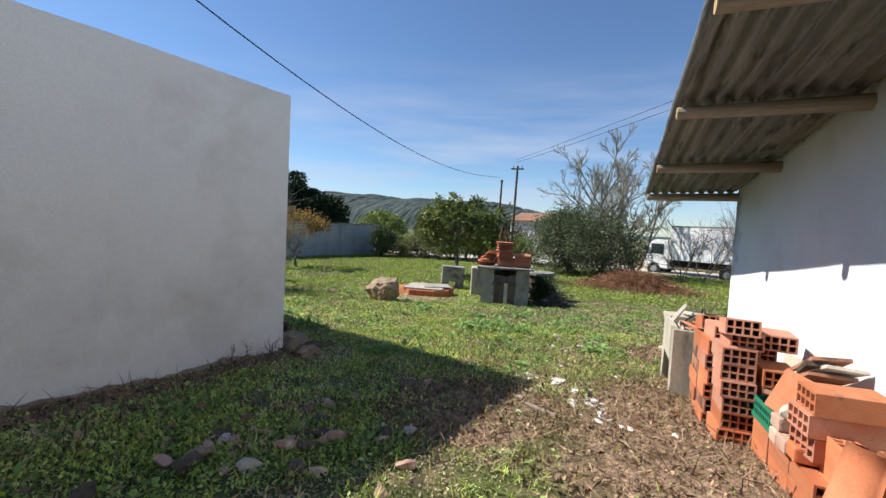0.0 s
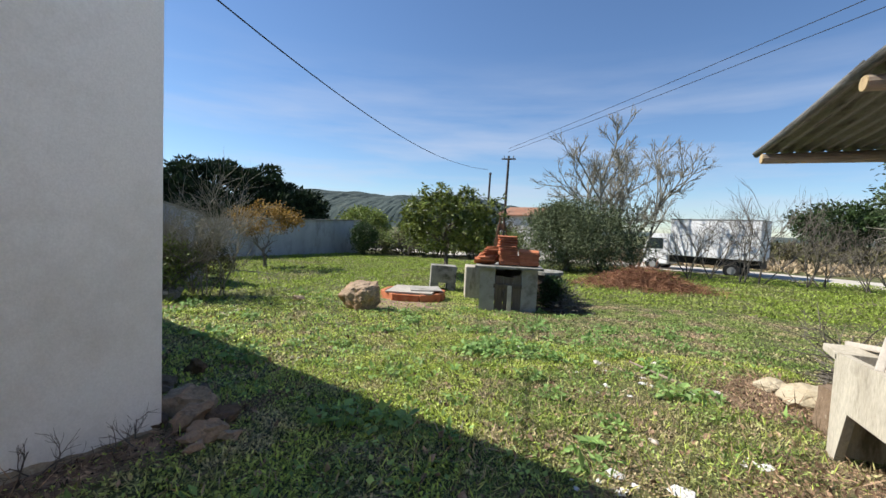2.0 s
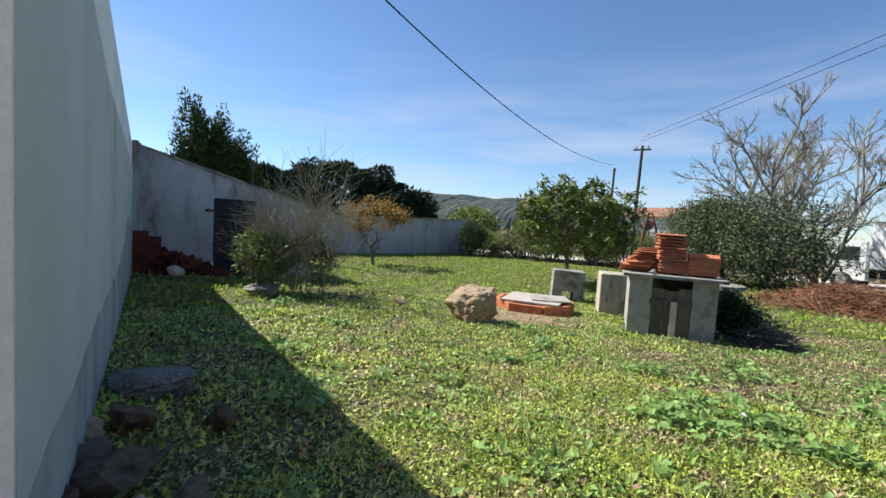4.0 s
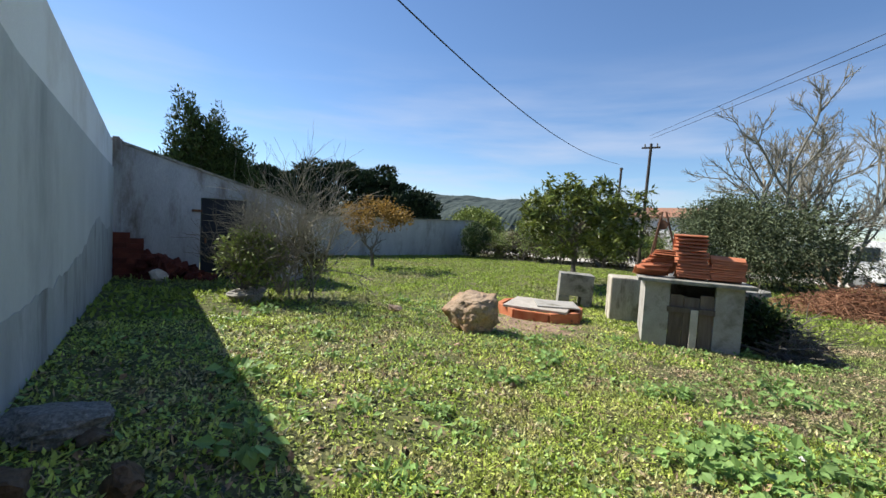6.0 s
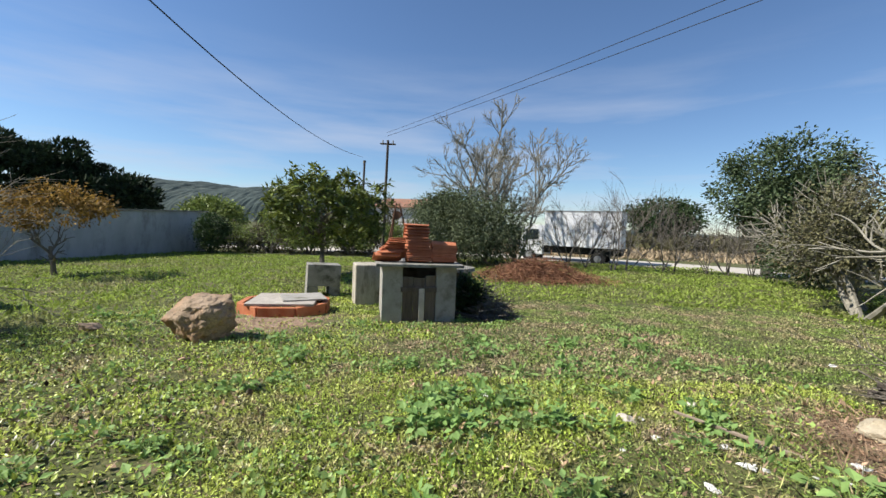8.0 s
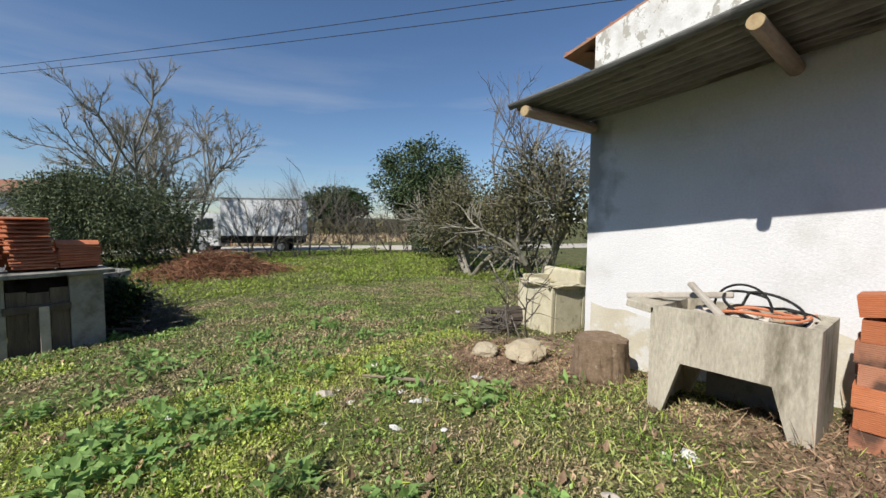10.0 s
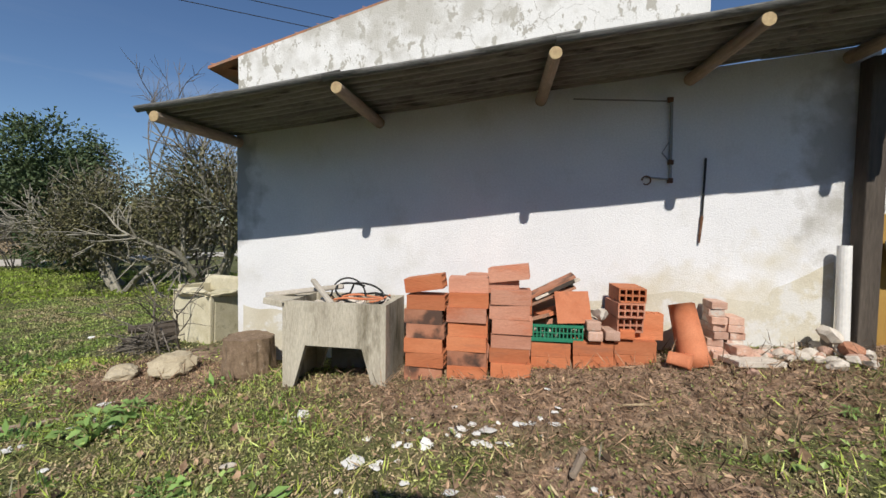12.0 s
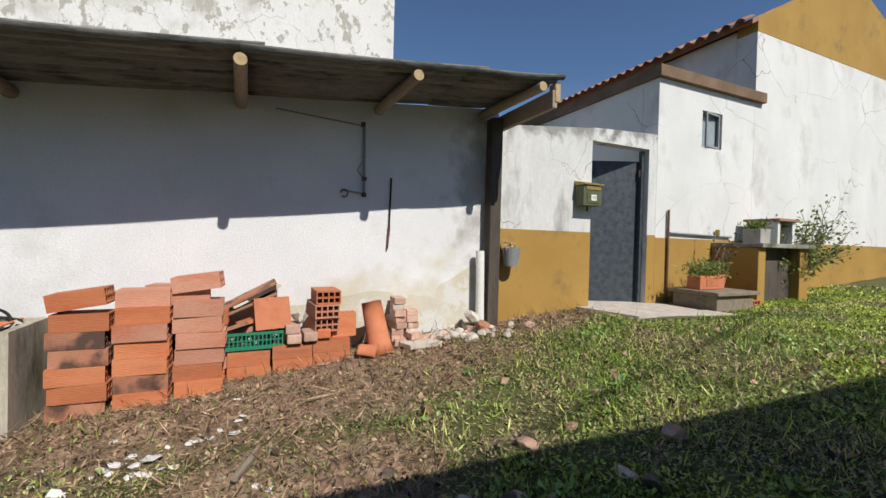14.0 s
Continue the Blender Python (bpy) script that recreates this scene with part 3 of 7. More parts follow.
def ground_material():
    m = surf("lawn_soil", (0.055, 0.07, 0.022), (0.15, 0.15, 0.055), 4.0, 1.0, 0.9, 30, 0.5, c3=(0.26, 0.20, 0.125), s3=2.4, lo=0.55, hi=0.68)
    nt = m.node_tree
    n, l = nt.nodes, nt.links
    bs = n["Principled BSDF"]
    old = bs.inputs["Base Color"].links[0].from_socket
    geo = n.new("ShaderNodeNewGeometry")
    # the trodden earth by the stacked bricks and by the drip line of the west wall
    total = None
    for cx, cy, rx, ry in ((0.1, 3.3, 0.85, 1.75), (-1.35, 3.35, 0.6, 0.7), (-3.85, 1.8, 0.28, 3.0), (-6.2, 11.6, 1.3, 1.3), (0.8, 0.8, 0.6, 0.8), (0.6, 6.9, 0.8, 0.9)):
        mp = n.new("ShaderNodeMapping")
        mp.vector_type = "POINT"
        mp.inputs["Location"].default_value = (-cx / rx, -cy / ry, 0)
        mp.inputs["Scale"].default_value = (1 / rx, 1 / ry, 0)
        l.new(geo.outputs["Position"], mp.inputs[0])
        ln = n.new("ShaderNodeVectorMath")
        ln.operation = "LENGTH"
        l.new(mp.outputs[0], ln.inputs[0])
        nz = n.new("ShaderNodeTexNoise")
        nz.inputs["Scale"].default_value, nz.inputs["Detail"].default_value = 2.2, 6
        l.new(geo.outputs["Position"], nz.inputs["Vector"])
        sm = n.new("ShaderNodeMath")
        sm.operation = "MULTIPLY_ADD"
        sm.inputs[1].default_value = 1.6
        l.new(nz.outputs["Fac"], sm.inputs[0])
        l.new(ln.outputs["Value"], sm.inputs[2])
        r = n.new("ShaderNodeMapRange")
        r.inputs["From Min"].default_value, r.inputs["From Max"].default_value = 1.5, 2.0
        r.inputs["To Min"].default_value, r.inputs["To Max"].default_value = 1, 0
        l.new(sm.outputs[0], r.inputs["Value"])
        if total is None:
            total = r.outputs["Result"]
        else:
            mx = n.new("ShaderNodeMath")
            mx.operation = "MAXIMUM"
            l.new(total, mx.inputs[0])
            l.new(r.outputs["Result"], mx.inputs[1])
            total = mx.outputs[0]
    soil = n.new("ShaderNodeTexNoise")
    soil.inputs["Scale"].default_value, soil.inputs["Detail"].default_value, soil.inputs["Roughness"].default_value = 9, 9, 0.75
    l.new(geo.outputs["Position"], soil.inputs["Vector"])
    cr = n.new("ShaderNodeValToRGB")
    cr.color_ramp.elements[0].position, cr.color_ramp.elements[0].color = 0.35, (0.12, 0.072, 0.045, 1)
    cr.color_ramp.elements[1].position, cr.color_ramp.elements[1].color = 0.65, (0.42, 0.295, 0.205, 1)
    l.new(soil.outputs["Fac"], cr.inputs[0])
    x = n.new("ShaderNodeMix")
    x.data_type = "RGBA"
    l.new(total, x.inputs["Factor"])
    l.new(old, x.inputs["A"])
    l.new(cr.outputs[0], x.inputs["B"])
    l.new(x.outputs["Result"], bs.inputs["Base Color"])
    return m


M_GROUND = ground_material()

# ---- ground ----
def axis(lo, a, b, hi, fine):
    mid = np.arange(a, b + 1e-6, fine)
    left, v, s = [], a, fine
    while v > lo:
        s *= 1.22
        v -= s
        left.append(v)
    right, v, s = [], mid[-1], fine
    while v < hi:
        s *= 1.22
        v += s
        right.append(v)
    return np.concatenate([np.array(left[::-1]), mid, np.array(right)])


def relief(x, y):
    """Small humps of the trodden lawn."""
    return 0.012 * np.sin(3.1 * x + 1.3 * y) * np.sin(2.3 * y - 0.7 * x) + 0.008 * np.sin(7.3 * x - 2 * y + 1) * np.sin(6.1 * y + 0.9 * x)


def make_ground():
    xs, ys = axis(-1500, -16, 6, 1500, 0.12), axis(-400, -8, 16, 2500, 0.12)
    X, Y = np.meshgrid(xs, ys, indexing="ij")
    Z = ground_z(X, Y) + relief(X, Y) * (np.abs(X) < 30) * (Y < 40)
    v = np.stack([X, Y, Z], -1).reshape(-1, 3)
    nx, ny = X.shape
    i = np.arange(nx - 1)[:, None] * ny + np.arange(ny - 1)[None]
    f = np.stack([i, i + ny, i + ny + 1, i + 1], -1).reshape(-1, 4)
    return link("ground", np_mesh("ground", v, f, M_GROUND, True), None, "rough weedy lawn with bare brown earth patches", "ground", kind="structure")


make_ground()

# ---- white building and wall on the west side ----
WC = (-3.95, 3.97)
WE = (-14.35, 7.5)
_wd = Vector((WE[0] - WC[0], WE[1] - WC[1])).normalized()
part("wall_west", prism([WC, (-3.95, 2.2), (-3.95, 0.0), (-3.95, -14.0), (-4.25, -14.0), (-4.25, 0.0), (-4.25, 2.2), (-4.25, 4.07)], -1.4, [2.40, 2.30, 2.12, 1.75, 1.75, 2.12, 2.30, 2.40]), M_RENDER, None, "smooth off-white rendered wall, dirt along its foot", category="wall", kind="structure")
part("wall_north_west", prism([(-4.253, 4.072), (-4.253, 3.8), (WE[0], WE[1] - 0.3), WE], -1.6, [2.40, 2.40, 2.08, 2.08]), M_RENDER, None, "pale rendered boundary wall in shade", category="wall", kind="structure")


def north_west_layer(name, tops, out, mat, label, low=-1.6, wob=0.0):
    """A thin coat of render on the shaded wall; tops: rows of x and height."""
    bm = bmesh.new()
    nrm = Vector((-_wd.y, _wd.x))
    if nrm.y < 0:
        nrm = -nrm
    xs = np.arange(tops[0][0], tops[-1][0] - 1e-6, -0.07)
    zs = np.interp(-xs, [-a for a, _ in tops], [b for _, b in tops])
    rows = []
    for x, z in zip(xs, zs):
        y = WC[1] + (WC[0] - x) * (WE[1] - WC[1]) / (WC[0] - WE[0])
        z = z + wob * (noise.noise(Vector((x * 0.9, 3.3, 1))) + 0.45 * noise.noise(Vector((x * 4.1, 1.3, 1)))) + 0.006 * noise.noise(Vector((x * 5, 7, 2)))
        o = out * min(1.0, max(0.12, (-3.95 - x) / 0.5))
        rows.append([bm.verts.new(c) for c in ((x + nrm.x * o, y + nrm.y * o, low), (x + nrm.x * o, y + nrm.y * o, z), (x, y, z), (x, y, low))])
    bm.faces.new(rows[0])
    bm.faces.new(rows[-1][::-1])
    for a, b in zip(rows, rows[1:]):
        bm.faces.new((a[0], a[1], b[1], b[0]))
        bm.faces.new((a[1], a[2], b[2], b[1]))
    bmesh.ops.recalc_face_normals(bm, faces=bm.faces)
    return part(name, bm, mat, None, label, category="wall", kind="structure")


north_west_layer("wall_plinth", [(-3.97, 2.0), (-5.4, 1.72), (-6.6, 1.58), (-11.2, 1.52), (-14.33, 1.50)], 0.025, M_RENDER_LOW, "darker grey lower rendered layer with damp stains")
north_west_layer("wall_damp", [(-3.975, -0.25), (-4.8, -0.12), (-5.6, -0.1), (-7.8, 0.0), (-9.5, 0.1), (-11.0, 0.42), (-12.2, 0.30), (-14.3, 0.1)], 0.030, M_DAMP, "dark damp render along the wall foot with a wavy edge", wob=0.16)


def wall_foot():
    """Brown moss and dirt caught on the foot of the west wall."""
    bm = bmesh.new()
    ys = np.arange(-6.0, 3.96, 0.04)
    lo, hi = [], []
    for y in ys:
        b = gz(-3.95, y)
        t = b + 0.035 + 0.04 * noise.noise(Vector((y * 1.7, 9.1, 0))) + 0.03 * noise.noise(Vector((y * 8, 2, 0)))
        lo.append(bm.verts.new((-3.947, y, b - 0.1)))
        hi.append(bm.verts.new((-3.947, y, t)))
    for i in range(len(ys) - 1):
        bm.faces.new((lo[i], lo[i + 1], hi[i + 1], hi[i]))
    return bm


M_FOOTDIRT = surf("mossy_brown_splash", (0.26, 0.20, 0.13), (0.50, 0.44, 0.35), 9.0, 0.95, 0.4, 60, 0.3)
part("wall_foot_dirt", wall_foot(), M_FOOTDIRT, None, "brown mossy splash along the wall foot", category="wall", kind="structure")

# ---- old shed at the end of that wall ----
SD = Vector((0.33, 0.944)).normalized()


def shed_at(s, out=0.0):
    return (-14.3 + SD.x * s + SD.y * out, 7.45 + SD.y * s - SD.x * out)


def make_shed():
    shed = thing("old_shed", Matrix(), "low weathered grey rendered shed with lean-to roof", "shed")
    d0, d1, L = 1.75, 2.78, 4.3
    zt = lambda s: 2.12 - 0.285 * s
    def run(a, b, z0a, z0b, za, zb):
        return prism([shed_at(a), shed_at(b), shed_at(b, -0.2), shed_at(a, -0.2)], [z0a, z0b, z0b, z0a], [za, zb, zb, za])
    bm = run(0.0, d0, -1.6, -1.6, zt(0), zt(d0))
    for args in ((d1, L, -1.6, -1.6, zt(d1), zt(L)), (d0, d1, 0.98, 0.98, zt(d0), zt(d1))):
        b2 = run(*args)
        me = bpy.data.meshes.new("t")
        b2.to_mesh(me)
        b2.free()
        bm.from_mesh(me)
    part("wall", bm, M_SHEDWALL, shed)
    a, b = shed_at(-0.02, 0.06), shed_at(0.2, 0.06)
    c, d = shed_at(0.2, -0.18), shed_at(-0.02, -0.18)
    bp = prism([a, b, c, d], -1.6, 2.2)
    bmesh.ops.bevel(bp, geom=[e for e in bp.edges if all(v.co.z > 2 for v in e.verts)], offset=0.05, segments=3, affect="EDGES")
    part("end_pier", bp, M_SHEDWALL, shed)
    part("coping", prism([shed_at(-0.05, 0.05), shed_at(L, 0.05), shed_at(L, -0.3), shed_at(-0.05, -0.3)], [zt(0), zt(L)] + [zt(L), zt(0)], [zt(0) + 0.06, zt(L) + 0.06, zt(L) + 0.06, zt(0) + 0.06]), M_CONCRETE_D, shed)
    part("roof", prism([shed_at(-0.05, -0.3), shed_at(L, -0.3), shed_at(L, -4), shed_at(-0.05, -4)], [zt(0) - .05, zt(L) - .05, zt(L) - .05, zt(0) - .05], [zt(0), zt(L), zt(L), zt(0)]), M_TILE_OLD, shed)
    door = part("door", prism([shed_at(d0 + 0.02, -0.06), shed_at(d1 - 0.02, -0.06), shed_at(d1 - 0.02, -0.11), shed_at(d0 + 0.02, -0.11)], -1.1, 0.97), M_NAVY, shed, "dark navy metal door, closed")
    p = shed_at(d0 + 0.12, -0.03)
    q = shed_at(d0 - 0.1, 0.03)
    part("latch", box(q[0] - 0.05, q[0] + 0.05, q[1] - 0.08, q[1] + 0.12, 0.62, 0.68, 0.01), M_RUST, shed)
    part("door_handle", box(p[0] - 0.02, p[0] + 0.02, p[1] - 0.02, p[1] + 0.02, -0.15, -0.03, 0.004), M_RUST, door)
    return shed


make_shed()

# ---- back wall of the garden ----
BW0, BW1 = (-22.95, 16.0), (-20.15, 31.6)
part("wall_back", wall_run(BW1, BW0, -0.2, -2.2, 1.05, 0.66), M_OLDWALL, None, "long grey rendered garden wall with damp foot", category="wall", kind="structure")
part("wall_coping", wall_run((BW1[0] + 0.04, BW1[1] + 0.1), (BW0[0] + 0.04, BW0[1]), -0.3, [1.052, 0.662, 0.662, 1.052], 1.12, 0.73), M_CONCRETE_D, None, "thin dark coping", category="wall", kind="structure")

# ---- barn ----
BX = 0.85


def barn_top(y):
    return 2.42 + (6.5 - y) * 0.275


def eave(y):
    return 1.60 + (6.5 - y) * 0.104


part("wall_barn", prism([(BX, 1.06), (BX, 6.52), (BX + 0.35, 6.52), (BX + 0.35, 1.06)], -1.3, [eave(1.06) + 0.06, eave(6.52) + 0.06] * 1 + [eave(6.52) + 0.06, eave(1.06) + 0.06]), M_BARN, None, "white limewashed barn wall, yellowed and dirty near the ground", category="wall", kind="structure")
def barn_foot():
    """The thin yellowed repair render with its ragged upper edge."""
    bm = bmesh.new()
    ys = np.arange(1.30, 6.49, 0.06)
    lo, hi = [], []
    for y in ys:
        t = 0.16 + 0.17 * noise.noise(Vector((y * 0.9, 3.1, 0))) + 0.05 * noise.noise(Vector((y * 4, 0, 0))) + (0.30 if y < 1.75 else 0.0) * (1 - (y - 1.3) / 0.45 * 0.6) - 0.16 * (y > 4.6) + 0.10 * max(0, min(1, (3.4 - y) / 0.8))
        lo.append(bm.verts.new((BX - 0.003, y, -0.9)))
        hi.append(bm.verts.new((BX - 0.003, y, max(t, -0.35))))
    for i in range(len(ys) - 1):
        bm.faces.new((lo[i], hi[i], hi[i + 1], lo[i + 1]))
    return bm


part("wall_barn_foot", barn_foot(), M_BARNFOOT, None, "yellowed lower render of the barn wall", category="wall", kind="structure")
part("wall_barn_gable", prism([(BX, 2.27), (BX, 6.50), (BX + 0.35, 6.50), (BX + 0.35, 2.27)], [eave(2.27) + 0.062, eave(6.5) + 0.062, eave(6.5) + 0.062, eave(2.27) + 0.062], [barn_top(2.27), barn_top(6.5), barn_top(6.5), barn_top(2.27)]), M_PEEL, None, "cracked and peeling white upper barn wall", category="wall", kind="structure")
part("wall_barn_far", prism([(BX + 0.353, 6.52), (BX + 0.353, 6.2), (7.0, 6.2), (7.0, 6.52)], -1.3, 2.3), M_PEEL, None, "cracked white far wall of the barn", category="wall", kind="structure")
part("wall_barn_near", prism([(BX + 0.353, 2.27), (BX + 0.353, 2.5), (7.0, 2.5), (7.0, 2.27)], -0.5, 3.5), M_PEEL, None, "white end wall of the barn", category="wall", kind="structure")
part("roof_barn", prism([(BX + 0.015, 2.27), (BX + 0.015, 6.85), (7.0, 6.85), (7.0, 2.27)], [barn_top(2.27) + 0.004, barn_top(6.85) + 0.004] + [barn_top(6.85) + 0.004, barn_top(2.27) + 0.004], [barn_top(2.27) + 0.032, barn_top(6.85) + 0.032, barn_top(6.85) + 0.032, barn_top(2.27) + 0.032]), M_TILE_OLD, None, "weathered terracotta barn roof edge", category="roof", kind="structure")

# ---- gate wall, annex and house ----
part("wall_gate", prism([(BX, -0.29), (BX, 1.055), (BX + 0.15, 1.055), (BX + 0.15, -0.29)], -0.5, [2.21, 2.07, 2.07, 2.21]), M_GATE, None, "white gate wall with rain stains", category="wall", kind="structure")
part("wall_lintel", prism([(BX, -1.27), (BX, -0.292), (BX + 0.15, -0.292), (BX + 0.15, -1.27)], 2.06, [2.27, 2.22, 2.22, 2.27]), M_GATE, None, "white lintel above the gate", category="wall", kind="structure")
part("wall_gate_pier", prism([(BX, -1.42), (BX, -1.272), (BX + 0.15, -1.272), (BX + 0.15, -1.42)], -0.5, 2.27), M_GATE, None, "narrow white gate pier", category="wall", kind="structure")


def make_window():
    """The annex front wall, built round its small window."""
    y0, y1, z0, z1 = -2.75, -2.31, 2.22, 2.74
    bm = bmesh.new()
    for a, b, c, d in ((-3.52, y0, -0.5, 3.04), (y1, -1.423, -0.5, 3.04), (y0, y1, -0.5, z0), (y0, y1, z1, 3.04)):
        block(bm, BX, BX + 0.25, a, b, c, d)
    part("wall_annex", bm, M_HOUSE, None, "sunlit white annex wall with a small window", category="wall", kind="structure")
    w = thing("window_annex", Matrix(), "small grey-framed window standing ajar", "window")
    w["kind"] = "structure"
    bm = bmesh.new()
    for a, b, c, d in ((y0, y0 + 0.04, z0, z1), (y1 - 0.04, y1, z0, z1), (y0 + 0.04, y1 - 0.04, z0, z0 + 0.04), (y0 + 0.04, y1 - 0.04, z1 - 0.04, z1)):
        block(bm, BX + 0.04, BX + 0.10, a, b, c, d)
    part("window_frame", bm, M_FRAME, w)
    part("pane", box(BX + 0.065, BX + 0.075, y0 + 0.04, y1 - 0.04, z0 + 0.04, z1 - 0.04), M_SKYPANE, w)
    bm = bmesh.new()
    mt = Matrix.Translation((BX + 0.03, y0 + 0.03, 0)) @ Matrix.Rotation(radians(7), 4, "Z")
    for a, b, c, d in ((0, 0.03, z0 + 0.01, z1 - 0.01), (0.33, 0.36, z0 + 0.01, z1 - 0.01), (0.03, 0.33, z0 + 0.01, z0 + 0.04), (0.03, 0.33, z1 - 0.04, z1 - 0.01)):
        block(bm, -0.015, 0.01, a, b, c, d, 0, mt)
    part("sash", bm, M_FRAME, w)


make_window()
part("wall_annex_north", prism([(BX + 0.253, -1.42), (BX + 0.253, -1.62), (5.5, -1.62), (5.5, -1.42)], -0.5, 3.04), M_HOUSE, None, "shaded white annex side wall", category="wall", kind="structure")
part("roof_annex", prism([(BX - 0.07, -3.70), (BX - 0.07, -1.36), (5.6, -1.36), (5.6, -3.70)], 3.043, 3.19), M_FASCIA, None, "brown-stained concrete roof band of the annex", category="roof", kind="structure")
_hx = BX
part("wall_house_gable", prism([(_hx, -16), (_hx, -3.523), (_hx + 0.3, -3.523), (_hx + 0.3, -16)], -0.5, 4.14), M_HOUSE, None, "large white house wall with faint grey damp", category="wall", kind="structure")


def gable():
    bm = bmesh.new()
    pts = [(-3.523, 4.143), (-3.523, 4.36), (-6.25, 5.78), (-10.4, 4.143)]
    a = [bm.verts.new((_hx - 0.004, y, z)) for y, z in pts]
    b = [bm.verts.new((_hx + 0.296, y, z)) for y, z in pts]
    bm.faces.new(a)
    bm.faces.new(b[::-1])
    for i in range(len(pts)):
        j = (i + 1) % len(pts)
        bm.faces.new((a[j], a[i], b[i], b[j]))
    bmesh.ops.recalc_face_normals(bm, faces=bm.faces)
    return bm


part("wall_house_peak", gable(), M_OCHRE, None, "ochre-painted gable of the house", category="wall", kind="structure")
part("wall_house_north", prism([(_hx + 0.303, -3.523), (_hx + 0.303, -3.8), (12, -3.8), (12, -3.523)], 2.5, 4.25), M_HOUSE, None, "shaded white house wall under the eave", category="wall", kind="structure")
part("roof_house", prism([(_hx - 0.003, -3.38), (12, -3.38), (12, -6.25), (_hx - 0.003, -6.25)], [4.22, 4.22, 5.72, 5.72], [4.30, 4.30, 5.80, 5.80]), M_TILE_OLD, None, "terracotta roof slope of the house", category="roof", kind="structure")
part("roof_house_south", prism([(_hx + 0.003, -6.253), (12, -6.253), (12, -11), (_hx + 0.003, -11)], [5.72, 5.72, 3.8, 3.8], [5.80, 5.80, 3.88, 3.88]), M_TILE_OLD, None, "terracotta far roof slope", category="roof", kind="structure")
# ochre dado
for nm, a, b, t in (("dado_gate", -0.292, 1.03, 0.93), ("dado_pier", -1.425, -1.272, 0.93), ("dado_annex", -16, -1.428, 0.90)):
    part(nm, prism([(BX - 0.004, a), (BX - 0.004, b), (BX - 0.0005, b), (BX - 0.0005, a)], -0.4, t), M_OCHRE, None, "ochre-painted dado of the wall", category="wall", kind="structure")

# closing walls behind the camera
part("wall_south", prism([(-3.9, -15), (0.8, -15), (0.8, -15.3), (-3.9, -15.3)], -0.5, 2.0), M_RENDER, None, "plain pale closing wall", category="wall", kind="structure")

# ---- road and far land ----
def strip(pts, w, dz, mat, name, label):
    pts = [Vector(p) for p in pts]
    v, f = [], []
    for i, p in enumerate(pts):
        d = (pts[min(i + 1, len(pts) - 1)] - pts[max(i - 1, 0)]).normalized()
        o = Vector((-d.y, d.x)) * w / 2
        for q in (p + o, p - o):
            v.append((q.x, q.y, gz(q.x, q.y) + dz))
        if i:
            f.append((2 * i - 2, 2 * i - 1, 2 * i + 1, 2 * i))
    return link(name, np_mesh(name, v, f, mat), None, label, "road", kind="structure")


strip([(-60, 42), (-20, 38), (0, 35.5), (8, 32.8), (15, 29), (26, 24), (60, 12)], 5.5, 0.02, M_ROAD, "road", "pale gravel country road")

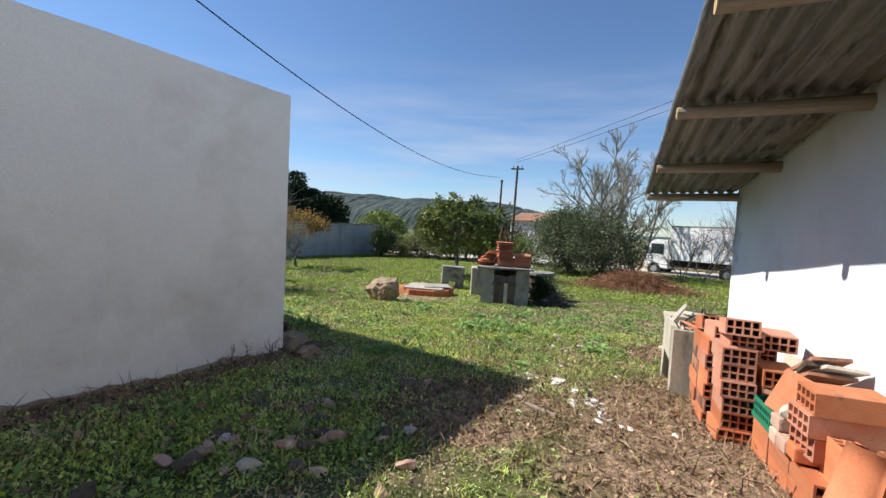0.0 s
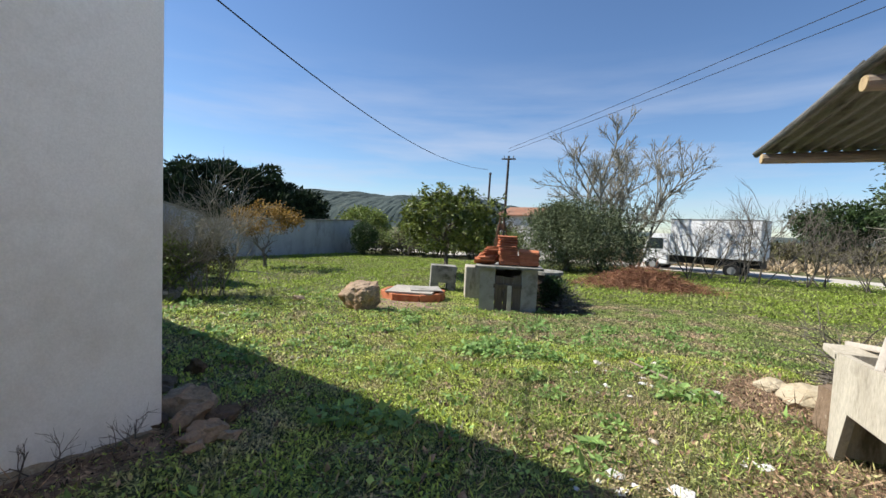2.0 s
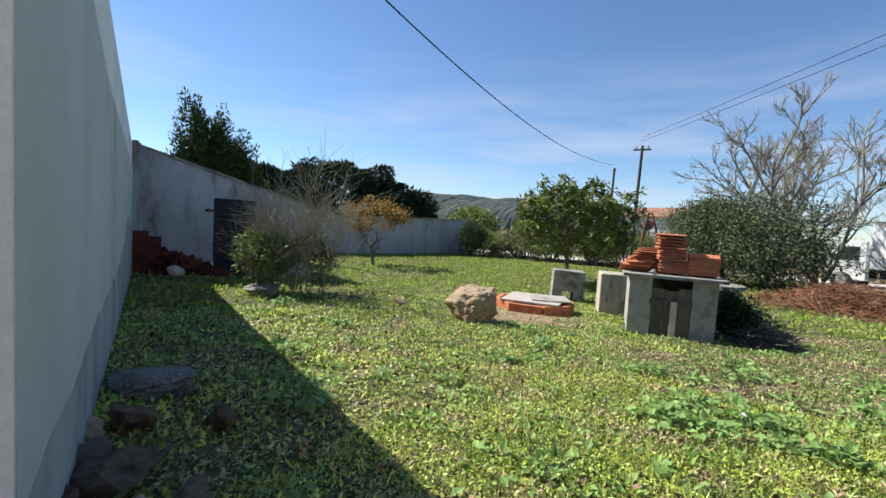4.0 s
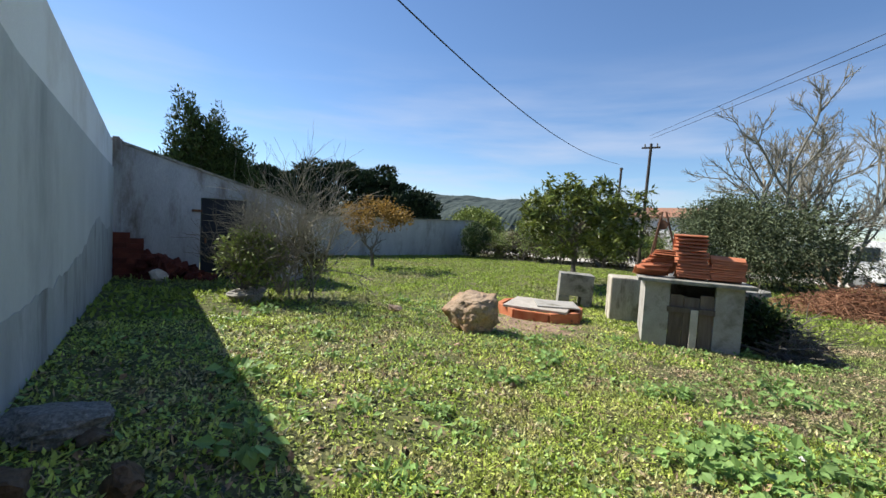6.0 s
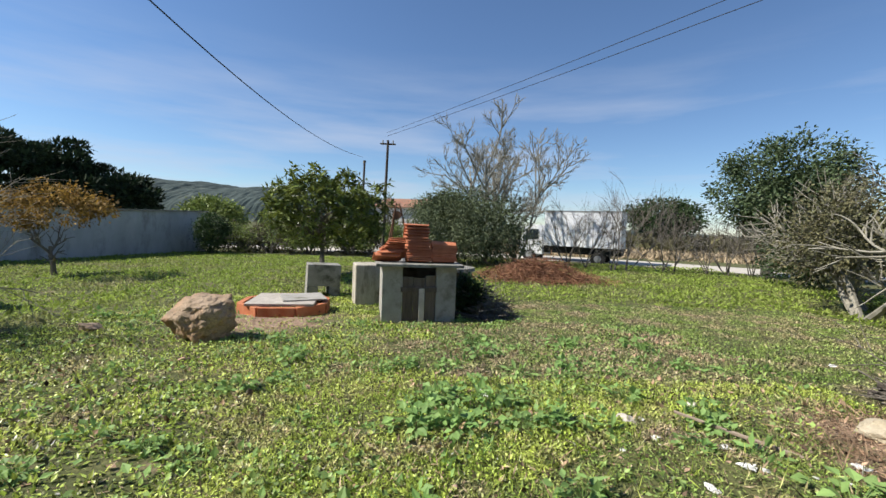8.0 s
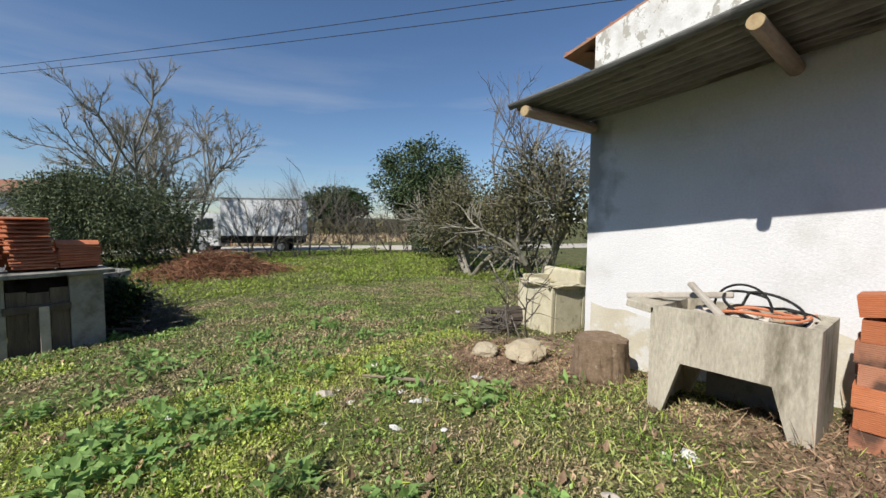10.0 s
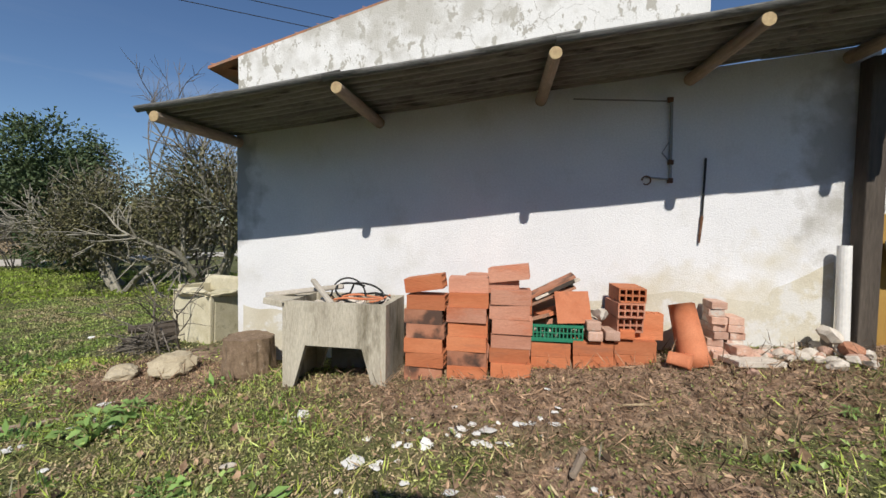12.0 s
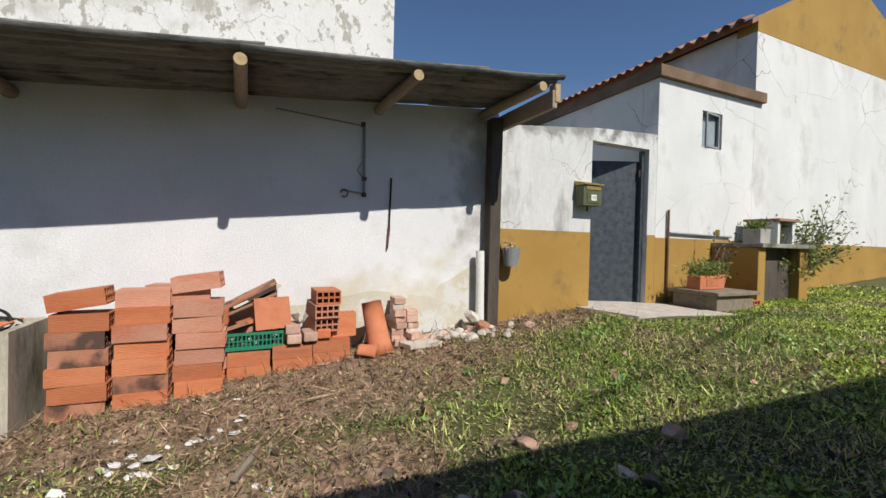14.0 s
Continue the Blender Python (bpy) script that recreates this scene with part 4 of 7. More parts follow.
# ---- the lean-to roof of the barn ----
def lean_to():
    t = thing("lean_to_roof", Matrix(), "lean-to of corrugated fibre-cement sheets on round poles", "roof")
    edges = [(6.62, 4.98), (5.12, 3.42), (3.56, 1.78), (1.92, 1.02)]
    for k, (ya, yb) in enumerate(edges):
        v, f = [], []
        nx = 90
        xs = np.linspace(-0.19, BX + 0.0, nx)
        for s, dz in ((0, 0.0), (1, 0.012)):
            for y in np.linspace(ya, yb, 7):
                sag = 0.012 * math.sin((y - yb) / (ya - yb) * math.pi)
                lap = 0.016 * (ya - y) / (ya - yb)
                for x in xs:
                    v.append((x, y, eave(y) + 0.035 + 0.03 * (x + 0.19) + 0.022 * math.cos(x * 2 * math.pi / 0.105) + dz + lap - sag + 0.004 * (k % 2)))
        m = 7
        idx = lambda s, j, i: s * m * nx + j * nx + i
        for j in range(m - 1):
            for i in range(nx - 1):
                f.append((idx(0, j, i), idx(0, j + 1, i), idx(0, j + 1, i + 1), idx(0, j, i + 1)))
                f.append((idx(1, j, i), idx(1, j, i + 1), idx(1, j + 1, i + 1), idx(1, j + 1, i)))
        for i in range(nx - 1):
            f.append((idx(0, 0, i), idx(0, 0, i + 1), idx(1, 0, i + 1), idx(1, 0, i)))
            f.append((idx(0, m - 1, i), idx(1, m - 1, i), idx(1, m - 1, i + 1), idx(0, m - 1, i + 1)))
        for j in range(m - 1):
            f.append((idx(0, j, 0), idx(1, j, 0), idx(1, j + 1, 0), idx(0, j + 1, 0)))
        link("sheet", np_mesh("sheet", v, f, M_FIBRO, True), t)
    for y in (6.47, 5.02, 3.56, 2.37, 1.24):
        bm = bmesh.new()
        rod(bm, (-0.16, y, eave(y) - 0.035), (BX + 0.05, y + 0.03, eave(y) - 0.035 + 0.02), 0.042, 0.052, 12)
        lg = part("pole", bm, M_LOG, t, smooth=False)
        bm = bmesh.new()
        rod(bm, (-0.167, y, eave(y) - 0.035), (-0.1605, y, eave(y) - 0.035), 0.040, 0.041, 12)
        part("cut_end", bm, M_LOGEND, lg)
    # plank along the last pole
    bm = box(-0.13, BX - 0.02, 1.06, 1.11, eave(1.1) - 0.20, eave(1.1) - 0.045, 0.006)
    part("edge_board", bm, M_LOG, t)
    bm = box(-0.14, -0.05, 1.03, 1.09, eave(1.1) - 0.15, eave(1.1) + 0.02, 0.012)
    part("broken_board_end", bm, M_LOGEND, t)
    p = part("post", box(BX - 0.17, BX - 0.04, 1.10, 1.23, gz(0.7, 1.2) - 0.05, eave(1.15) - 0.08, 0.012), M_POST, t, "dark weathered square timber post")
    return t


lean_to()


# ---- hollow bricks ----
def hollow_brick(L=0.30, W=0.20, H=0.11, nx=4, nz=2, mat=M_BRICK):
    """Brick about its centre, channels along y."""
    bm = bmesh.new()
    t = 0.011
    for i in range(nz + 1):
        z = -H / 2 + t / 2 + (H - t) * i / nz
        block(bm, -W / 2, W / 2, -L / 2, L / 2, z - t / 2, z + t / 2)
    for i in range(nx + 1):
        x = -W / 2 + t / 2 + (W - t) * i / nx
        e = 0.0 if i in (0, nx) else 0.0005
        for k in range(nz):
            za = -H / 2 + t + (H - t) * k / nz
            zb = -H / 2 + (H - t) * (k + 1) / nz
            block(bm, x - t / 2, x + t / 2, -L / 2, L / 2, za, zb)
    me = bpy.data.meshes.new("hollow_brick")
    bm.to_mesh(me)
    bm.free()
    me.materials.append(mat)
    return me


def add_char(m, lo=0.60, hi=0.66):
    """Black scorch marks that lie differently on each brick."""
    nt = m.node_tree
    n, l = nt.nodes, nt.links
    bs = n["Principled BSDF"]
    old = bs.inputs["Base Color"].links[0].from_socket
    tc, oi = n.new("ShaderNodeTexCoord"), n.new("ShaderNodeObjectInfo")
    cx = n.new("ShaderNodeCombineXYZ")
    ml = n.new("ShaderNodeMath")
    ml.operation, ml.inputs[1].default_value = "MULTIPLY", 60.0
    l.new(oi.outputs["Random"], ml.inputs[0])
    l.new(ml.outputs[0], cx.inputs["X"])
    ad = n.new("ShaderNodeVectorMath")
    l.new(tc.outputs["Object"], ad.inputs[0])
    l.new(cx.outputs[0], ad.inputs[1])
    nz = n.new("ShaderNodeTexNoise")
    nz.inputs["Scale"].default_value, nz.inputs["Detail"].default_value = 4.5, 7
    l.new(ad.outputs[0], nz.inputs["Vector"])
    mr = n.new("ShaderNodeMapRange")
    mr.inputs["From Min"].default_value, mr.inputs["From Max"].default_value, mr.inputs["To Max"].default_value = lo, hi, 0.85
    l.new(nz.outputs["Fac"], mr.inputs["Value"])
    x = n.new("ShaderNodeMix")
    x.data_type = "RGBA"
    l.new(mr.outputs["Result"], x.inputs["Factor"])
    l.new(old, x.inputs["A"])
    x.inputs["B"].default_value = rgb((0.045, 0.036, 0.03))
    l.new(x.outputs["Result"], bs.inputs["Base Color"])


add_char(M_BRICK, 0.62, 0.68)
add_char(M_BRICK_D, 0.50, 0.60)
HB = hollow_brick()
HB_D = hollow_brick(mat=M_BRICK_D)
_r = np.random.default_rng(5)


def put_brick(x, y, z, rx=0, ry=0, rz=0, me=None, label="orange hollow clay brick in the stack by the barn wall"):
    return link("hollow_brick", me or HB, None, label, "brick", "stacked hollow bricks", at=pose(x, y, z, rx, ry, rz))


def base_z(x, y):
    return gz(x, y) - 0.012


HB_P = hollow_brick(mat=M_BRICK_P)
for col, (yc, xc, n, dark, pale) in enumerate(((4.46, 0.30, 6, (3, 4, 0), ()), (4.13, 0.30, 6, (1,), (4,)), (3.80, 0.34, 6, (), (2, 3, 4, 5)))):
    b = base_z(0.3, yc)
    for k in range(n):
        put_brick(xc + _r.uniform(-.015, .015), yc + _r.uniform(-.01, .01), b + 0.055 + k * 0.1115, rz=_r.uniform(-2.5, 2.5), me=HB_D if k in dark else HB_P if k in pale else HB)
        if k < 5 or col == 1:
            put_brick(xc + 0.22 + _r.uniform(-.01, .01), yc + _r.uniform(-.02, .02), b + 0.055 + k * 0.1115, rz=_r.uniform(-4, 4), me=HB_P if k % 2 else HB)
put_brick(0.31, 4.47, base_z(.3, 4.45) + 0.755, rx=-9)
put_brick(0.33, 4.13, base_z(.3, 4.13) + 0.055 + 6 * 0.1115, rz=3, me=HB_P)
put_brick(0.62, 4.02, base_z(.3, 4.13) + 0.055 + 6 * 0.1115, rz=-6, me=HB_P)
put_brick(0.35, 3.82, base_z(.3, 3.8) + 0.79, rx=-8, rz=-4, me=HB_P)
put_brick(0.38, 3.90, base_z(.3, 3.8) + 0.695, rx=-2, rz=4, me=HB_P)
for k, yc in enumerate((3.49, 3.17, 2.86)):
    for j in range(2):
        put_brick(0.53, yc + _r.uniform(-.005, .005), base_z(.4, yc) - 0.015 + 0.055 + j * 0.1115, rx=_r.uniform(-1, 1), rz=_r.uniform(-1, 1))
        put_brick(0.735, yc + _r.uniform(-.005, .005), base_z(.4, yc) - 0.015 + 0.055 + j * 0.1115, rz=_r.uniform(-1, 1), me=HB_P)
_b = base_z(.4, 2.9) + 0.21
put_brick(0.56, 2.92, _b + 0.23, rz=-84, me=HB_P, label="pale hollow brick with its holes showing, on the low bricks")
put_brick(0.58, 2.90, _b + 0.345, rz=-88, rx=1, me=HB, label="orange hollow brick with its holes showing, on the low bricks")
put_brick(0.58, 2.93, _b + 0.115, rz=-80, me=HB_P, label="chipped pale hollow brick under two others")
link("hollow_brick", hollow_brick(L=0.2), None, "ribbed orange hollow brick standing on end", "brick", at=pose(0.55, 2.75, _b + 0.10, 90, 0, 90))


# ---- concrete wash tank by the barn ----
def wash_tank():
    y0, y1, x0, x1 = 4.72, 5.56, 0.06, 0.58
    zb = gz(0.3, 5.1) - 0.03
    zt = zb + 0.68
    t = thing("wash_tank", Matrix(), "old pale concrete wash tank full of rubbish by the barn", "wash tank")
    zf = zb + 0.34
    for a in ((x0, x1, y0, y0 + 0.05, zf, zt), (x0, x1, y1 - 0.05, y1, zf, zt), (x0, x0 + 0.05, y0 + 0.05, y1 - 0.05, zf, zt), (x1 - 0.05, x1, y0 + 0.05, y1 - 0.05, zf, zt), (x0 + 0.05, x1 - 0.05, y0 + 0.05, y1 - 0.05, zf, zf + 0.05)):
        part("basin_wall", block(bmesh.new(), *a), M_TANK, t)
    for ya, yb in ((y0, y0 + 0.09), (y1 - 0.09, y1)):
        bm = bmesh.new()
        s = 1 if ya == y0 else -1
        o = ya if s == 1 else yb
        pts = [(o, zb), (o + s * 0.09, zb), (o + s * 0.19, zf), (o, zf)]
        for xa, xb in ((x0, x0 + 0.05), (x1 - 0.05, x1)):
            a = [bm.verts.new((xa, y, z)) for y, z in pts]
            b = [bm.verts.new((xb, y, z)) for y, z in pts]
            bm.faces.new(a)
            bm.faces.new(b[::-1])
            for i in range(4):
                j = (i + 1) % 4
                bm.faces.new((a[j], a[i], b[i], b[j]))
        block(bm, x0 + 0.05, x1 - 0.05, min(o, o + s * 0.05), max(o, o + s * 0.05), zb + 0.02, zf)
        bmesh.ops.recalc_face_normals(bm, faces=bm.faces)
        part("leg", bm, M_TANK, t)
    # added dark panel hides the sunlit wall, so the space below stays shaded
    part("back_apron", box(x1 - 0.045, x1 - 0.005, y0 + 0.19, y1 - 0.19, zb, zf - 0.002), M_CONCRETE_D, t, "dark panel added at the back to keep the tank's underside black")
    # sloping washboard lip past the far end
    bm = box(x0, x1, y1 - 0.02, y1 + 0.17, -0.025, 0.025, 0.008)
    bmesh.ops.rotate(bm, verts=bm.verts, cent=(0, y1, 0), matrix=Matrix.Rotation(radians(8), 3, "X"))
    bmesh.ops.translate(bm, verts=bm.verts, vec=(0, 0, zt - 0.03))
    part("washboard", bm, M_TANK, t)
    return zt


TANK_TOP = wash_tank()


# ---- well house ----
WH = Matrix.Translation((-4.04, 11.70, 0)) @ Matrix.Rotation(math.atan2(0.3, 1.3), 4, "Z")


def well_house():
    zb, zt = -1.08, -0.06
    t = thing("well_house", WH, "small grey concrete pump house with plank door and slab roof", "pump house")
    part("wall", block(block(block(block(bmesh.new(), 0, 0.36, 0, 0.1, zb, zt), 0.98, 1.35, 0, 0.1, zb, zt), 0, 0.1, 0.1, 1.5, zb, zt), 1.25, 1.35, 0.1, 1.5, zb, zt), M_CONCRETE, t)
    part("back_wall", box(0.1, 1.25, 1.4, 1.5, zb, zt), M_CONCRETE, t)
    part("slab", box(-0.12, 1.47, -0.12, 1.6, zt, zt + 0.055, 0.008), M_CONCRETE_D, t)
    for i, (a, b, h) in enumerate(((0.37, 0.56, -0.24), (0.565, 0.78, -0.27), (0.785, 0.975, -0.22))):
        part("plank", box(a, b, 0.03, 0.055, zb + 0.02, h, 0.004), M_PLANK, t)
    part("cross_rail", box(0.33, 0.99, -0.02, 0.028, -0.52, -0.43, 0.005), M_PLANK, t)
    part("prop_board", box(0.66, 0.76, -0.06, -0.03, zb, -0.45, 0.004), M_PALEWOOD, t, "bleached white board propped on the door")


well_house()


# ---- roof tiles ----
def tile_mesh(name, mat, L=0.42, W=0.23, H=0.06):
    v, f = [], []
    n = 10
    for s, o in ((0, 0), (1, 0.012)):
        for y in (-L / 2, L / 2):
            for i in range(n):
                u = i / (n - 1)
                v.append((-W / 2 + W * u, y, o + H * math.sin(u * math.pi * 1.5) * (0.9 if y < 0 else 1)))
    idx = lambda s, j, i: s * 2 * n + j * n + i
    for i in range(n - 1):
        f += [(idx(0, 0, i), idx(0, 1, i), idx(0, 1, i + 1), idx(0, 0, i + 1)), (idx(1, 0, i), idx(1, 0, i + 1), idx(1, 1, i + 1), idx(1, 1, i))]
        for j in (0, 1):
            f.append((idx(0, j, i), idx(0, j, i + 1), idx(1, j, i + 1), idx(1, j, i)))
    for i in (0, n - 1):
        f.append((idx(0, 0, i), idx(1, 0, i), idx(1, 1, i), idx(0, 1, i)))
    return np_mesh(name, v, f, mat, False)


TILE = tile_mesh("roof_tile", M_TILE)


def tile_stacks():
    r = np.random.default_rng(9)
    g = "roof tiles stacked on the pump house"
    S = Matrix.Diagonal((1.25, 1.1, 1.0, 1))
    for k in range(10):
        m = WH @ pose(1.14 + r.uniform(-.015, .015), 0.30, 0.03 + k * 0.034, r.uniform(-2, 2), r.uniform(-1.5, 1.5), 90 + r.uniform(-4, 4)) @ S
        link("roof_tile", TILE, None, "new orange roof tile in a tidy stack on the slab", "roof tile", g, at=m)
    for k in range(14):
        m = WH @ pose(0.68 - 0.006 * k + r.uniform(-.02, .02), 0.28, 0.035 + k * 0.034 + 0.0009 * k * k, r.uniform(-3, 3), 2.0 * k, 90 + r.uniform(-6, 6)) @ S
        link("roof_tile", TILE, None, "new orange roof tile in a leaning stack on the slab", "roof tile", g, at=m)
    for k in range(11):
        m = WH @ pose(0.36 - 0.03 * k, 0.36 + r.uniform(-.06, .06), 0.08 + max(0, 0.26 - k * 0.03), r.uniform(-6, 6), 44 - 3.6 * k, 90 + r.uniform(-12, 12)) @ S
        link("roof_tile", TILE, None, "new orange roof tile sliding off the stack", "roof tile", g, at=m)


tile_stacks()


# ---- the boulder, the brick ring, blocks by the well ----
def boulder(name, x, y, size, mat, label, seed, sink=0.25, rz=0, cat="stone", group="", rough=0.28):
    r = np.random.default_rng(seed)
    z = gz(x, y) + size[2] * (1 - sink)
    return part(name, stone(r, size, rough, 5 if size[0] > 0.4 else 4, 0.5), mat, None, label, pose(x, y, z, 0, 0, rz), category=cat, group=group)


boulder("boulder", -6.25, 9.95, (0.50, 0.44, 0.42), M_STONE, "large tan boulder with an orange broken face on the lawn", 3, 0.25, 20)


def brick_ring():
    t = thing("manhole_ring", pose(-6.25, 12.75, gz(-6.25, 12.75) - 0.07, 0, 0, 12), "low octagonal ring of red bricks with flat lids on it", "manhole")
    for i in range(8):
        a = i * math.pi / 4
        part("side", box(-0.33, 0.33, -0.06, 0.06, -0.1, 0.30, 0.01, Matrix.Rotation(a, 4, "Z") @ Matrix.Translation((0, 0.80, 0))), M_BRICK, t)
    part("lid", box(-0.62, 0.65, -0.7, 0.55, 0.30, 0.35, 0.01), M_PALEWOOD, t, "pale flat board lid")
    part("lid", box(-0.1, 0.75, -0.5, 0.3, 0.352, 0.38, 0.005, Matrix.Rotation(0.3, 4, "Z")), M_CONCRETE, t, "thin grey sheet lid")


brick_ring()
part("concrete_block", box(-0.75, 0.75, -0.4, 0.4, -0.1, 0.97, 0.04), M_TANK, None, "stained cream concrete block beside the pump house", pose(-4.55, 14.6, gz(-4.7, 14.6), 0, 0, 20), category="concrete block")

# ---- utility poles and cables ----
def utility_pole(x, y, h, r, arm):
    z = gz(x, y)
    t = thing("utility_pole", pose(x, y, z, 0, 1.2, 0), "slim weathered utility pole", "utility pole")
    part("pole", rod(bmesh.new(), (0, 0, -0.2), (0, 0, h), r, r * 0.7, 12), M_POST, t)
    if arm:
        part("crossarm", box(-0.45, 0.45, -0.05, 0.05, h - 0.25, h - 0.17), M_POST, t)
    for s in (-0.3, 0.3):
        part("insulator", rod(bmesh.new(), (s * (1 if arm else 0.3), 0, h - 0.2), (s * (1 if arm else 0.3), 0, h), 0.04, 0.03, 8), M_CONCRETE_D, t)


utility_pole(-7.35, 28.6, 7.0, 0.10, True)
utility_pole(-11.0, 38.0, 7.3, 0.12, False)


def cable(name, p, q, sag, r=0.012):
    n = 24
    pts = [Vector(p).lerp(Vector(q), i / n) - Vector((0, 0, sag * 4 * (i / n) * (1 - i / n))) for i in range(n + 1)]
    v, f = pipe_path(pts, r, 6)
    return link(name, np_mesh(name, v, f, M_BLACK), None, "thin black overhead cable", "cable")


# ---- truck ----
def truck():
    z = gz(4, 29)
    t = thing("truck", pose(2.7, 31.9, z - 0.15, 0, 0, -28) @ Matrix.Scale(1.09, 4), "white box truck parked on the road", "truck")
    part("box_body", box(0, 4.3, 0, 2.1, 1.02, 3.1, 0.03), M_TRUCKWHITE, t)
    part("roof_rim", box(-0.02, 4.32, -0.02, 2.12, 3.05, 3.12, 0.01), M_FRAME, t)
    part("chassis", box(-0.2, 4.3, 0.4, 1.7, 0.6, 1.0, 0.02), M_BLACK, t)
    bm = bmesh.new()
    prof = [(-1.55, 0.45), (-1.58, 1.15), (-1.25, 2.1), (-0.95, 2.25), (-0.15, 2.25), (-0.1, 0.45)]
    a = [bm.verts.new((x, 0.12, zz)) for x, zz in prof]
    b = [bm.verts.new((x, 1.95, zz)) for x, zz in prof]
    bm.faces.new(a)
    bm.faces.new(b[::-1])
    for i in range(6):
        j = (i + 1) % 6
        bm.faces.new((a[j], a[i], b[i], b[j]))
    bmesh.ops.recalc_face_normals(bm, faces=bm.faces)
    bmesh.ops.bevel(bm, geom=list(bm.edges), offset=0.04, segments=2, affect="EDGES")
    part("cab", bm, M_TRUCKWHITE, t)
    part("side_window", prism([(-1.18, 0.10), (-0.4, 0.10), (-0.4, 0.118), (-1.18, 0.118)], 1.35, 1.98), M_GLASS, t)
    bm = prism([(-1.6, 0.25), (-1.585, 0.25), (-1.585, 1.82), (-1.6, 1.82)], 0, 0.85)
    bmesh.ops.rotate(bm, verts=bm.verts, cent=(-1.59, 0, 0), matrix=Matrix.Rotation(radians(19), 3, "Y"))
    bmesh.ops.translate(bm, verts=bm.verts, vec=(0.02, 0, 1.22))
    part("windscreen", bm, M_GLASS, t)
    for x in (-0.95, 3.1):
        for y in (0.12, 1.75):
            w = part("wheel", rod(bmesh.new(), (x, y, 0.4), (x, y + 0.24, 0.4), 0.4, 0.4, 20), M_BLACK, t)
            part("rim", rod(bmesh.new(), (x, y - 0.01, 0.4), (x, y + 0.25, 0.4), 0.2, 0.2, 14), M_FRAME, w)
    part("mirror", box(-1.5, -1.4, -0.12, 0.02, 1.5, 1.85, 0.02), M_BLACK, t)


truck()


# ---- trees and bushes ----
def tree(name, x, y, label, seed, bark, leaf=None, h=3, r=0.1, depth=3, crown=None, n_leaf=6000, size=(0.1, 0.04), spread_pts=0.25, per=25, way=(0, 0, 1), stems=1, lean=0.3, category="tree", sink=0.1, group="", minz=None, **kw):
    rng = np.random.default_rng(seed)
    z = gz(x, y)
    t = thing(name, pose(x, y, z), label, category, group)
    S, T = [], []
    for k in range(stems):
        w = np.array(way, float) + (rng.normal(size=3) * (lean if stems > 1 else 0.05))
        w[2] = abs(w[2])
        s, tp = grow(rng, (rng.normal() * 0.05 * stems ** 0.5, rng.normal() * 0.05 * stems ** 0.5, -sink), w, h * rng.uniform(0.8, 1.1), r, depth, **kw)
        S += s
        T.append(tp)
    S = np.array(S)
    big = S[:, 6] > max(S[:, 6].max() * 0.42, 0.0)
    for nm, rows, kd in (("trunk", S[big], "stuff"), ("fine_wood", S[~big], "stuff")):
        if len(rows):
            v, f = tubes(rows, 7 if nm == "trunk" else 4)
            link(nm, np_mesh(nm, v, f, bark), t, kind=kd)
    if leaf is not None:
        T = np.concatenate(T) if T else np.zeros((0, 3))
        if minz is not None:
            T = T[T[:, 2] > minz]
        if crown is not None:
            cx, cy, cz, ax, ay, az = crown
            T = T[(((T - np.array([cx, cy, cz])) / np.array([ax, ay, az])) ** 2).sum(1) < 1.15]
            d = rng.normal(size=(n_leaf // per + 1, 3))
            d /= np.linalg.norm(d, axis=1)[:, None]
            rad = rng.uniform(0.35, 1.0, (len(d), 1)) ** 0.6
            extra = d * rad * np.array([ax, ay, az]) + np.array([cx, cy, cz])
            T = np.concatenate([T, extra])
        pick = T[rng.integers(0, len(T), n_leaf)] + rng.normal(size=(n_leaf, 3)) * spread_pts
        ctr = T.mean(0)
        if crown is not None:
            q = (((pick - np.array([cx, cy, cz])) / (np.array([ax, ay, az]) + spread_pts)) ** 2).sum(1)
            pick = pick[q < 1.15]
        rd = pick - ctr
        rd /= np.linalg.norm(rd, axis=1)[:, None] + 1e-9
        v, f = leaves(rng, pick, size[0], size[1], radial=rd)
        link("crown", np_mesh("crown", v, f, leaf), t)
    return t



def loquat_tree(x, y, seed):
    rng = np.random.default_rng(seed)
    t = tree("loquat_tree", x, y, "broad loquat tree with rosettes of long drooping leaves", seed, M_BARK, None, 1.5, 0.12, 3, kids=(3, 4), angle=0.7)
    n = 520
    d = rng.normal(size=(n, 3))
    d[:, 2] = d[:, 2] * 0.8 + 0.15
    d /= np.linalg.norm(d, axis=1)[:, None]
    lobes = 1 + 0.16 * np.sin(3 * np.arctan2(d[:, 1], d[:, 0]) + 1)[:, None] + 0.10 * rng.normal(size=(n, 1))
    c = d * rng.uniform(0.55, 1.0, (n, 1)) ** 0.5 * lobes * np.array([2.15, 2.05, 1.35]) + np.array([0, 0, 2.55])
    c = c[c[:, 2] > 1.15]
    base = np.repeat(c, 17, 0) + rng.normal(size=(len(c) * 17, 3)) * 0.05
    a = rng.uniform(0, 2 * np.pi, len(base))
    out = np.stack([np.cos(a), np.sin(a), rng.uniform(-0.55, 0.75, len(base))], 1) * 1.5
    v, f = leaves(rng, base, 0.25, 0.075, droop=0.15, up=0.9, radial=out, spread=0.3)
    link("crown", np_mesh("crown", v, f, M_LOQUAT), t)


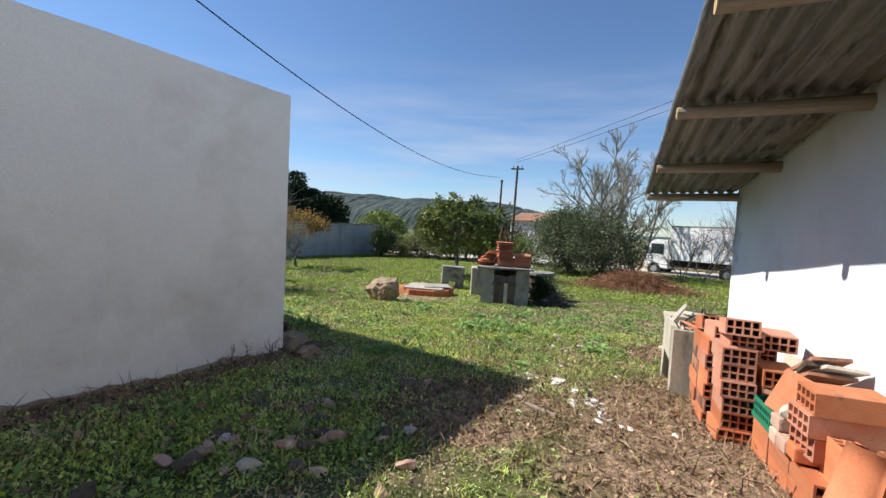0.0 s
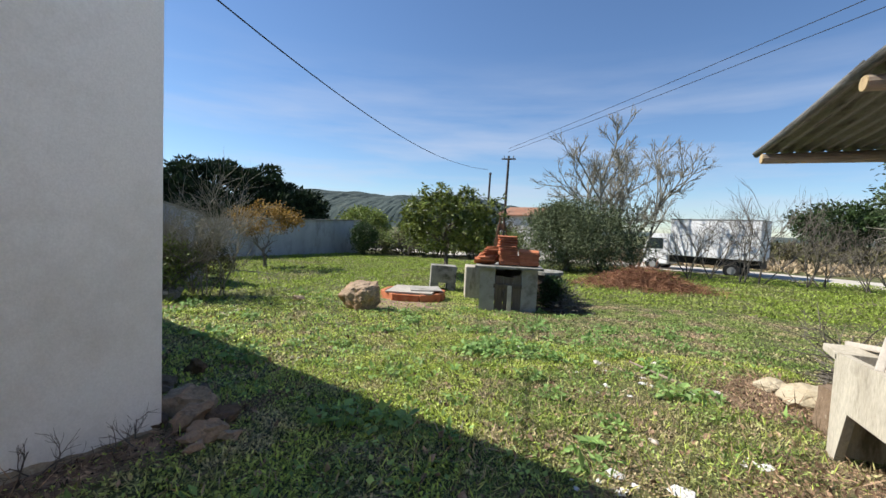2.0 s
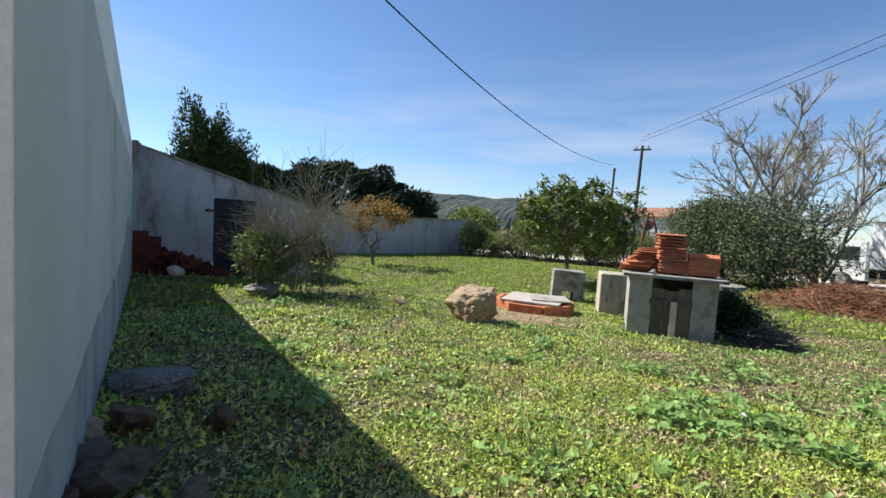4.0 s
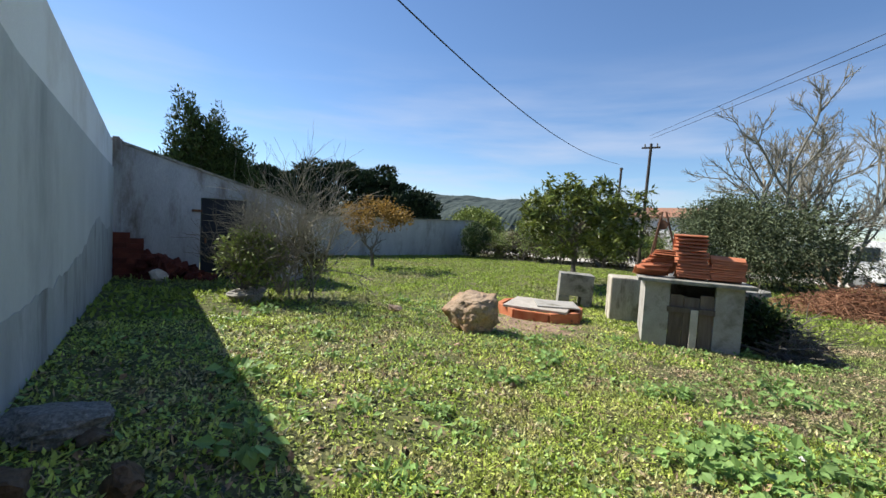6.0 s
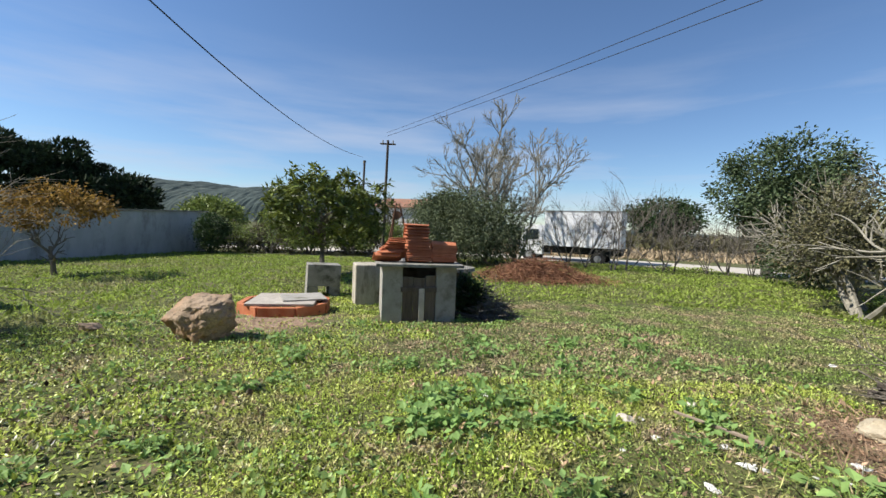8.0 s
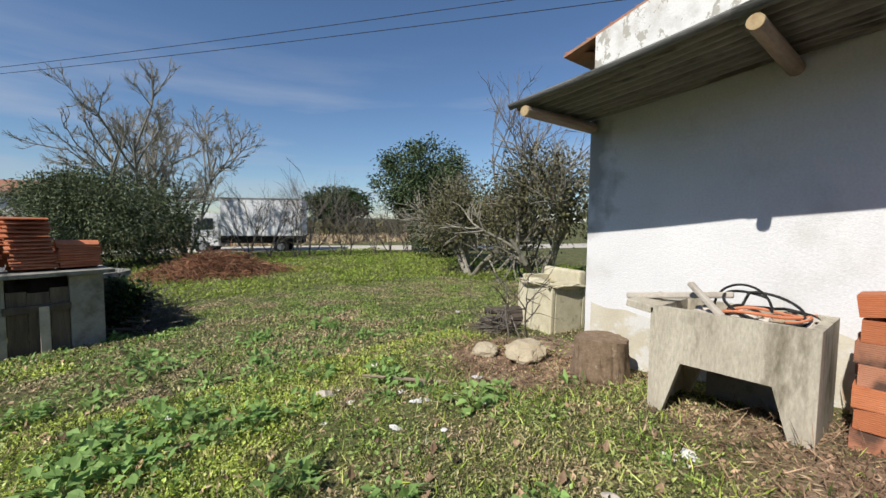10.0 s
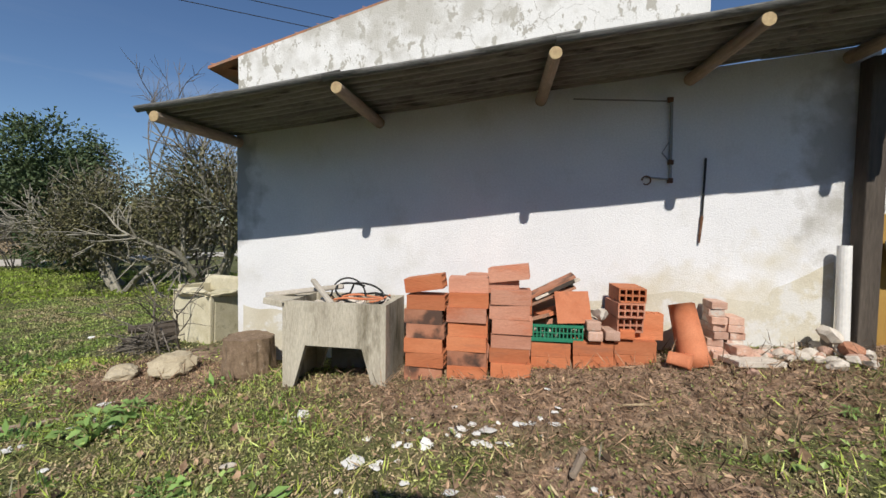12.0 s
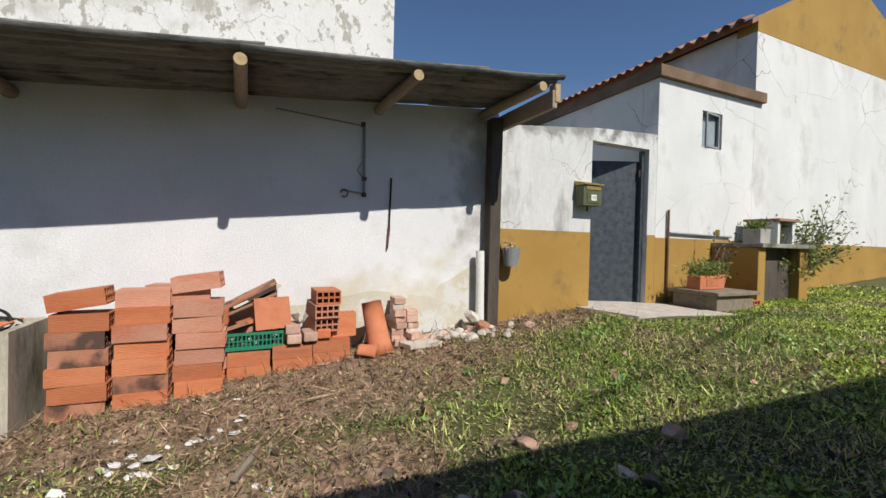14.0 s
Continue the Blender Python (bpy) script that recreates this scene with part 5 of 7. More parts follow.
loquat_tree(-7.9, 19.8, 11)
tree("autumn_fruit_tree", -16.4, 17.6, "small forked fruit tree with orange autumn leaves", 12, M_BARK, M_ORANGELEAF, 1.25, 0.09, 3, (0, 0, 2.35, 1.75, 1.5, 0.72), 3900, (0.13, 0.06), 0.15, per=90, minz=1.75, kids=(3, 4), angle=0.8)
tree("lemon_bush", -18.2, 29.3, "dense dark green round bush by the wall", 13, M_BARK, M_DARKLEAF, 1.2, 0.08, 2, (0, 0, 1.35, 1.0, 1.0, 1.2), 6000, (0.12, 0.06), 0.12, category="bush")
tree("olive_tree", -3.0, 26.3, "broad grey-green olive tree", 14, M_BARK, M_OLIVE, 2.2, 0.2, 3, (0.7, 0, 1.95, 3.6, 2.3, 1.95), 64000, (0.15, 0.05), 0.33, per=330, kids=(3, 4))
tree("bare_tree", -1.3, 28.3, "tall leafless tree with gnarled pale branches", 15, M_BARK_PALE, None, 5.7, 0.08, 4, stems=4, lean=0.22, kids=(5, 6), angle=0.6, bend=0.28, shrink=0.47, lift=0.3)
tree("bare_tree", 0.6, 28.9, "tall leafless tree leaning out over the truck", 24, M_BARK_PALE, None, 5.6, 0.08, 4, stems=3, lean=0.20, way=(0.02, 0, 1), kids=(5, 6), angle=0.6, bend=0.28, shrink=0.47, lift=0.3)
tree("bare_shrub", -10.2, 9.35, "leafless grey shrub with long whippy shoots", 16, M_BARK_PALE, M_TANGLE, 1.55, 0.02, 3, (0.1, 0.2, 0.7, 0.5, 0.5, 0.55), 2400, (0.06, 0.035), 0.10, per=120, stems=12, lean=0.20, kids=(4, 5), angle=0.6, category="bush")
tree("leafy_shrub", -10.4, 8.6, "loose yellow-green leafy shrub with arching sprays", 17, M_BARK, M_MIDLEAF, 1.0, 0.02, 3, (0, 0, 0.64, 0.68, 0.6, 0.66), 3000, (0.085, 0.05), 0.06, per=160, stems=9, lean=0.6, kids=(3, 5), category="bush")
tree("oak_tree", 12.6, 25.5, "large grey-green evergreen oak", 18, M_BARK, M_OAK, 2.8, 0.3, 3, (0.3, 0, 4.6, 3.0, 2.8, 2.3), 40000, (0.2, 0.09), 0.33, per=350)
rr = np.random.default_rng(31)
for k in range(13):
    tree("hedge_shrub", 2.6 + k * 1.15 + rr.uniform(-.3, .3), 26.6 - 0.12 * k + rr.uniform(-.5, .5), "leafless thorny hedge shrub along the road", 40 + k, M_BARK, None, 2.2 if k < 5 else 1.6, 0.03, 3, stems=4, lean=0.35, kids=(3, 4), category="bush", group="bare hedge shrubs")
tree("bare_tree", 7.3, 12.4, "tall thin leafless tree beyond the barn", 120, M_BARK, None, 4.2, 0.035, 3, stems=4, lean=0.22, kids=(4, 6), angle=0.5, bend=0.2, shrink=0.5)
for k, (x, y) in enumerate(((6.9, 14.6), (8.2, 15.6), (10.2, 18.6), (6.9, 11.6))):
    tree("tangled_tree", x, y, "tangled half-bare fruit tree with dull green leaves", 130 + k, M_BARK_PALE, M_TANGLE, 2.0, 0.09, 3, (0, 0, 2.1, 1.7, 1.7, 1.4), 7500, (0.10, 0.05), 0.3, per=120, stems=3, lean=0.45, kids=(4, 6), group="tangled trees")
tree("dark_bush", 11.5, 21.5, "dark dense bush under the oak", 140, M_BARK, M_DARKLEAF, 1.2, 0.06, 2, (0, 0, 1.3, 2.0, 1.6, 1.2), 9000, (0.14, 0.07), 0.25, per=120, category="bush")
tree("distant_tree", 19.8, 52, "dark clipped round tree beyond the road", 141, M_BARK, M_DARKLEAF, 2.5, 0.3, 3, (0, 0, 3.9, 4.2, 3, 1.8), 16000, (0.35, 0.18), 0.4, per=120)


def clump_tree(name, x, y, label, seed, clumps, leaf, n, size, flat=0.45, rad=0.7, droop=0.2, h_trunk=3.0, upward=0.0):
    """A crown built of overlapping uneven sprays; clumps: rows of centre and reach."""
    rng = np.random.default_rng(seed)
    t = thing(name, pose(x, y, gz(x, y)), label, "tree")
    part("trunk", rod(bmesh.new(), (0, 0, -0.3), (0, 0, h_trunk), 0.22, 0.08, 9), M_BARK, t)
    c = np.asarray(clumps, float)
    k = rng.integers(0, len(c), n)
    d = rng.normal(size=(n, 3))
    d /= np.linalg.norm(d, axis=1)[:, None]
    rr4 = rng.uniform(0, 1, (n, 1)) ** 0.33 * rad * rng.uniform(0.8, 1.2, (len(c), 1))[k]
    p = c[k] + d * rr4 * np.array([1, 1, flat])
    v, f = leaves(rng, p, size[0], size[1], droop=droop, radial=d + np.array([0, 0, upward]))
    link("crown", np_mesh("crown", v, f, leaf), t)


def dome(rng, n, a, b, c, base, low=0.0):
    d = rng.normal(size=(n, 3))
    d[:, 2] = np.abs(d[:, 2]) - low
    d /= np.linalg.norm(d, axis=1)[:, None]
    return d * rng.uniform(0.45, 1.0, (n, 1)) ** 0.5 * np.array([a, b, c]) + np.array([0, 0, base])

# behind the shed: leafy spires; behind the back wall: dark cypresses
for k, (x, y, h, w) in enumerate(((-21.4, 11.4, 4.6, 0.6), (-21.2, 11.8, 6.5, 0.55), (-21.0, 12.25, 6.0, 0.5), (-20.9, 12.65, 6.2, 0.5), (-20.7, 13.05, 5.7, 0.5), (-20.6, 13.45, 5.5, 0.5), (-20.4, 13.9, 4.6, 0.55))):
    _r2 = np.random.default_rng(60 + k)
    cl = []
    for q in range(11):
        a, o, top = _r2.uniform(0, 6.28), _r2.uniform(0.1, w), h * _r2.uniform(0.66, 1.0)
        for u in np.linspace(0.1, 1, 16):
            cl.append((o * math.cos(a) * (0.5 + 0.7 * u), o * math.sin(a) * (0.5 + 0.7 * u), u * top))
    clump_tree("evergreen_tree", x, y, "dark evergreen with upright leafy spires behind the shed", 60 + k, cl, M_DARKLEAF, 8000, (0.17, 0.06), 1.3, 0.24, -0.4, h * 0.8, 0.8)
for k, (x, y, h, w) in enumerate(((-36.5, 24.5, 6.8, 3.4), (-35, 27.5, 7.6, 3.6), (-33.3, 30.4, 8.0, 3.6), (-31.4, 33.0, 7.4, 3.4), (-29.4, 35.2, 5.6, 3.0), (-38, 21, 6.5, 3.5))):
    _r2 = np.random.default_rng(70 + k)
    clump_tree("cypress", x, y, "broad dark cypress beyond the back wall", 70 + k, dome(_r2, 90, w, w, h - 1.2, 1.0, 0.1), M_CYPRESS, 15000, (0.42, 0.15), 0.5, 0.85, 0.0, h * 0.6, 0.5)
tree("garden_tree", -25.5, 41, "rounded fresh green tree beyond the garden wall", 81, M_BARK, M_MIDLEAF, 1.6, 0.15, 3, (0, 0, 2.3, 3.0, 2.5, 1.7), 9000, (0.3, 0.15), 0.25)
for k in range(13):
    tree("brown_shrub", -18.5 + k * 0.95, 31.6 + 0.9 * (k % 3), "brown half-bare scrub bush behind the lawn", 90 + k, M_BARK, M_TANGLE if k % 3 else M_MIDLEAF, 1.25 + 0.25 * (k % 2), 0.04, 3, None, 2600, (0.15, 0.07), 0.15, stems=7, lean=0.45, category="bush", group="scrub bushes")


def hill(name, label, cx, cy, rx, ry, h, seed, mat):
    rng = np.random.default_rng(seed)
    n, m = 300, 36
    u = np.linspace(-1, 1, n)[:, None]
    w = np.linspace(-1, 1, m)[None]
    r2 = np.clip(1 - u ** 2 - w ** 2, 0, 1)
    z = h * r2 ** 0.45 * (1 + 0.07 * np.sin(u * 7 + seed) + 0.03 * np.sin(u * 23)) + (rng.uniform(0, 1, (n, m)) * h * 0.035 + h * 0.015 * np.sin(u * 61) * np.sin(u * 17 + w * 9)) * (r2 > 0)
    X = np.broadcast_to(cx + rx * u, z.shape)
    Y = np.broadcast_to(cy + ry * w, z.shape)
    v = np.stack([X, Y, z - 2.0], -1).reshape(-1, 3)
    i = np.arange(n - 1)[:, None] * m + np.arange(m - 1)[None]
    f = np.stack([i, i + m, i + m + 1, i + 1], -1).reshape(-1, 4)
    return link(name, np_mesh(name, v, f, mat, False), None, label, "hill", kind="structure")


hill("hill_wooded", "distant wooded hill", -300, 470, 270, 140, 40, 3, M_HILL)
hill("hill_low", "low distant rise", 150, 900, 500, 150, 9, 5, M_HILL)


def far_house():
    t = thing("farm_building", pose(-9.3, 37.5, gz(-9, 37), 0, 0, -12), "long low white farm building with red tiled roof, paint peeling", "building")
    part("wall", box(-0.4, 4.6, 0, 5, -0.5, 3.5), M_PEEL, t)
    part("roof", prism([(-0.6, -0.3), (4.8, -0.3), (4.8, 2.6), (-0.6, 2.6)], [3.502, 3.502, 4.3, 4.3], [3.6, 3.6, 4.4, 4.4]), M_TILE_OLD, t)
    part("window", box(0.5, 1.3, -0.03, 0.02, 1.0, 1.9), M_GLASS, t)


far_house()
_s = np.linspace(0, 41, 34)
_c = np.stack([-10.95 + 0.1219 * _s, 37.7 - 0.9925 * _s, 6.0 - 0.1216 * _s - 0.00031 * _s ** 2 + 0.0000778 * _s ** 3], 1)
_v, _f = pipe_path(_c, 0.013)
link("overhead_cable", np_mesh("overhead_cable", _v, _f, M_BLACK), None, "thick black overhead cable from the pole", "cable")
cable("overhead_wire", (-7.3, 28.6, 6.0), (19.8, -11, 6.3), 0.35, 0.009)
cable("overhead_wire", (-7.3, 28.6, 5.8), (19.95, -11.2, 5.85), 0.35, 0.009)

for k, (x, y) in enumerate(((-3.86, 3.80), (-3.84, 3.30), (-3.86, 3.55))):
    tree("dead_weed", x, y, "small dark dead weed at the foot of the white wall", 400 + k, M_BARK, None, 0.16, 0.004, 2, stems=3, lean=0.4, kids=(3, 4), category="weed", sink=0.02, group="dead weeds by the wall")

# ---- small things by the barn ----
def crate():
    t = thing("plastic_crate", pose(0.435, 3.45, gz(0.3, 3.4) + 0.20, 0, 2, 3), "green plastic crate with rubble in it on the low bricks", "crate")
    W, D, H = 0.42, 0.30, 0.13
    part("base", box(0, D, -W / 2, W / 2, 0, 0.01), M_CRATE, t)
    for nm, mk in (("rim", 0.112), ("lower_band", 0.0)):
        bm = bmesh.new()
        for a in ((-0.004, 0.008, -W / 2, W / 2), (D - 0.008, D + 0.004, -W / 2, W / 2), (0.008, D - 0.008, -W / 2, -W / 2 + 0.012), (0.008, D - 0.008, W / 2 - 0.012, W / 2)):
            block(bm, *a, mk, mk + (0.022 if mk else 0.03))
        part(nm, bm, M_CRATE, t)
    bm = bmesh.new()
    for i in range(15):
        y = -W / 2 + 0.006 + i * (W - 0.012) / 14
        for x in (0.002, D - 0.006):
            block(bm, x - 0.002, x + 0.004, y - 0.005, y + 0.005, 0.03, 0.112)
    for i in range(9):
        x = 0.02 + i * (D - 0.04) / 8
        for y in (-W / 2 + 0.006, W / 2 - 0.006):
            block(bm, x - 0.004, x + 0.004, y - 0.003, y + 0.003, 0.03, 0.112)
    block(bm, -0.001, 0.005, -W / 2, W / 2, 0.065, 0.075)
    part("slats", bm, M_CRATE, t)
    r = np.random.default_rng(77)
    for k in range(14):
        link("rubble_piece", RUB[k % 4], None, "pale mortar lump in the crate", "rubble", "rubble in the crate", at=t.matrix_basis @ pose(r.uniform(.05, .25), r.uniform(-.17, .17), 0.04 + r.uniform(0, .05), *r.uniform(0, 360, 3)) @ Matrix.Scale(0.035, 4))


def stone_mesh(name, mat, seed, sub=2, rough=0.5):
    r = np.random.default_rng(seed)
    bm = stone(r, (1, 0.8, 0.6), rough, sub)
    me = bpy.data.meshes.new(name)
    bm.to_mesh(me)
    bm.free()
    me.materials.append(mat)
    return me


RUB = [stone_mesh("rubble", M_MORTAR, 200 + i) for i in range(4)]
RED = [stone_mesh("brick_shard", M_OLDBRICK, 210 + i) for i in range(3)] + [stone_mesh("brick_shard", M_TILE_OLD, 214)]
STN = [stone_mesh("stone", M_STONE, 220 + i, 3) for i in range(4)]
BRN = [stone_mesh("stone", M_BROWNROCK, 250 + i, 3) for i in range(3)]
STD = [stone_mesh("stone", M_STONE_D, 230 + i, 3) for i in range(4)]
crate()


def lay(name, me, x, y, s, label, cat, group="", rz=0, rx=0, ry=0, up=0.3, flat=1.0):
    m = pose(x, y, gz(x, y) + s * up * flat, rx, ry, rz) @ Matrix.Diagonal((s, s, s * flat, 1))
    return link(name, me, None, label, cat, group, at=m)


# slabs and tiles heaped on the low bricks
for k, (x, y, dz, rx, ry, rz, mt, sz, lb) in enumerate((
        (0.50, 3.32, 0.46, -4, -66, 12, M_TILE, (0.26, 0.27, 0.014), "square orange floor tile leaning on the crate"),
        (0.68, 3.50, 0.53, -24, 0, 0, M_TILE_OLD, (0.22, 0.46, 0.02), "dusty terracotta slab on the brick heap"),
        (0.70, 3.44, 0.59, -25, 4, 8, M_MORTAR, (0.20, 0.40, 0.02), "pale slab on the brick heap"),
        (0.64, 3.52, 0.57, -27, -4, -6, M_POST, (0.10, 0.50, 0.03), "charred board on the brick heap"),
        (0.67, 3.50, 0.61, -28, -4, 3, M_BRICK_D, (0.18, 0.46, 0.022), "sooty clay slab on the brick heap"),
        (0.68, 3.40, 0.42, -16, 4, 12, M_TILE, (0.24, 0.40, 0.03), "orange clay slab on the brick heap"),
        (0.70, 3.40, 0.34, -8, 4, 2, M_BRICK_P, (0.26, 0.44, 0.05), "pale clay block on the brick heap"),
        (0.60, 3.62, 0.36, -20, 6, -20, M_TILE_OLD, (0.24, 0.30, 0.03), "weathered clay slab on the brick heap"))):
    part("clay_slab", box(-sz[0] / 2, sz[0] / 2, -sz[1] / 2, sz[1] / 2, -sz[2] / 2, sz[2] / 2, 0.003), mt, None, lb, pose(x, y, gz(x, y) + dz, rx, ry, rz), category="tile")
for k, (x, y, dz, rz, mt) in enumerate(((0.49, 3.16, 0.245, 0, M_OLDBRICK), (0.49, 3.04, 0.245, 3, M_OLDBRICK), (0.50, 3.18, 0.325, 5, M_OLDBRICK), (0.50, 2.93, 0.25, 0, M_BRICK))):
    part("clay_block", box(-0.10, 0.10, -0.055, 0.055, -0.037, 0.037, 0.012), mt, None, "worn clay block on the low bricks", pose(x, y, gz(x, y) + dz, 0, 0, rz), category="brick", group="clay blocks")
lay("stone", RUB[1], 0.50, 3.12, 0.10, "pale rounded mortar lump on the bricks", "rubble", up=4.0)


def barrel_tile():
    t = Matrix.Translation((0.42, 2.44, gz(0.4, 2.4) - 0.01)) @ Vector((0, 0, 1)).rotation_difference(Vector((0.11, 0.07, 0.43))).to_matrix().to_4x4()
    v, f = [], []
    n, m, L = 16, 6, 0.46
    for s, o in ((0, 0), (1, -0.014)):
        for j in range(m):
            rad = 0.105 - 0.018 * j / (m - 1) + o + (0.012 if j == 0 else 0)
            for i in range(n):
                a = -0.15 + (math.pi + 0.3) * i / (n - 1)
                v.append((-math.sin(a) * rad, math.cos(a) * rad, L * j / (m - 1)))
    idx = lambda s, j, i: s * m * n + j * n + i
    for j in range(m - 1):
        for i in range(n - 1):
            f += [(idx(0, j, i), idx(0, j, i + 1), idx(0, j + 1, i + 1), idx(0, j + 1, i)), (idx(1, j, i), idx(1, j + 1, i), idx(1, j + 1, i + 1), idx(1, j, i + 1))]
        for i in (0, n - 1):
            f.append((idx(0, j, i), idx(0, j + 1, i), idx(1, j + 1, i), idx(1, j, i)))
    for j in (0, m - 1):
        for i in range(n - 1):
            f.append((idx(0, j, i), idx(1, j, i), idx(1, j, i + 1), idx(0, j, i + 1)))
    me = np_mesh("ridge_tile", v, f, M_TILE, True)
    g = "ridge tiles leaning on the bricks"
    link("ridge_tile", me, None, "large orange ridge tile standing against the low bricks", "roof tile", g, at=t)
    link("ridge_tile", me, None, "orange ridge tile nested behind another one", "roof tile", g, at=Matrix.Translation((0.09, -0.02, -0.01)) @ t)
    link("ridge_tile", me, None, "broken orange ridge tile lying at the foot", "roof tile", g, at=pose(0.33, 2.50, gz(0.3, 2.4) + 0.02, 0, 84, 65) @ Matrix.Diagonal((0.7, 0.9, 0.35, 1)))


barrel_tile()

# small solid bricks, piled in two rows
r_ = np.random.default_rng(8)
for k in range(7):
    for j in range(2):
        if j == 1 and k > 4:
            continue
        part("solid_brick", box(-0.10, 0.10, -0.055, 0.055, -0.028, 0.028, 0.006), M_OLDBRICK, None, "small pinkish solid brick in a rough pile by the wall", pose(0.70 + r_.uniform(-.02, .02), 2.22 - j * 0.13 + r_.uniform(-.01, .01), gz(.6, 2.2) + 0.055 + k * 0.058, 0, 0, r_.uniform(-14, 14)), category="brick", group="pile of solid bricks")
for k in range(3):
    part("solid_brick", box(-0.10, 0.10, -0.055, 0.055, -0.028, 0.028, 0.006), M_OLDBRICK, None, "small pinkish solid brick at the foot of the pile", pose(0.56 + r_.uniform(-.02, .02), 2.16 + (k % 2 - 0.5) * 0.12, gz(.6, 2.2) + 0.03 + (k // 2) * 0.058, 0, 0, r_.uniform(-14, 14)), category="brick", group="pile of solid bricks")
part("stone_slab", box(-0.11, 0.11, -0.17, 0.17, -0.02, 0.02, 0.006), M_MORTAR, None, "pale flat slab lying before the solid bricks", pose(0.40, 2.08, gz(.4, 2.08) + 0.03, 0, 4, 10), category="slab")
for k in range(64):
    x, y = r_.normal(0.58, 0.18), r_.normal(1.55, 0.26)
    s = r_.uniform(0.03, 0.085)
    if x > 0.78 or (x > 0.6 and y < 1.26):
        continue
    lay("rubble_piece", (RUB + RED[:2])[k % 6], x, y, s, "broken lump of mortar or brick at the foot of the post", "rubble", "rubble by the post", *r_.uniform(0, 360, 1), up=0.45)
lay("stone", RUB[2], 0.66, 1.42, 0.13, "large pale mortar block beside the post", "rubble", up=1.1)
lay("stone", RED[3], 0.52, 1.38, 0.10, "red brick lump beside the post", "rubble", up=0.6)
bm = rod(bmesh.new(), (0.72, 1.30, gz(.7, 1.3)), (0.735, 1.31, gz(.7, 1.3) + 0.80), 0.045, 0.045, 16)
part("drain_pipe", bm, M_PVC, None, "dirty white plastic pipe standing beside the post", category="pipe")

# stump, stones, second tank beyond the barn
bm = bmesh.new()
bmesh.ops.create_cone(bm, cap_ends=True, segments=28, radius1=0.235, radius2=0.20, depth=0.36)
bmesh.ops.subdivide_edges(bm, edges=list(bm.edges), cuts=3, use_grid_fill=True)
for v in bm.verts:
    v.co += Vector((v.co.x, v.co.y, 0)) * (0.10 * noise.noise(v.co * 9) + 0.08 * noise.noise(v.co * 25)) + Vector((0, 0, 0.02 * noise.noise(v.co * 14)))
part("earth_stump", bm, M_EARTHLUMP, None, "brown crumbling drum-shaped lump of earth by the barn corner", pose(0.45, 6.12, gz(.45, 6.1) + 0.15), category="stump")
boulder("stone", 0.48, 6.92, (0.24, 0.20, 0.12), M_TANSTONE, "flat tan stone lying in the grass near the barn", 21, 0.3, 10)
boulder("stone", 0.32, 7.35, (0.17, 0.15, 0.08), M_TANSTONE, "small pale stone lying in the grass near the barn", 22, 0.4, 70)


def far_tank():
    t = thing("stone_basin", pose(1.62, 7.75, gz(1.7, 7.8), 0, 2, -14), "pale broken concrete basin with a jagged rim beyond the barn", "basin")
    bm = bmesh.new()
    for a in ((0, 0.06, -0.35, 0.35, -0.05, 0.62), (0.5, 0.56, -0.35, 0.35, -0.05, 0.60), (0.06, 0.5, -0.35, -0.29, -0.05, 0.58), (0.06, 0.5, 0.29, 0.35, -0.05, 0.70)):
        block(bm, *a, 0.015)
    part("basin_wall", bm, M_CREAM, t)
    part("rim", stone(np.random.default_rng(41), (0.12, 0.40, 0.06), 0.6, 3), M_CREAM, t, "", pose(0.04, 0, 0.63))
    part("rim", stone(np.random.default_rng(42), (0.32, 0.10, 0.06), 0.6, 3), M_CREAM, t, "", pose(0.28, -0.32, 0.61))
    part("back_slab", box(0.48, 0.60, -0.30, 0.42, 0.58, 0.80, 0.03), M_CREAM, t, "yellowish slab over the basin")


far_tank()
for k in range(3):
    part("old_log", rod(bmesh.new(), (0, -0.3, 0), (0, 0.3, 0), 0.05 + 0.02 * (k % 3), 0.04, 9), M_POST, None, "dark rotting log in a heap beyond the barn", pose(1.4 + 0.08 * (k % 3), 8.15 + 0.2 * (k // 3), gz(1.3, 8.5) + 0.05 + 0.09 * (k % 3), r_.uniform(-5, 5), 0, 60 + r_.uniform(-30, 30)), category="log", group="heap of old logs")
tree("dead_sapling", 1.05, 7.55, "thin dead sapling beside the stone basin", 151, M_BARK, None, 0.7, 0.014, 2, stems=2, lean=0.2, kids=(4, 6), angle=0.7, category="shrub")

# rubbish in the wash tank: board, hose loops, red net
_z = TANK_TOP
part("driftwood_board", box(-0.025, 0.025, -0.34, 0.30, -0.02, 0.02, 0.012), M_PALEWOOD, None, "grey weathered board lying across the wash tank", pose(0.30, 5.52, _z + 0.045, -7, 12, 12), category="plank")
part("driftwood_board", box(-0.02, 0.02, -0.16, 0.16, -0.015, 0.015, 0.008), M_PALEWOOD, None, "short pale board sticking out of the wash tank", pose(0.16, 5.28, _z + 0.07, 30, 5, -30), category="plank")


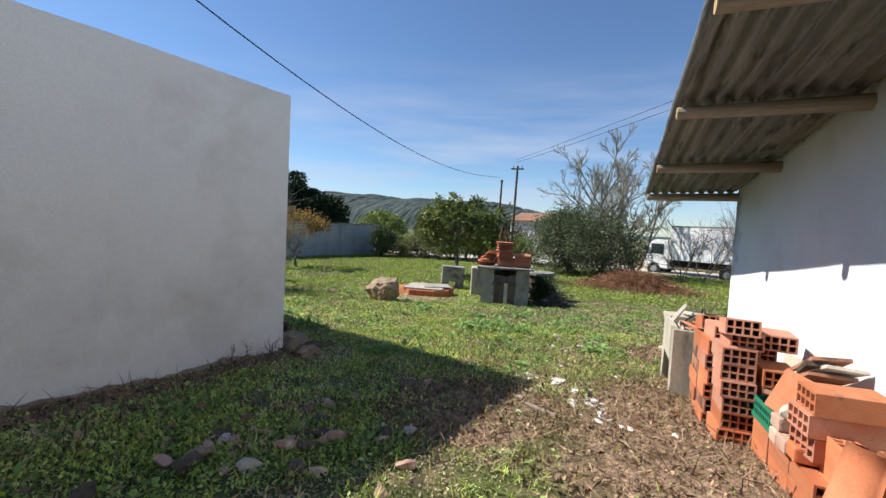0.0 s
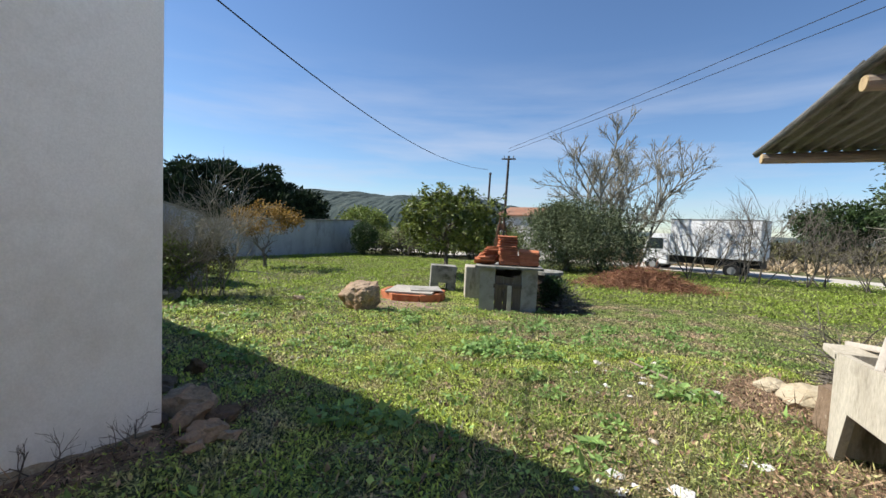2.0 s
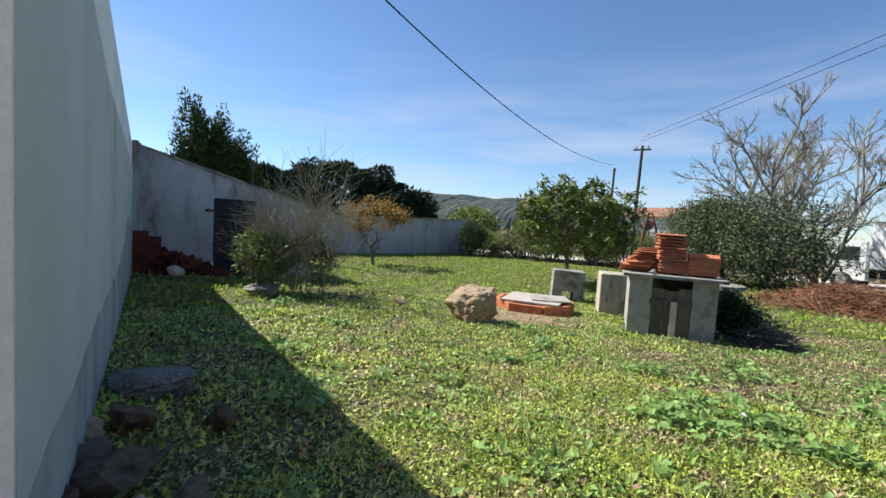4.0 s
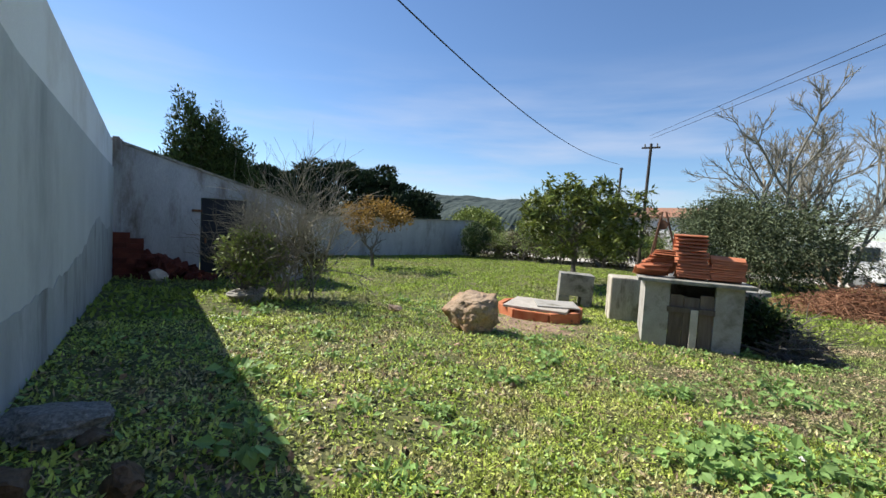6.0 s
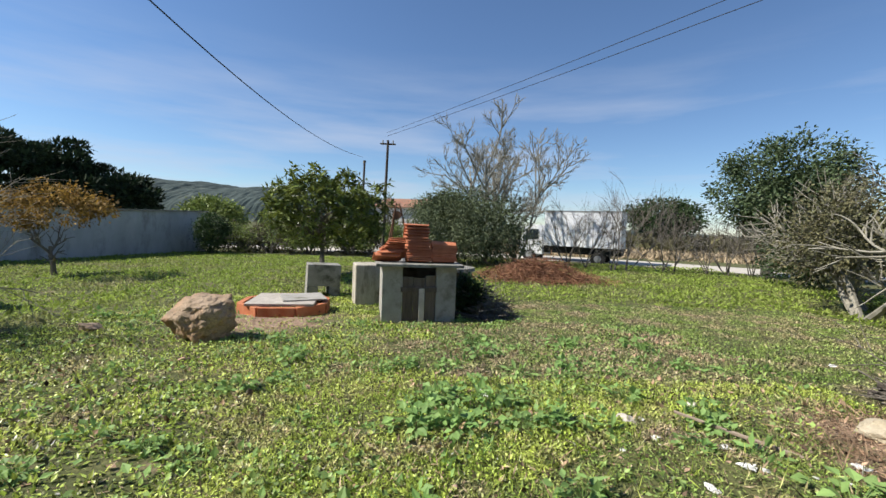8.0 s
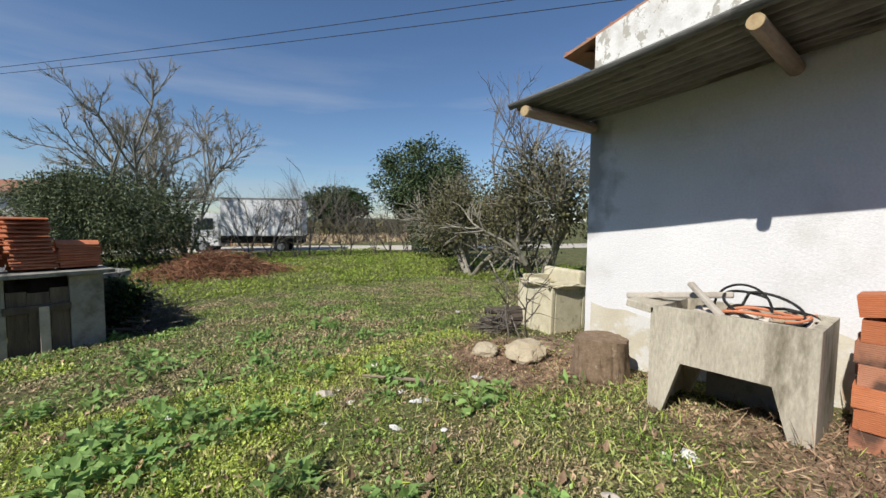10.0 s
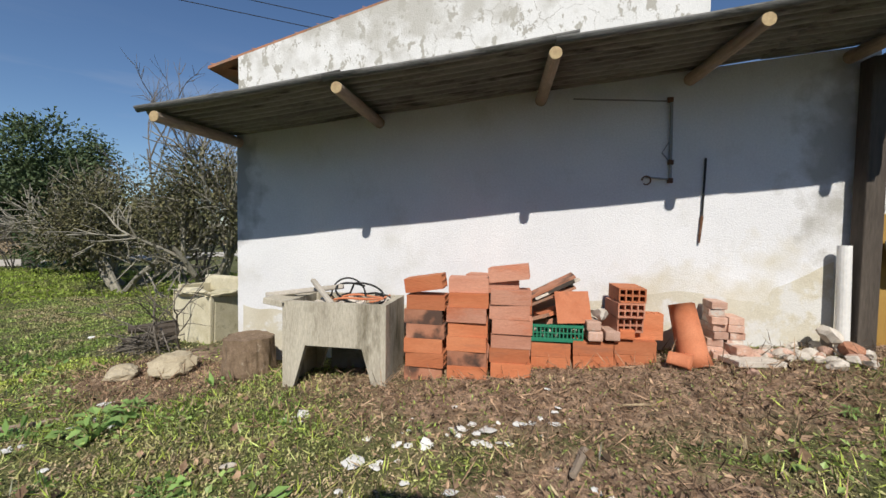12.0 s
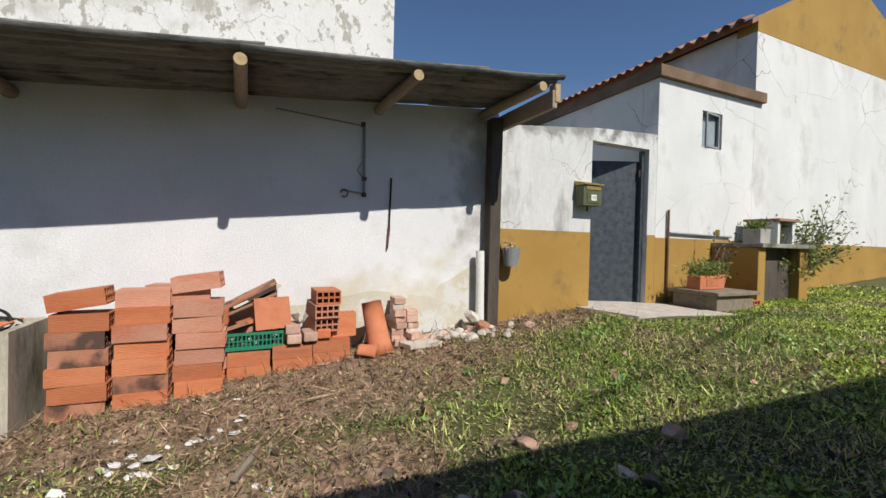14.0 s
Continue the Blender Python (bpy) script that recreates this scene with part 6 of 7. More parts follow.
def hose():
    pts = []
    for k in range(90):
        a = k * 0.21
        pts.append(Vector((0.34 + 0.16 * math.cos(a) * (1 if k < 60 else 0.6), 5.05 + 0.19 * math.sin(a) - 0.001 * k, _z - 0.03 + 0.075 * (1 + math.sin(a * 1.07 + 0.6)) * (0.9 if k < 34 else 0.35))))
    v, f = pipe_path(pts, 0.009, 7)
    link("hose", np_mesh("hose", v, f, M_BLACK), None, "tangled black rubber hose looped in the wash tank", "hose")
    pts = [Vector((0.36, 5.14 + 0.15 * math.cos(a), _z + 0.01 + 0.15 * math.sin(a))) for a in np.linspace(0, math.pi, 22)]
    v, f = pipe_path(pts, 0.0075, 7)
    link("hose", np_mesh("hose", v, f, M_BLACK), None, "black hose standing in a high loop over the tank", "hose")
    pts = [Vector((0.30 + 0.12 * math.cos(a * 1.3), 5.0 + 0.2 * math.sin(a), _z + 0.01 + 0.01 * math.sin(3 * a))) for a in np.linspace(0, 12, 60)]
    v, f = pipe_path(pts, 0.008, 6)
    link("red_cord", np_mesh("red_cord", v, f, M_TILE), None, "faded red cord tangled in the wash tank", "cord")


hose()
for k in range(22):
    x, y = r_.uniform(0.12, 0.52), r_.uniform(4.8, 5.5)
    link("rubble_piece", (RUB + STN[:2])[k % 6], None, "pale rubbish and mortar filling the wash tank", "rubble", "rubble in the wash tank", at=pose(x, y, _z - 0.055, *r_.uniform(0, 360, 3)) @ Matrix.Scale(r_.uniform(0.05, 0.09), 4))

# ---- fittings on the barn wall ----
def wall_pipe():
    t = thing("water_pipe", Matrix(), "thin grey water pipe with a tap on the barn wall", "pipe")
    bm = bmesh.new()
    x = BX - 0.02
    for p, q, r in (((x, 3.32, 1.885), (x, 2.56, 1.84), 0.007), ((x, 2.54, 1.85), (x, 2.53, 1.19), 0.013), ((x, 2.53, 1.20), (x, 2.72, 1.22), 0.008), ((x, 2.53, 1.33), (x, 2.60, 1.42), 0.006), ((x, 2.60, 1.42), (x, 2.52, 1.55), 0.004)):
        rod(bm, p, q, r, r, 8)
    part("pipe", bm, M_FRAME, t)
    for y, z in ((2.55, 1.85), (2.53, 1.19), (2.53, 1.34)):
        part("bracket", box(x - 0.015, BX, y - 0.02, y + 0.02, z - 0.02, z + 0.02, 0.004), M_RUST, t)
    pts = [(x - 0.02, 2.72 + 0.035 * math.cos(a), 1.19 + 0.035 * math.sin(a)) for a in np.linspace(0, 2 * math.pi * 0.85, 14)]
    v, f = pipe_path(pts, 0.006, 6)
    link("tap_handle", np_mesh("tap_handle", v, f, M_RUST), t)
    b = thing("iron_bar", Matrix(), "thin black iron bar hanging with a chain on the wall", "iron bar")
    part("bar", rod(bmesh.new(), (x, 2.265, 1.37), (x, 2.275, 0.90), 0.010, 0.008, 8), M_BLACK, b)
    part("chain", rod(bmesh.new(), (x, 2.275, 0.90), (x, 2.29, 0.68), 0.013, 0.009, 6), M_RUST, b)


wall_pipe()


def mailbox():
    t = thing("mailbox", pose(BX - 0.004, -0.17, 1.24), "faded green metal mailbox with a brassy flap on the gate wall", "mailbox")
    bm = box(-0.15, 0, -0.14, 0.14, 0.0, 0.24, 0.008)
    part("body", bm, M_GREEN, t)
    part("lid", prism([(-0.175, -0.15), (-0.175, 0.15), (0.0, 0.15), (0.0, -0.15)], [0.243, 0.243, 0.243, 0.243], [0.262, 0.262, 0.30, 0.30]), M_BRASS, t, "worn yellowish lid")
    part("flap", box(-0.158, -0.1505, -0.12, 0.10, 0.185, 0.235, 0.003), M_BRASS, t, "worn brassy letter flap")
    d = part("door", box(-0.158, -0.1505, -0.10, 0.09, 0.03, 0.16, 0.003), M_GREEN, t)
    part("number_plate", box(-0.161, -0.1585, -0.05, 0.03, 0.06, 0.13), M_PVC, d, "white plate with the house number")
    cu = bpy.data.curves.new("number", "FONT")
    cu.body, cu.size, cu.extrude, cu.align_x = "12", 0.055, 0.0008, "CENTER"
    tmp = new("number_tmp", cu)
    me = bpy.data.meshes.new_from_object(tmp)
    bpy.data.objects.remove(tmp)
    me.materials.clear()
    me.materials.append(M_BLACK)
    link("number", me, d, at=Matrix.Translation((-0.1625, -0.01, 0.077)) @ pose(0, 0, 0, 90, 0, -90))
    part("bracket", rod(bmesh.new(), (-0.06, 0, -0.06), (-0.06, 0, 0.0), 0.012, 0.012, 8), M_RUST, t)


mailbox()


def gate_door():
    t = thing("gate_door", pose(BX + 0.13, -1.25, 0.0, 0, 0, 0), "tall mottled blue-grey metal gate standing ajar", "gate")
    t["kind"] = "structure"
    bm = box(0, 0.03, 0, 0.93, -0.02, 1.92, 0.003)
    bmesh.ops.rotate(bm, verts=bm.verts, cent=(0, 0, 0), matrix=Matrix.Rotation(radians(-24), 3, "Z"))
    part("leaf", bm, M_GATEMETAL, t)
    bm = bmesh.new()
    block(bm, -0.06, -0.01, -0.018, 0.03, -0.02, 2.05)
    part("gate_frame", bm, M_GATEMETAL, t)
    part("hinge", rod(bmesh.new(), (-0.03, 0.035, 1.7), (-0.03, 0.035, 1.8), 0.012, 0.012, 8), M_RUST, t)


gate_door()
part("wall_courtyard", box(3.2, 3.4, -1.40, 2.2, -0.3, 2.6), M_HOUSE, None, "white courtyard wall seen through the gate", category="wall", kind="structure")
part("doorstep", prism([(-0.12, -1.60), (0.10, -0.30), (0.84, -0.10), (1.6, -0.28), (1.6, -1.28), (0.84, -1.50)], -0.1, 0.022), M_MORTAR, None, "cracked pale concrete apron before the gate", category="doorstep", kind="structure")
# pot hanging beyond the post
t_ = thing("hanging_pot", pose(BX - 0.11, 0.92, 0.52), "small grey hanging pot with dry flowers on the ochre wall", "flower pot")
part("pot", rod(bmesh.new(), (0, 0, 0), (0, 0, 0.20), 0.075, 0.10, 18), M_FRAME, t_)
v, f = leaves(np.random.default_rng(3), np.random.default_rng(4).normal(size=(60, 3)) * (0.05, 0.05, 0.02) + (0, 0, 0.21), 0.05, 0.02)
link("dry_flowers", np_mesh("dry_flowers", v, f, M_DRYSTEM), t_)

# ---- planters and masonry bench by the house ----
part("standpipe", rod(bmesh.new(), (BX - 0.03, -1.65, 0.0), (BX - 0.03, -1.64, 1.28), 0.016, 0.016, 10), M_RUST, None, "thin rusty standpipe against the annex wall", category="pipe")
t_ = thing("tap_pipe", Matrix(), "grey horizontal water pipe with a brass tap", "pipe")
part("pipe", rod(bmesh.new(), (BX - 0.03, -1.68, 0.97), (BX - 0.03, -3.0, 0.95), 0.014, 0.014, 8), M_FRAME, t_)
part("tap", box(BX - 0.07, BX - 0.02, -2.68, -2.64, 0.95, 1.05, 0.008), M_BRASS, t_)


def bench():
    t = thing("masonry_bench", Matrix(), "ochre masonry counter with a grey slab and dark recess", "masonry bench")
    x0, x1, y0, y1 = 0.22, BX - 0.006, -3.80, -2.60
    part("side", box(x0, x1, y1 - 0.16, y1, -0.05, 0.80, 0.008), M_OCHRE, t)
    part("side", box(x0, x1, y0, y0 + 0.22, -0.05, 0.80, 0.008), M_OCHRE, t)
    # near-black panel just behind the front: the recess's shade given as colour
    part("recess_wall", box(x0 + 0.12, x0 + 0.16, y0 + 0.223, y1 - 0.163, -0.05, 0.80), M_POST, t, "dark panel standing in for the shade inside the recess")
    part("slab", box(x0 - 0.06, x1, y0 - 0.05, y1 + 0.02, 0.803, 0.86, 0.008), M_CONCRETE_D, t)
    c = thing("stone_niche", Matrix(), "small white masonry niche with an orange slab on the counter", "niche")
    part("side", box(0.32, 0.72, -3.27, -3.21, 0.862, 1.18, 0.006), M_HOUSE, c)
    part("side", box(0.32, 0.72, -3.63, -3.57, 0.862, 1.18, 0.006), M_HOUSE, c)
    part("back", box(0.68, 0.72, -3.57, -3.27, 0.862, 1.18), M_CONCRETE_D, c)
    part("slab", box(0.28, 0.76, -3.68, -3.17, 1.182, 1.22, 0.006), M_TILE_OLD, c)
    p = thing("square_planter", pose(0.42, -2.90, 0.862) @ Matrix.Scale(0.82, 4), "square cream planter with green succulents on the counter", "planter")
    part("pot", box(-0.14, 0.14, -0.14, 0.14, 0, 0.24, 0.012), M_CONCRETE, p)
    rr2 = np.random.default_rng(12)
    cc = rr2.normal(size=(260, 3)) * (0.07, 0.08, 0.03) + (0, 0, 0.27)
    v, f = leaves(rr2, cc, 0.11, 0.02, droop=-1.2)
    link("plant", np_mesh("plant", v, f, M_MIDLEAF), p)
    s = thing("stone_trough", Matrix(), "low dark mossy stone trough with a flat slab", "trough")
    part("base", box(0.08, 0.66, -2.27, -1.56, -0.05, 0.20, 0.015), M_EARTHY, s)
    part("slab", box(0.03, 0.70, -2.32, -1.50, 0.203, 0.25, 0.012), M_EARTHY, s)
    q = thing("terracotta_planter", pose(0.40, -1.82, 0.252) @ Matrix.Scale(0.9, 4), "long terracotta planter full of small plants", "planter")
    part("pot", box(-0.10, 0.10, -0.26, 0.26, 0, 0.19, 0.015), M_TILE, q)
    part("moulding", box(-0.108, -0.1005, -0.13, 0.13, 0.05, 0.15, 0.003), M_TILE, q)
    cc = rr2.normal(size=(900, 3)) * (0.07, 0.17, 0.06) + (0, 0, 0.26)
    v, f = leaves(rr2, cc, 0.07, 0.02, droop=-0.6)
    link("plants", np_mesh("plants", v, f, M_MIDLEAF), q)
    u = thing("flower_pot", pose(0.46, -2.16, 0.252) @ Matrix.Scale(0.9, 4), "round terracotta pot with a dry upright plant", "flower pot")
    part("pot", rod(bmesh.new(), (0, 0, 0), (0, 0, 0.20), 0.075, 0.11, 18), M_TILE, u)
    part("rim", rod(bmesh.new(), (0, 0, 0.18), (0, 0, 0.205), 0.12, 0.12, 18), M_TILE, u)
    cc = rr2.normal(size=(300, 3)) * (0.06, 0.07, 0.05) + (0, 0, 0.25)
    v, f = leaves(rr2, cc, 0.06, 0.02, droop=-0.6)
    link("plant", np_mesh("plant", v, f, M_SCRUB), u)
    put_brick(0.30, -2.45, 0.06, rz=80, label="pale hollow brick beside the trough")


bench()
tree("wall_shrub", 0.60, -3.93, "airy leafy shrub growing against the house wall", 161, M_BARK, M_MIDLEAF, 0.80, 0.014, 2, None, 3600, (0.055, 0.032), 0.05, stems=12, lean=0.30, kids=(4, 6), category="shrub")
tree("potted_stem", 0.50, -2.15, "straggly upright stem among the planters", 162, M_BARK, M_SCRUB, 0.45, 0.010, 1, None, 90, (0.05, 0.025), 0.03, stems=3, lean=0.2, category="shrub", sink=-0.3)

TILE_O = tile_mesh("verge_tile", M_TILE_OLD)
# verge tiles of the house eave and of the barn
for k in range(24):
    link("verge_tile", TILE_O, bpy.data.objects["roof_house"], at=Matrix.Translation((0.98 + k * 0.21, -3.36, 4.315)) @ pose(0, 0, 0, -26, 0, 0) @ Matrix.Diagonal((0.95, 0.7, 0.7, 1)))
for k in range(19):
    y = 6.72 - k * 0.235
    link("verge_tile", TILE_O, bpy.data.objects["roof_barn"], at=pose(BX + 0.235, y, barn_top(y) + 0.012, 15.4, 0, 0) @ Matrix.Diagonal((0.9, 1, 0.35, 1)))

# ---- shed corner: heap of red bricks ----
HB_R = hollow_brick(mat=M_REDHEAP)
RED_H = stone_mesh("broken_brick", M_REDHEAP, 260)
r_ = np.random.default_rng(19)
for c in range(3):
    for k in range((9, 8, 5)[c]):
        px, py = shed_at(0.22 + c * 0.25, 0.25 + r_.uniform(-.03, .03))
        link("hollow_brick", HB_R, None, "dull red hollow brick stacked in the shed corner", "brick", "bricks in the shed corner", at=pose(px, py, gz(px, py) + 0.055 + k * 0.113, 0, 0, -18 + r_.uniform(-5, 5)))
for k in range(95):
    s = r_.uniform(0.6, 2.0)
    o = r_.uniform(0.15, 0.6)
    hmax = max(0.05, 1.05 - 0.72 * (s - 0.5))
    px, py = shed_at(s, o)
    link("broken_brick", (HB_R, RED_H, HB_R)[k % 3], None, "broken dull red brick in the heap by the shed", "brick", "brick heap by the shed", at=pose(px, py, gz(px, py) + r_.uniform(0.0, 1.0) * hmax * (1 - o), *r_.uniform(0, 360, 3)) @ Matrix.Scale(0.15 if k % 3 == 1 else 1.0, 4))
px, py = shed_at(0.9, 0.75)
link("rubble_piece", RUB[0], None, "pale mortar block before the brick heap", "rubble", at=pose(px, py, gz(px, py) + 0.12, 0, 0, 30) @ Matrix.Scale(0.26, 4))

# basin at the foot of the shrub
t_ = part("old_basin", rod(bmesh.new(), (0, 0, 0), (0, 0, 0.2), 0.22, 0.34, 20), M_CONCRETE, None, "old shallow stone basin under the leafy shrub", pose(-10.05, 8.35, gz(-10, 8.3) - 0.02, 8, 0, 0), category="basin")

# ---- stones at the corner of the west wall ----
for k, (x, y, s, kind) in enumerate(((-4.08, 4.24, 0.25, 3), (-3.60, 3.98, 0.15, 2), (-3.84, 4.08, 0.17, 3), (-3.70, 4.22, 0.14, 1), (-3.48, 4.05, 0.08, 3), (-4.62, 4.38, 0.20, 0), (-5.15, 4.62, 0.18, 1), (-4.92, 4.98, 0.15, 1), (-4.3, 4.55, 0.10, 0), (-4.45, 4.12, 0.17, 1), (-4.85, 4.30, 0.16, 0), (-5.2, 4.42, 0.13, 3), (-4.0, 3.98, 0.11, 1), (-3.5, 3.85, 0.07, 2))):
    me = (STD[k % 4], BRN[(k + 1) % 3], STN[k % 4], STN[(k + 1) % 4])[kind]
    lay("stone", me, x, y, s, ("dark lichened stone at the foot of the wall", "dark mossy stone in the grass", "tan stone block by the wall corner", "tan stone at the foot of the wall")[kind], "stone", "stones by the west wall", rz=k * 47, up=0.35)
part("aggregate_slab", stone(np.random.default_rng(55), (0.37, 0.28, 0.12), 0.3, 4), M_PEBBLY, None, "grey pebbly concrete slab lying by the wall", pose(-5.72, 4.98, gz(-5.7, 5.0) + 0.06, 4, 3, 15), category="slab")
for x, y in ((-5.85, 4.9), (-5.5, 5.0)):
    lay("stone", STD[2], x, y, 0.13, "dark stone under the pebbly slab", "stone", up=0.3)

# ---- shards, chips and stones on the lawn ----
for k, (x, y, s, c) in enumerate(((-2.1, 1.84, 0.085, 0), (-2.51, 2.01, 0.07, 1), (-2.6, 2.4, 0.06, 0), (-2.56, 2.63, 0.06, 1), (-2.66, 3.07, 0.05, 0), (-2.12, 3.53, 0.12, 2), (-1.69, 2.45, 0.055, 1), (-1.75, 2.55, 0.05, 1), (-1.62, 2.66, 0.06, 0), (-1.77, 1.95, 0.06, 1), (-2.0, 3.75, 0.07, 1), (-1.85, 3.70, 0.06, 1), (-2.35, 2.75, 0.09, 1), (-2.2, 2.5, 0.08, 2), (-0.98, 5.25, 0.05, 0), (-8.01, 10.11, 0.22, 3), (-3.38, 8.84, 0.05, 1), (-1.34, 7.5, 0.09, 0), (-5.7, 8.79, 0.08, 1), (-4.4, 9.22, 0.06, 1), (-0.68, 7.87, 0.06, 0), (-2.15, 2.2, .05, 1))):
    me = (RUB[k % 4], RED[k % 4], STD[k % 4], STN[k % 4])[c]
    lay("stone", me, x, y, s, ("pale mortar lump lying in the grass", "red brick shard lying in the grass", "dark stone in the trodden earth", "tan flat stone in the grass")[c], "stone", "loose stones", rz=k * 61, up=0.3, flat=0.7)
r_ = np.random.default_rng(70)
for x, y, sd, n in ((-1.34, 7.3, 0.16, 14), (-2.9, 6.6, 0.12, 8), (-4.9, 9.6, 0.2, 10), (-5.6, 10.3, 0.3, 14), (-2.2, 3.2, 0.3, 16), (-3.0, 2.9, 0.25, 10)):
    for k in range(n):
        px, py, s = r_.normal(x, sd), r_.normal(y, sd * 0.8), r_.uniform(0.012, 0.04)
        if px > -3.8 or py > 5.0:
            lay("brick_crumb", (RED + RUB)[k % 7], px, py, s, "crumb of red brick trodden into the lawn", "stone", "brick crumbs", rz=r_.uniform(0, 360), up=0.3, flat=0.5)
r_ = np.random.default_rng(72)
for k in range(46):
    x, y, s = r_.normal(-2.25, 0.38), r_.normal(2.15, 0.42), r_.uniform(0.025, 0.075)
    me = (RED + STD + RUB[:1] + STN[:1])[k % 10]
    lay("rubble_piece", me, x, y, s, "brick shard or stone half sunk in the shaded turf", "rubble", "rubble in the trodden patch", rz=r_.uniform(0, 360), rx=r_.uniform(-20, 20), up=0.55, flat=0.8)
r_ = np.random.default_rng(71)
chip = [stone_mesh("chip", M_PVC, 240 + i, 1, 0.8) for i in range(3)]
spots = ((-0.59, 3.85, 0.13, 10), (-0.55, 4.09, 0.10, 6), (-0.66, 4.36, 0.10, 6), (-1.0, 4.5, 0.13, 9), (-0.41, 5.15, 0.07, 7), (-0.46, 3.6, 0.12, 8), (-1.3, 4.58, 0.12, 6), (-0.8, 4.2, 0.4, 10), (-1.2, 3.6, 0.5, 8), (-0.9, 6.9, 0.5, 8), (-2.4, 8.2, 0.06, 4))
for x, y, sd, n in spots:
    for _ in range(n):
        px, py, s = r_.normal(x, sd), r_.normal(y, sd * 0.8), r_.uniform(0.015, 0.06)
        if px < 0.1:
            lay("plaster_chip", chip[_ % 3], px, py, s * (1.5 if _ == 0 else 0.85), "white plaster chip scattered on the ground", "chip", "plaster chips", rz=r_.uniform(0, 360), ry=r_.uniform(-25, 25), up=0.3, flat=0.3)
for x, y, w, l, a in ((-0.93, 3.47, 0.05, 0.26, 70), (-0.68, 7.24, 0.035, 0.85, 47), (-2.0, 3.95, 0.02, 0.7, -75), (-0.3, 3.0, 0.02, 0.3, 20)):
    part("stick", rod(bmesh.new(), (0, -l / 2, 0), (0, l / 2, 0), w / 2, w / 3, 6), M_LOG if w > 0.03 else M_DRYSTEM, None, "weathered piece of wood lying on the ground", pose(x, y, gz(x, y) + w / 2 + 0.008, 3, 0, a), category="stick")

scrap = [stone_mesh("scrap", M_PVC, 260 + i, 3, 1.4) for i in range(3)]
for k, (x, y) in enumerate(((-2.38, 7.69), (-1.27, 7.21), (-0.91, 6.83), (-0.6, 6.4), (-1.26, 6.59), (-2.38, 7.98), (-1.22, 7.54), (-0.88, 7.09), (1.82, 9.46), (-0.49, 6.67))):
    lay("paper_scrap", scrap[k % 3], x, y, 0.034 + 0.01 * (k % 3), "crumpled white scrap lying on the lawn", "scrap", "white scraps", rz=k * 71, ry=12, up=0.6, flat=0.45)

# ---- by the pump house ----
def legged_block():
    t = thing("concrete_trough", pose(-6.4, 15.4, gz(-6.4, 15.4), 0, 2, 25) @ Matrix.Scale(0.95, 4), "small old concrete trough on legs behind the brick ring", "trough")
    part("body", box(-0.45, 0.45, -0.35, 0.35, 0.30, 0.90, 0.02), M_CONCRETE_D, t)
    for s in (-1, 1):
        part("leg", box(s * 0.30 - 0.15, s * 0.30 + 0.15, -0.35, 0.35, -0.1, 0.297, 0.02), M_CONCRETE_D, t)


legged_block()
t_ = thing("pump_tripod", pose(-4.35, 15.0, gz(-4.3, 15)), "rusty red tripod of poles over the well", "tripod")
for a in (0, 2.1, 4.2):
    part("leg", rod(bmesh.new(), (math.cos(a) * 0.75, math.sin(a) * 0.5, 0), (0.05 * math.cos(a), 0, 2.5), 0.024, 0.02, 8), M_RUST, t_)
part("pulley", rod(bmesh.new(), (0, -0.04, 2.2), (0, 0.04, 2.2), 0.11, 0.11, 14), M_RUST, t_)
t_ = thing("well_curb", pose(-2.85, 14.2, gz(-2.8, 14.2)) @ Matrix.Diagonal((0.82, 0.82, 1.15, 1)), "dark round stone well curb overgrown behind the pump house", "well")
part("curb", rod(bmesh.new(), (0, 0, -0.1), (0, 0, 0.75), 0.62, 0.58, 26), M_STONE_D, t_)
part("lid", rod(bmesh.new(), (0, 0, 0.752), (0, 0, 0.82), 0.66, 0.64, 26), M_CONCRETE_D, t_)


for k, (x, y, l, a, tlt) in enumerate(((-2.5, 12.3, 0.9, 70, 4), (-2.35, 12.6, 0.7, 40, 12), (-2.55, 12.9, 0.8, 100, 8), (-2.2, 12.2, 0.6, 15, 3))):
    part("old_log", rod(bmesh.new(), (0, -l / 2, 0), (0, l / 2, 0), 0.035, 0.025, 8), M_POST, None, "dark old branch thrown down beside the pump house", pose(x, y, gz(x, y) + 0.05 + l / 2 * math.sin(radians(tlt)), tlt, 0, a), category="log", group="old branches by the pump house")

# ---- heap of cut brushwood ----
def brush(name, x, y, rx, ry, h, n, seed, mat, label):
    r = np.random.default_rng(seed)
    c = r.normal(size=(n, 3)) * (rx * 0.45, ry * 0.45, 0)
    rr3 = (c[:, 0] / rx) ** 2 + (c[:, 1] / ry) ** 2
    c[:, 2] = r.uniform(0, 1, n) * h * np.exp(-1.6 * rr3) + 0.02
    d = r.normal(size=(n, 3)) * (1, 1, 0.42)
    d /= np.linalg.norm(d, axis=1)[:, None]
    L = r.uniform(0.15, 0.6, (n, 1)) + (r.uniform(0, 1, (n, 1)) > 0.94) * r.uniform(0.4, 1.0, (n, 1)) * min(1.0, rx)
    rows = np.concatenate([c - d * L / 2, c + d * L / 2, np.full((n, 1), 0.008), np.full((n, 1), 0.004)], 1)
    rows[:, 2] = np.maximum(rows[:, 2], 0.01)
    rows[:, 5] = np.maximum(rows[:, 5], 0.01)
    v, f = tubes(rows, 3)
    link(name, np_mesh(name, v, f, mat), None, label, "brushwood", kind="stuff", at=pose(x, y, gz(x, y)))


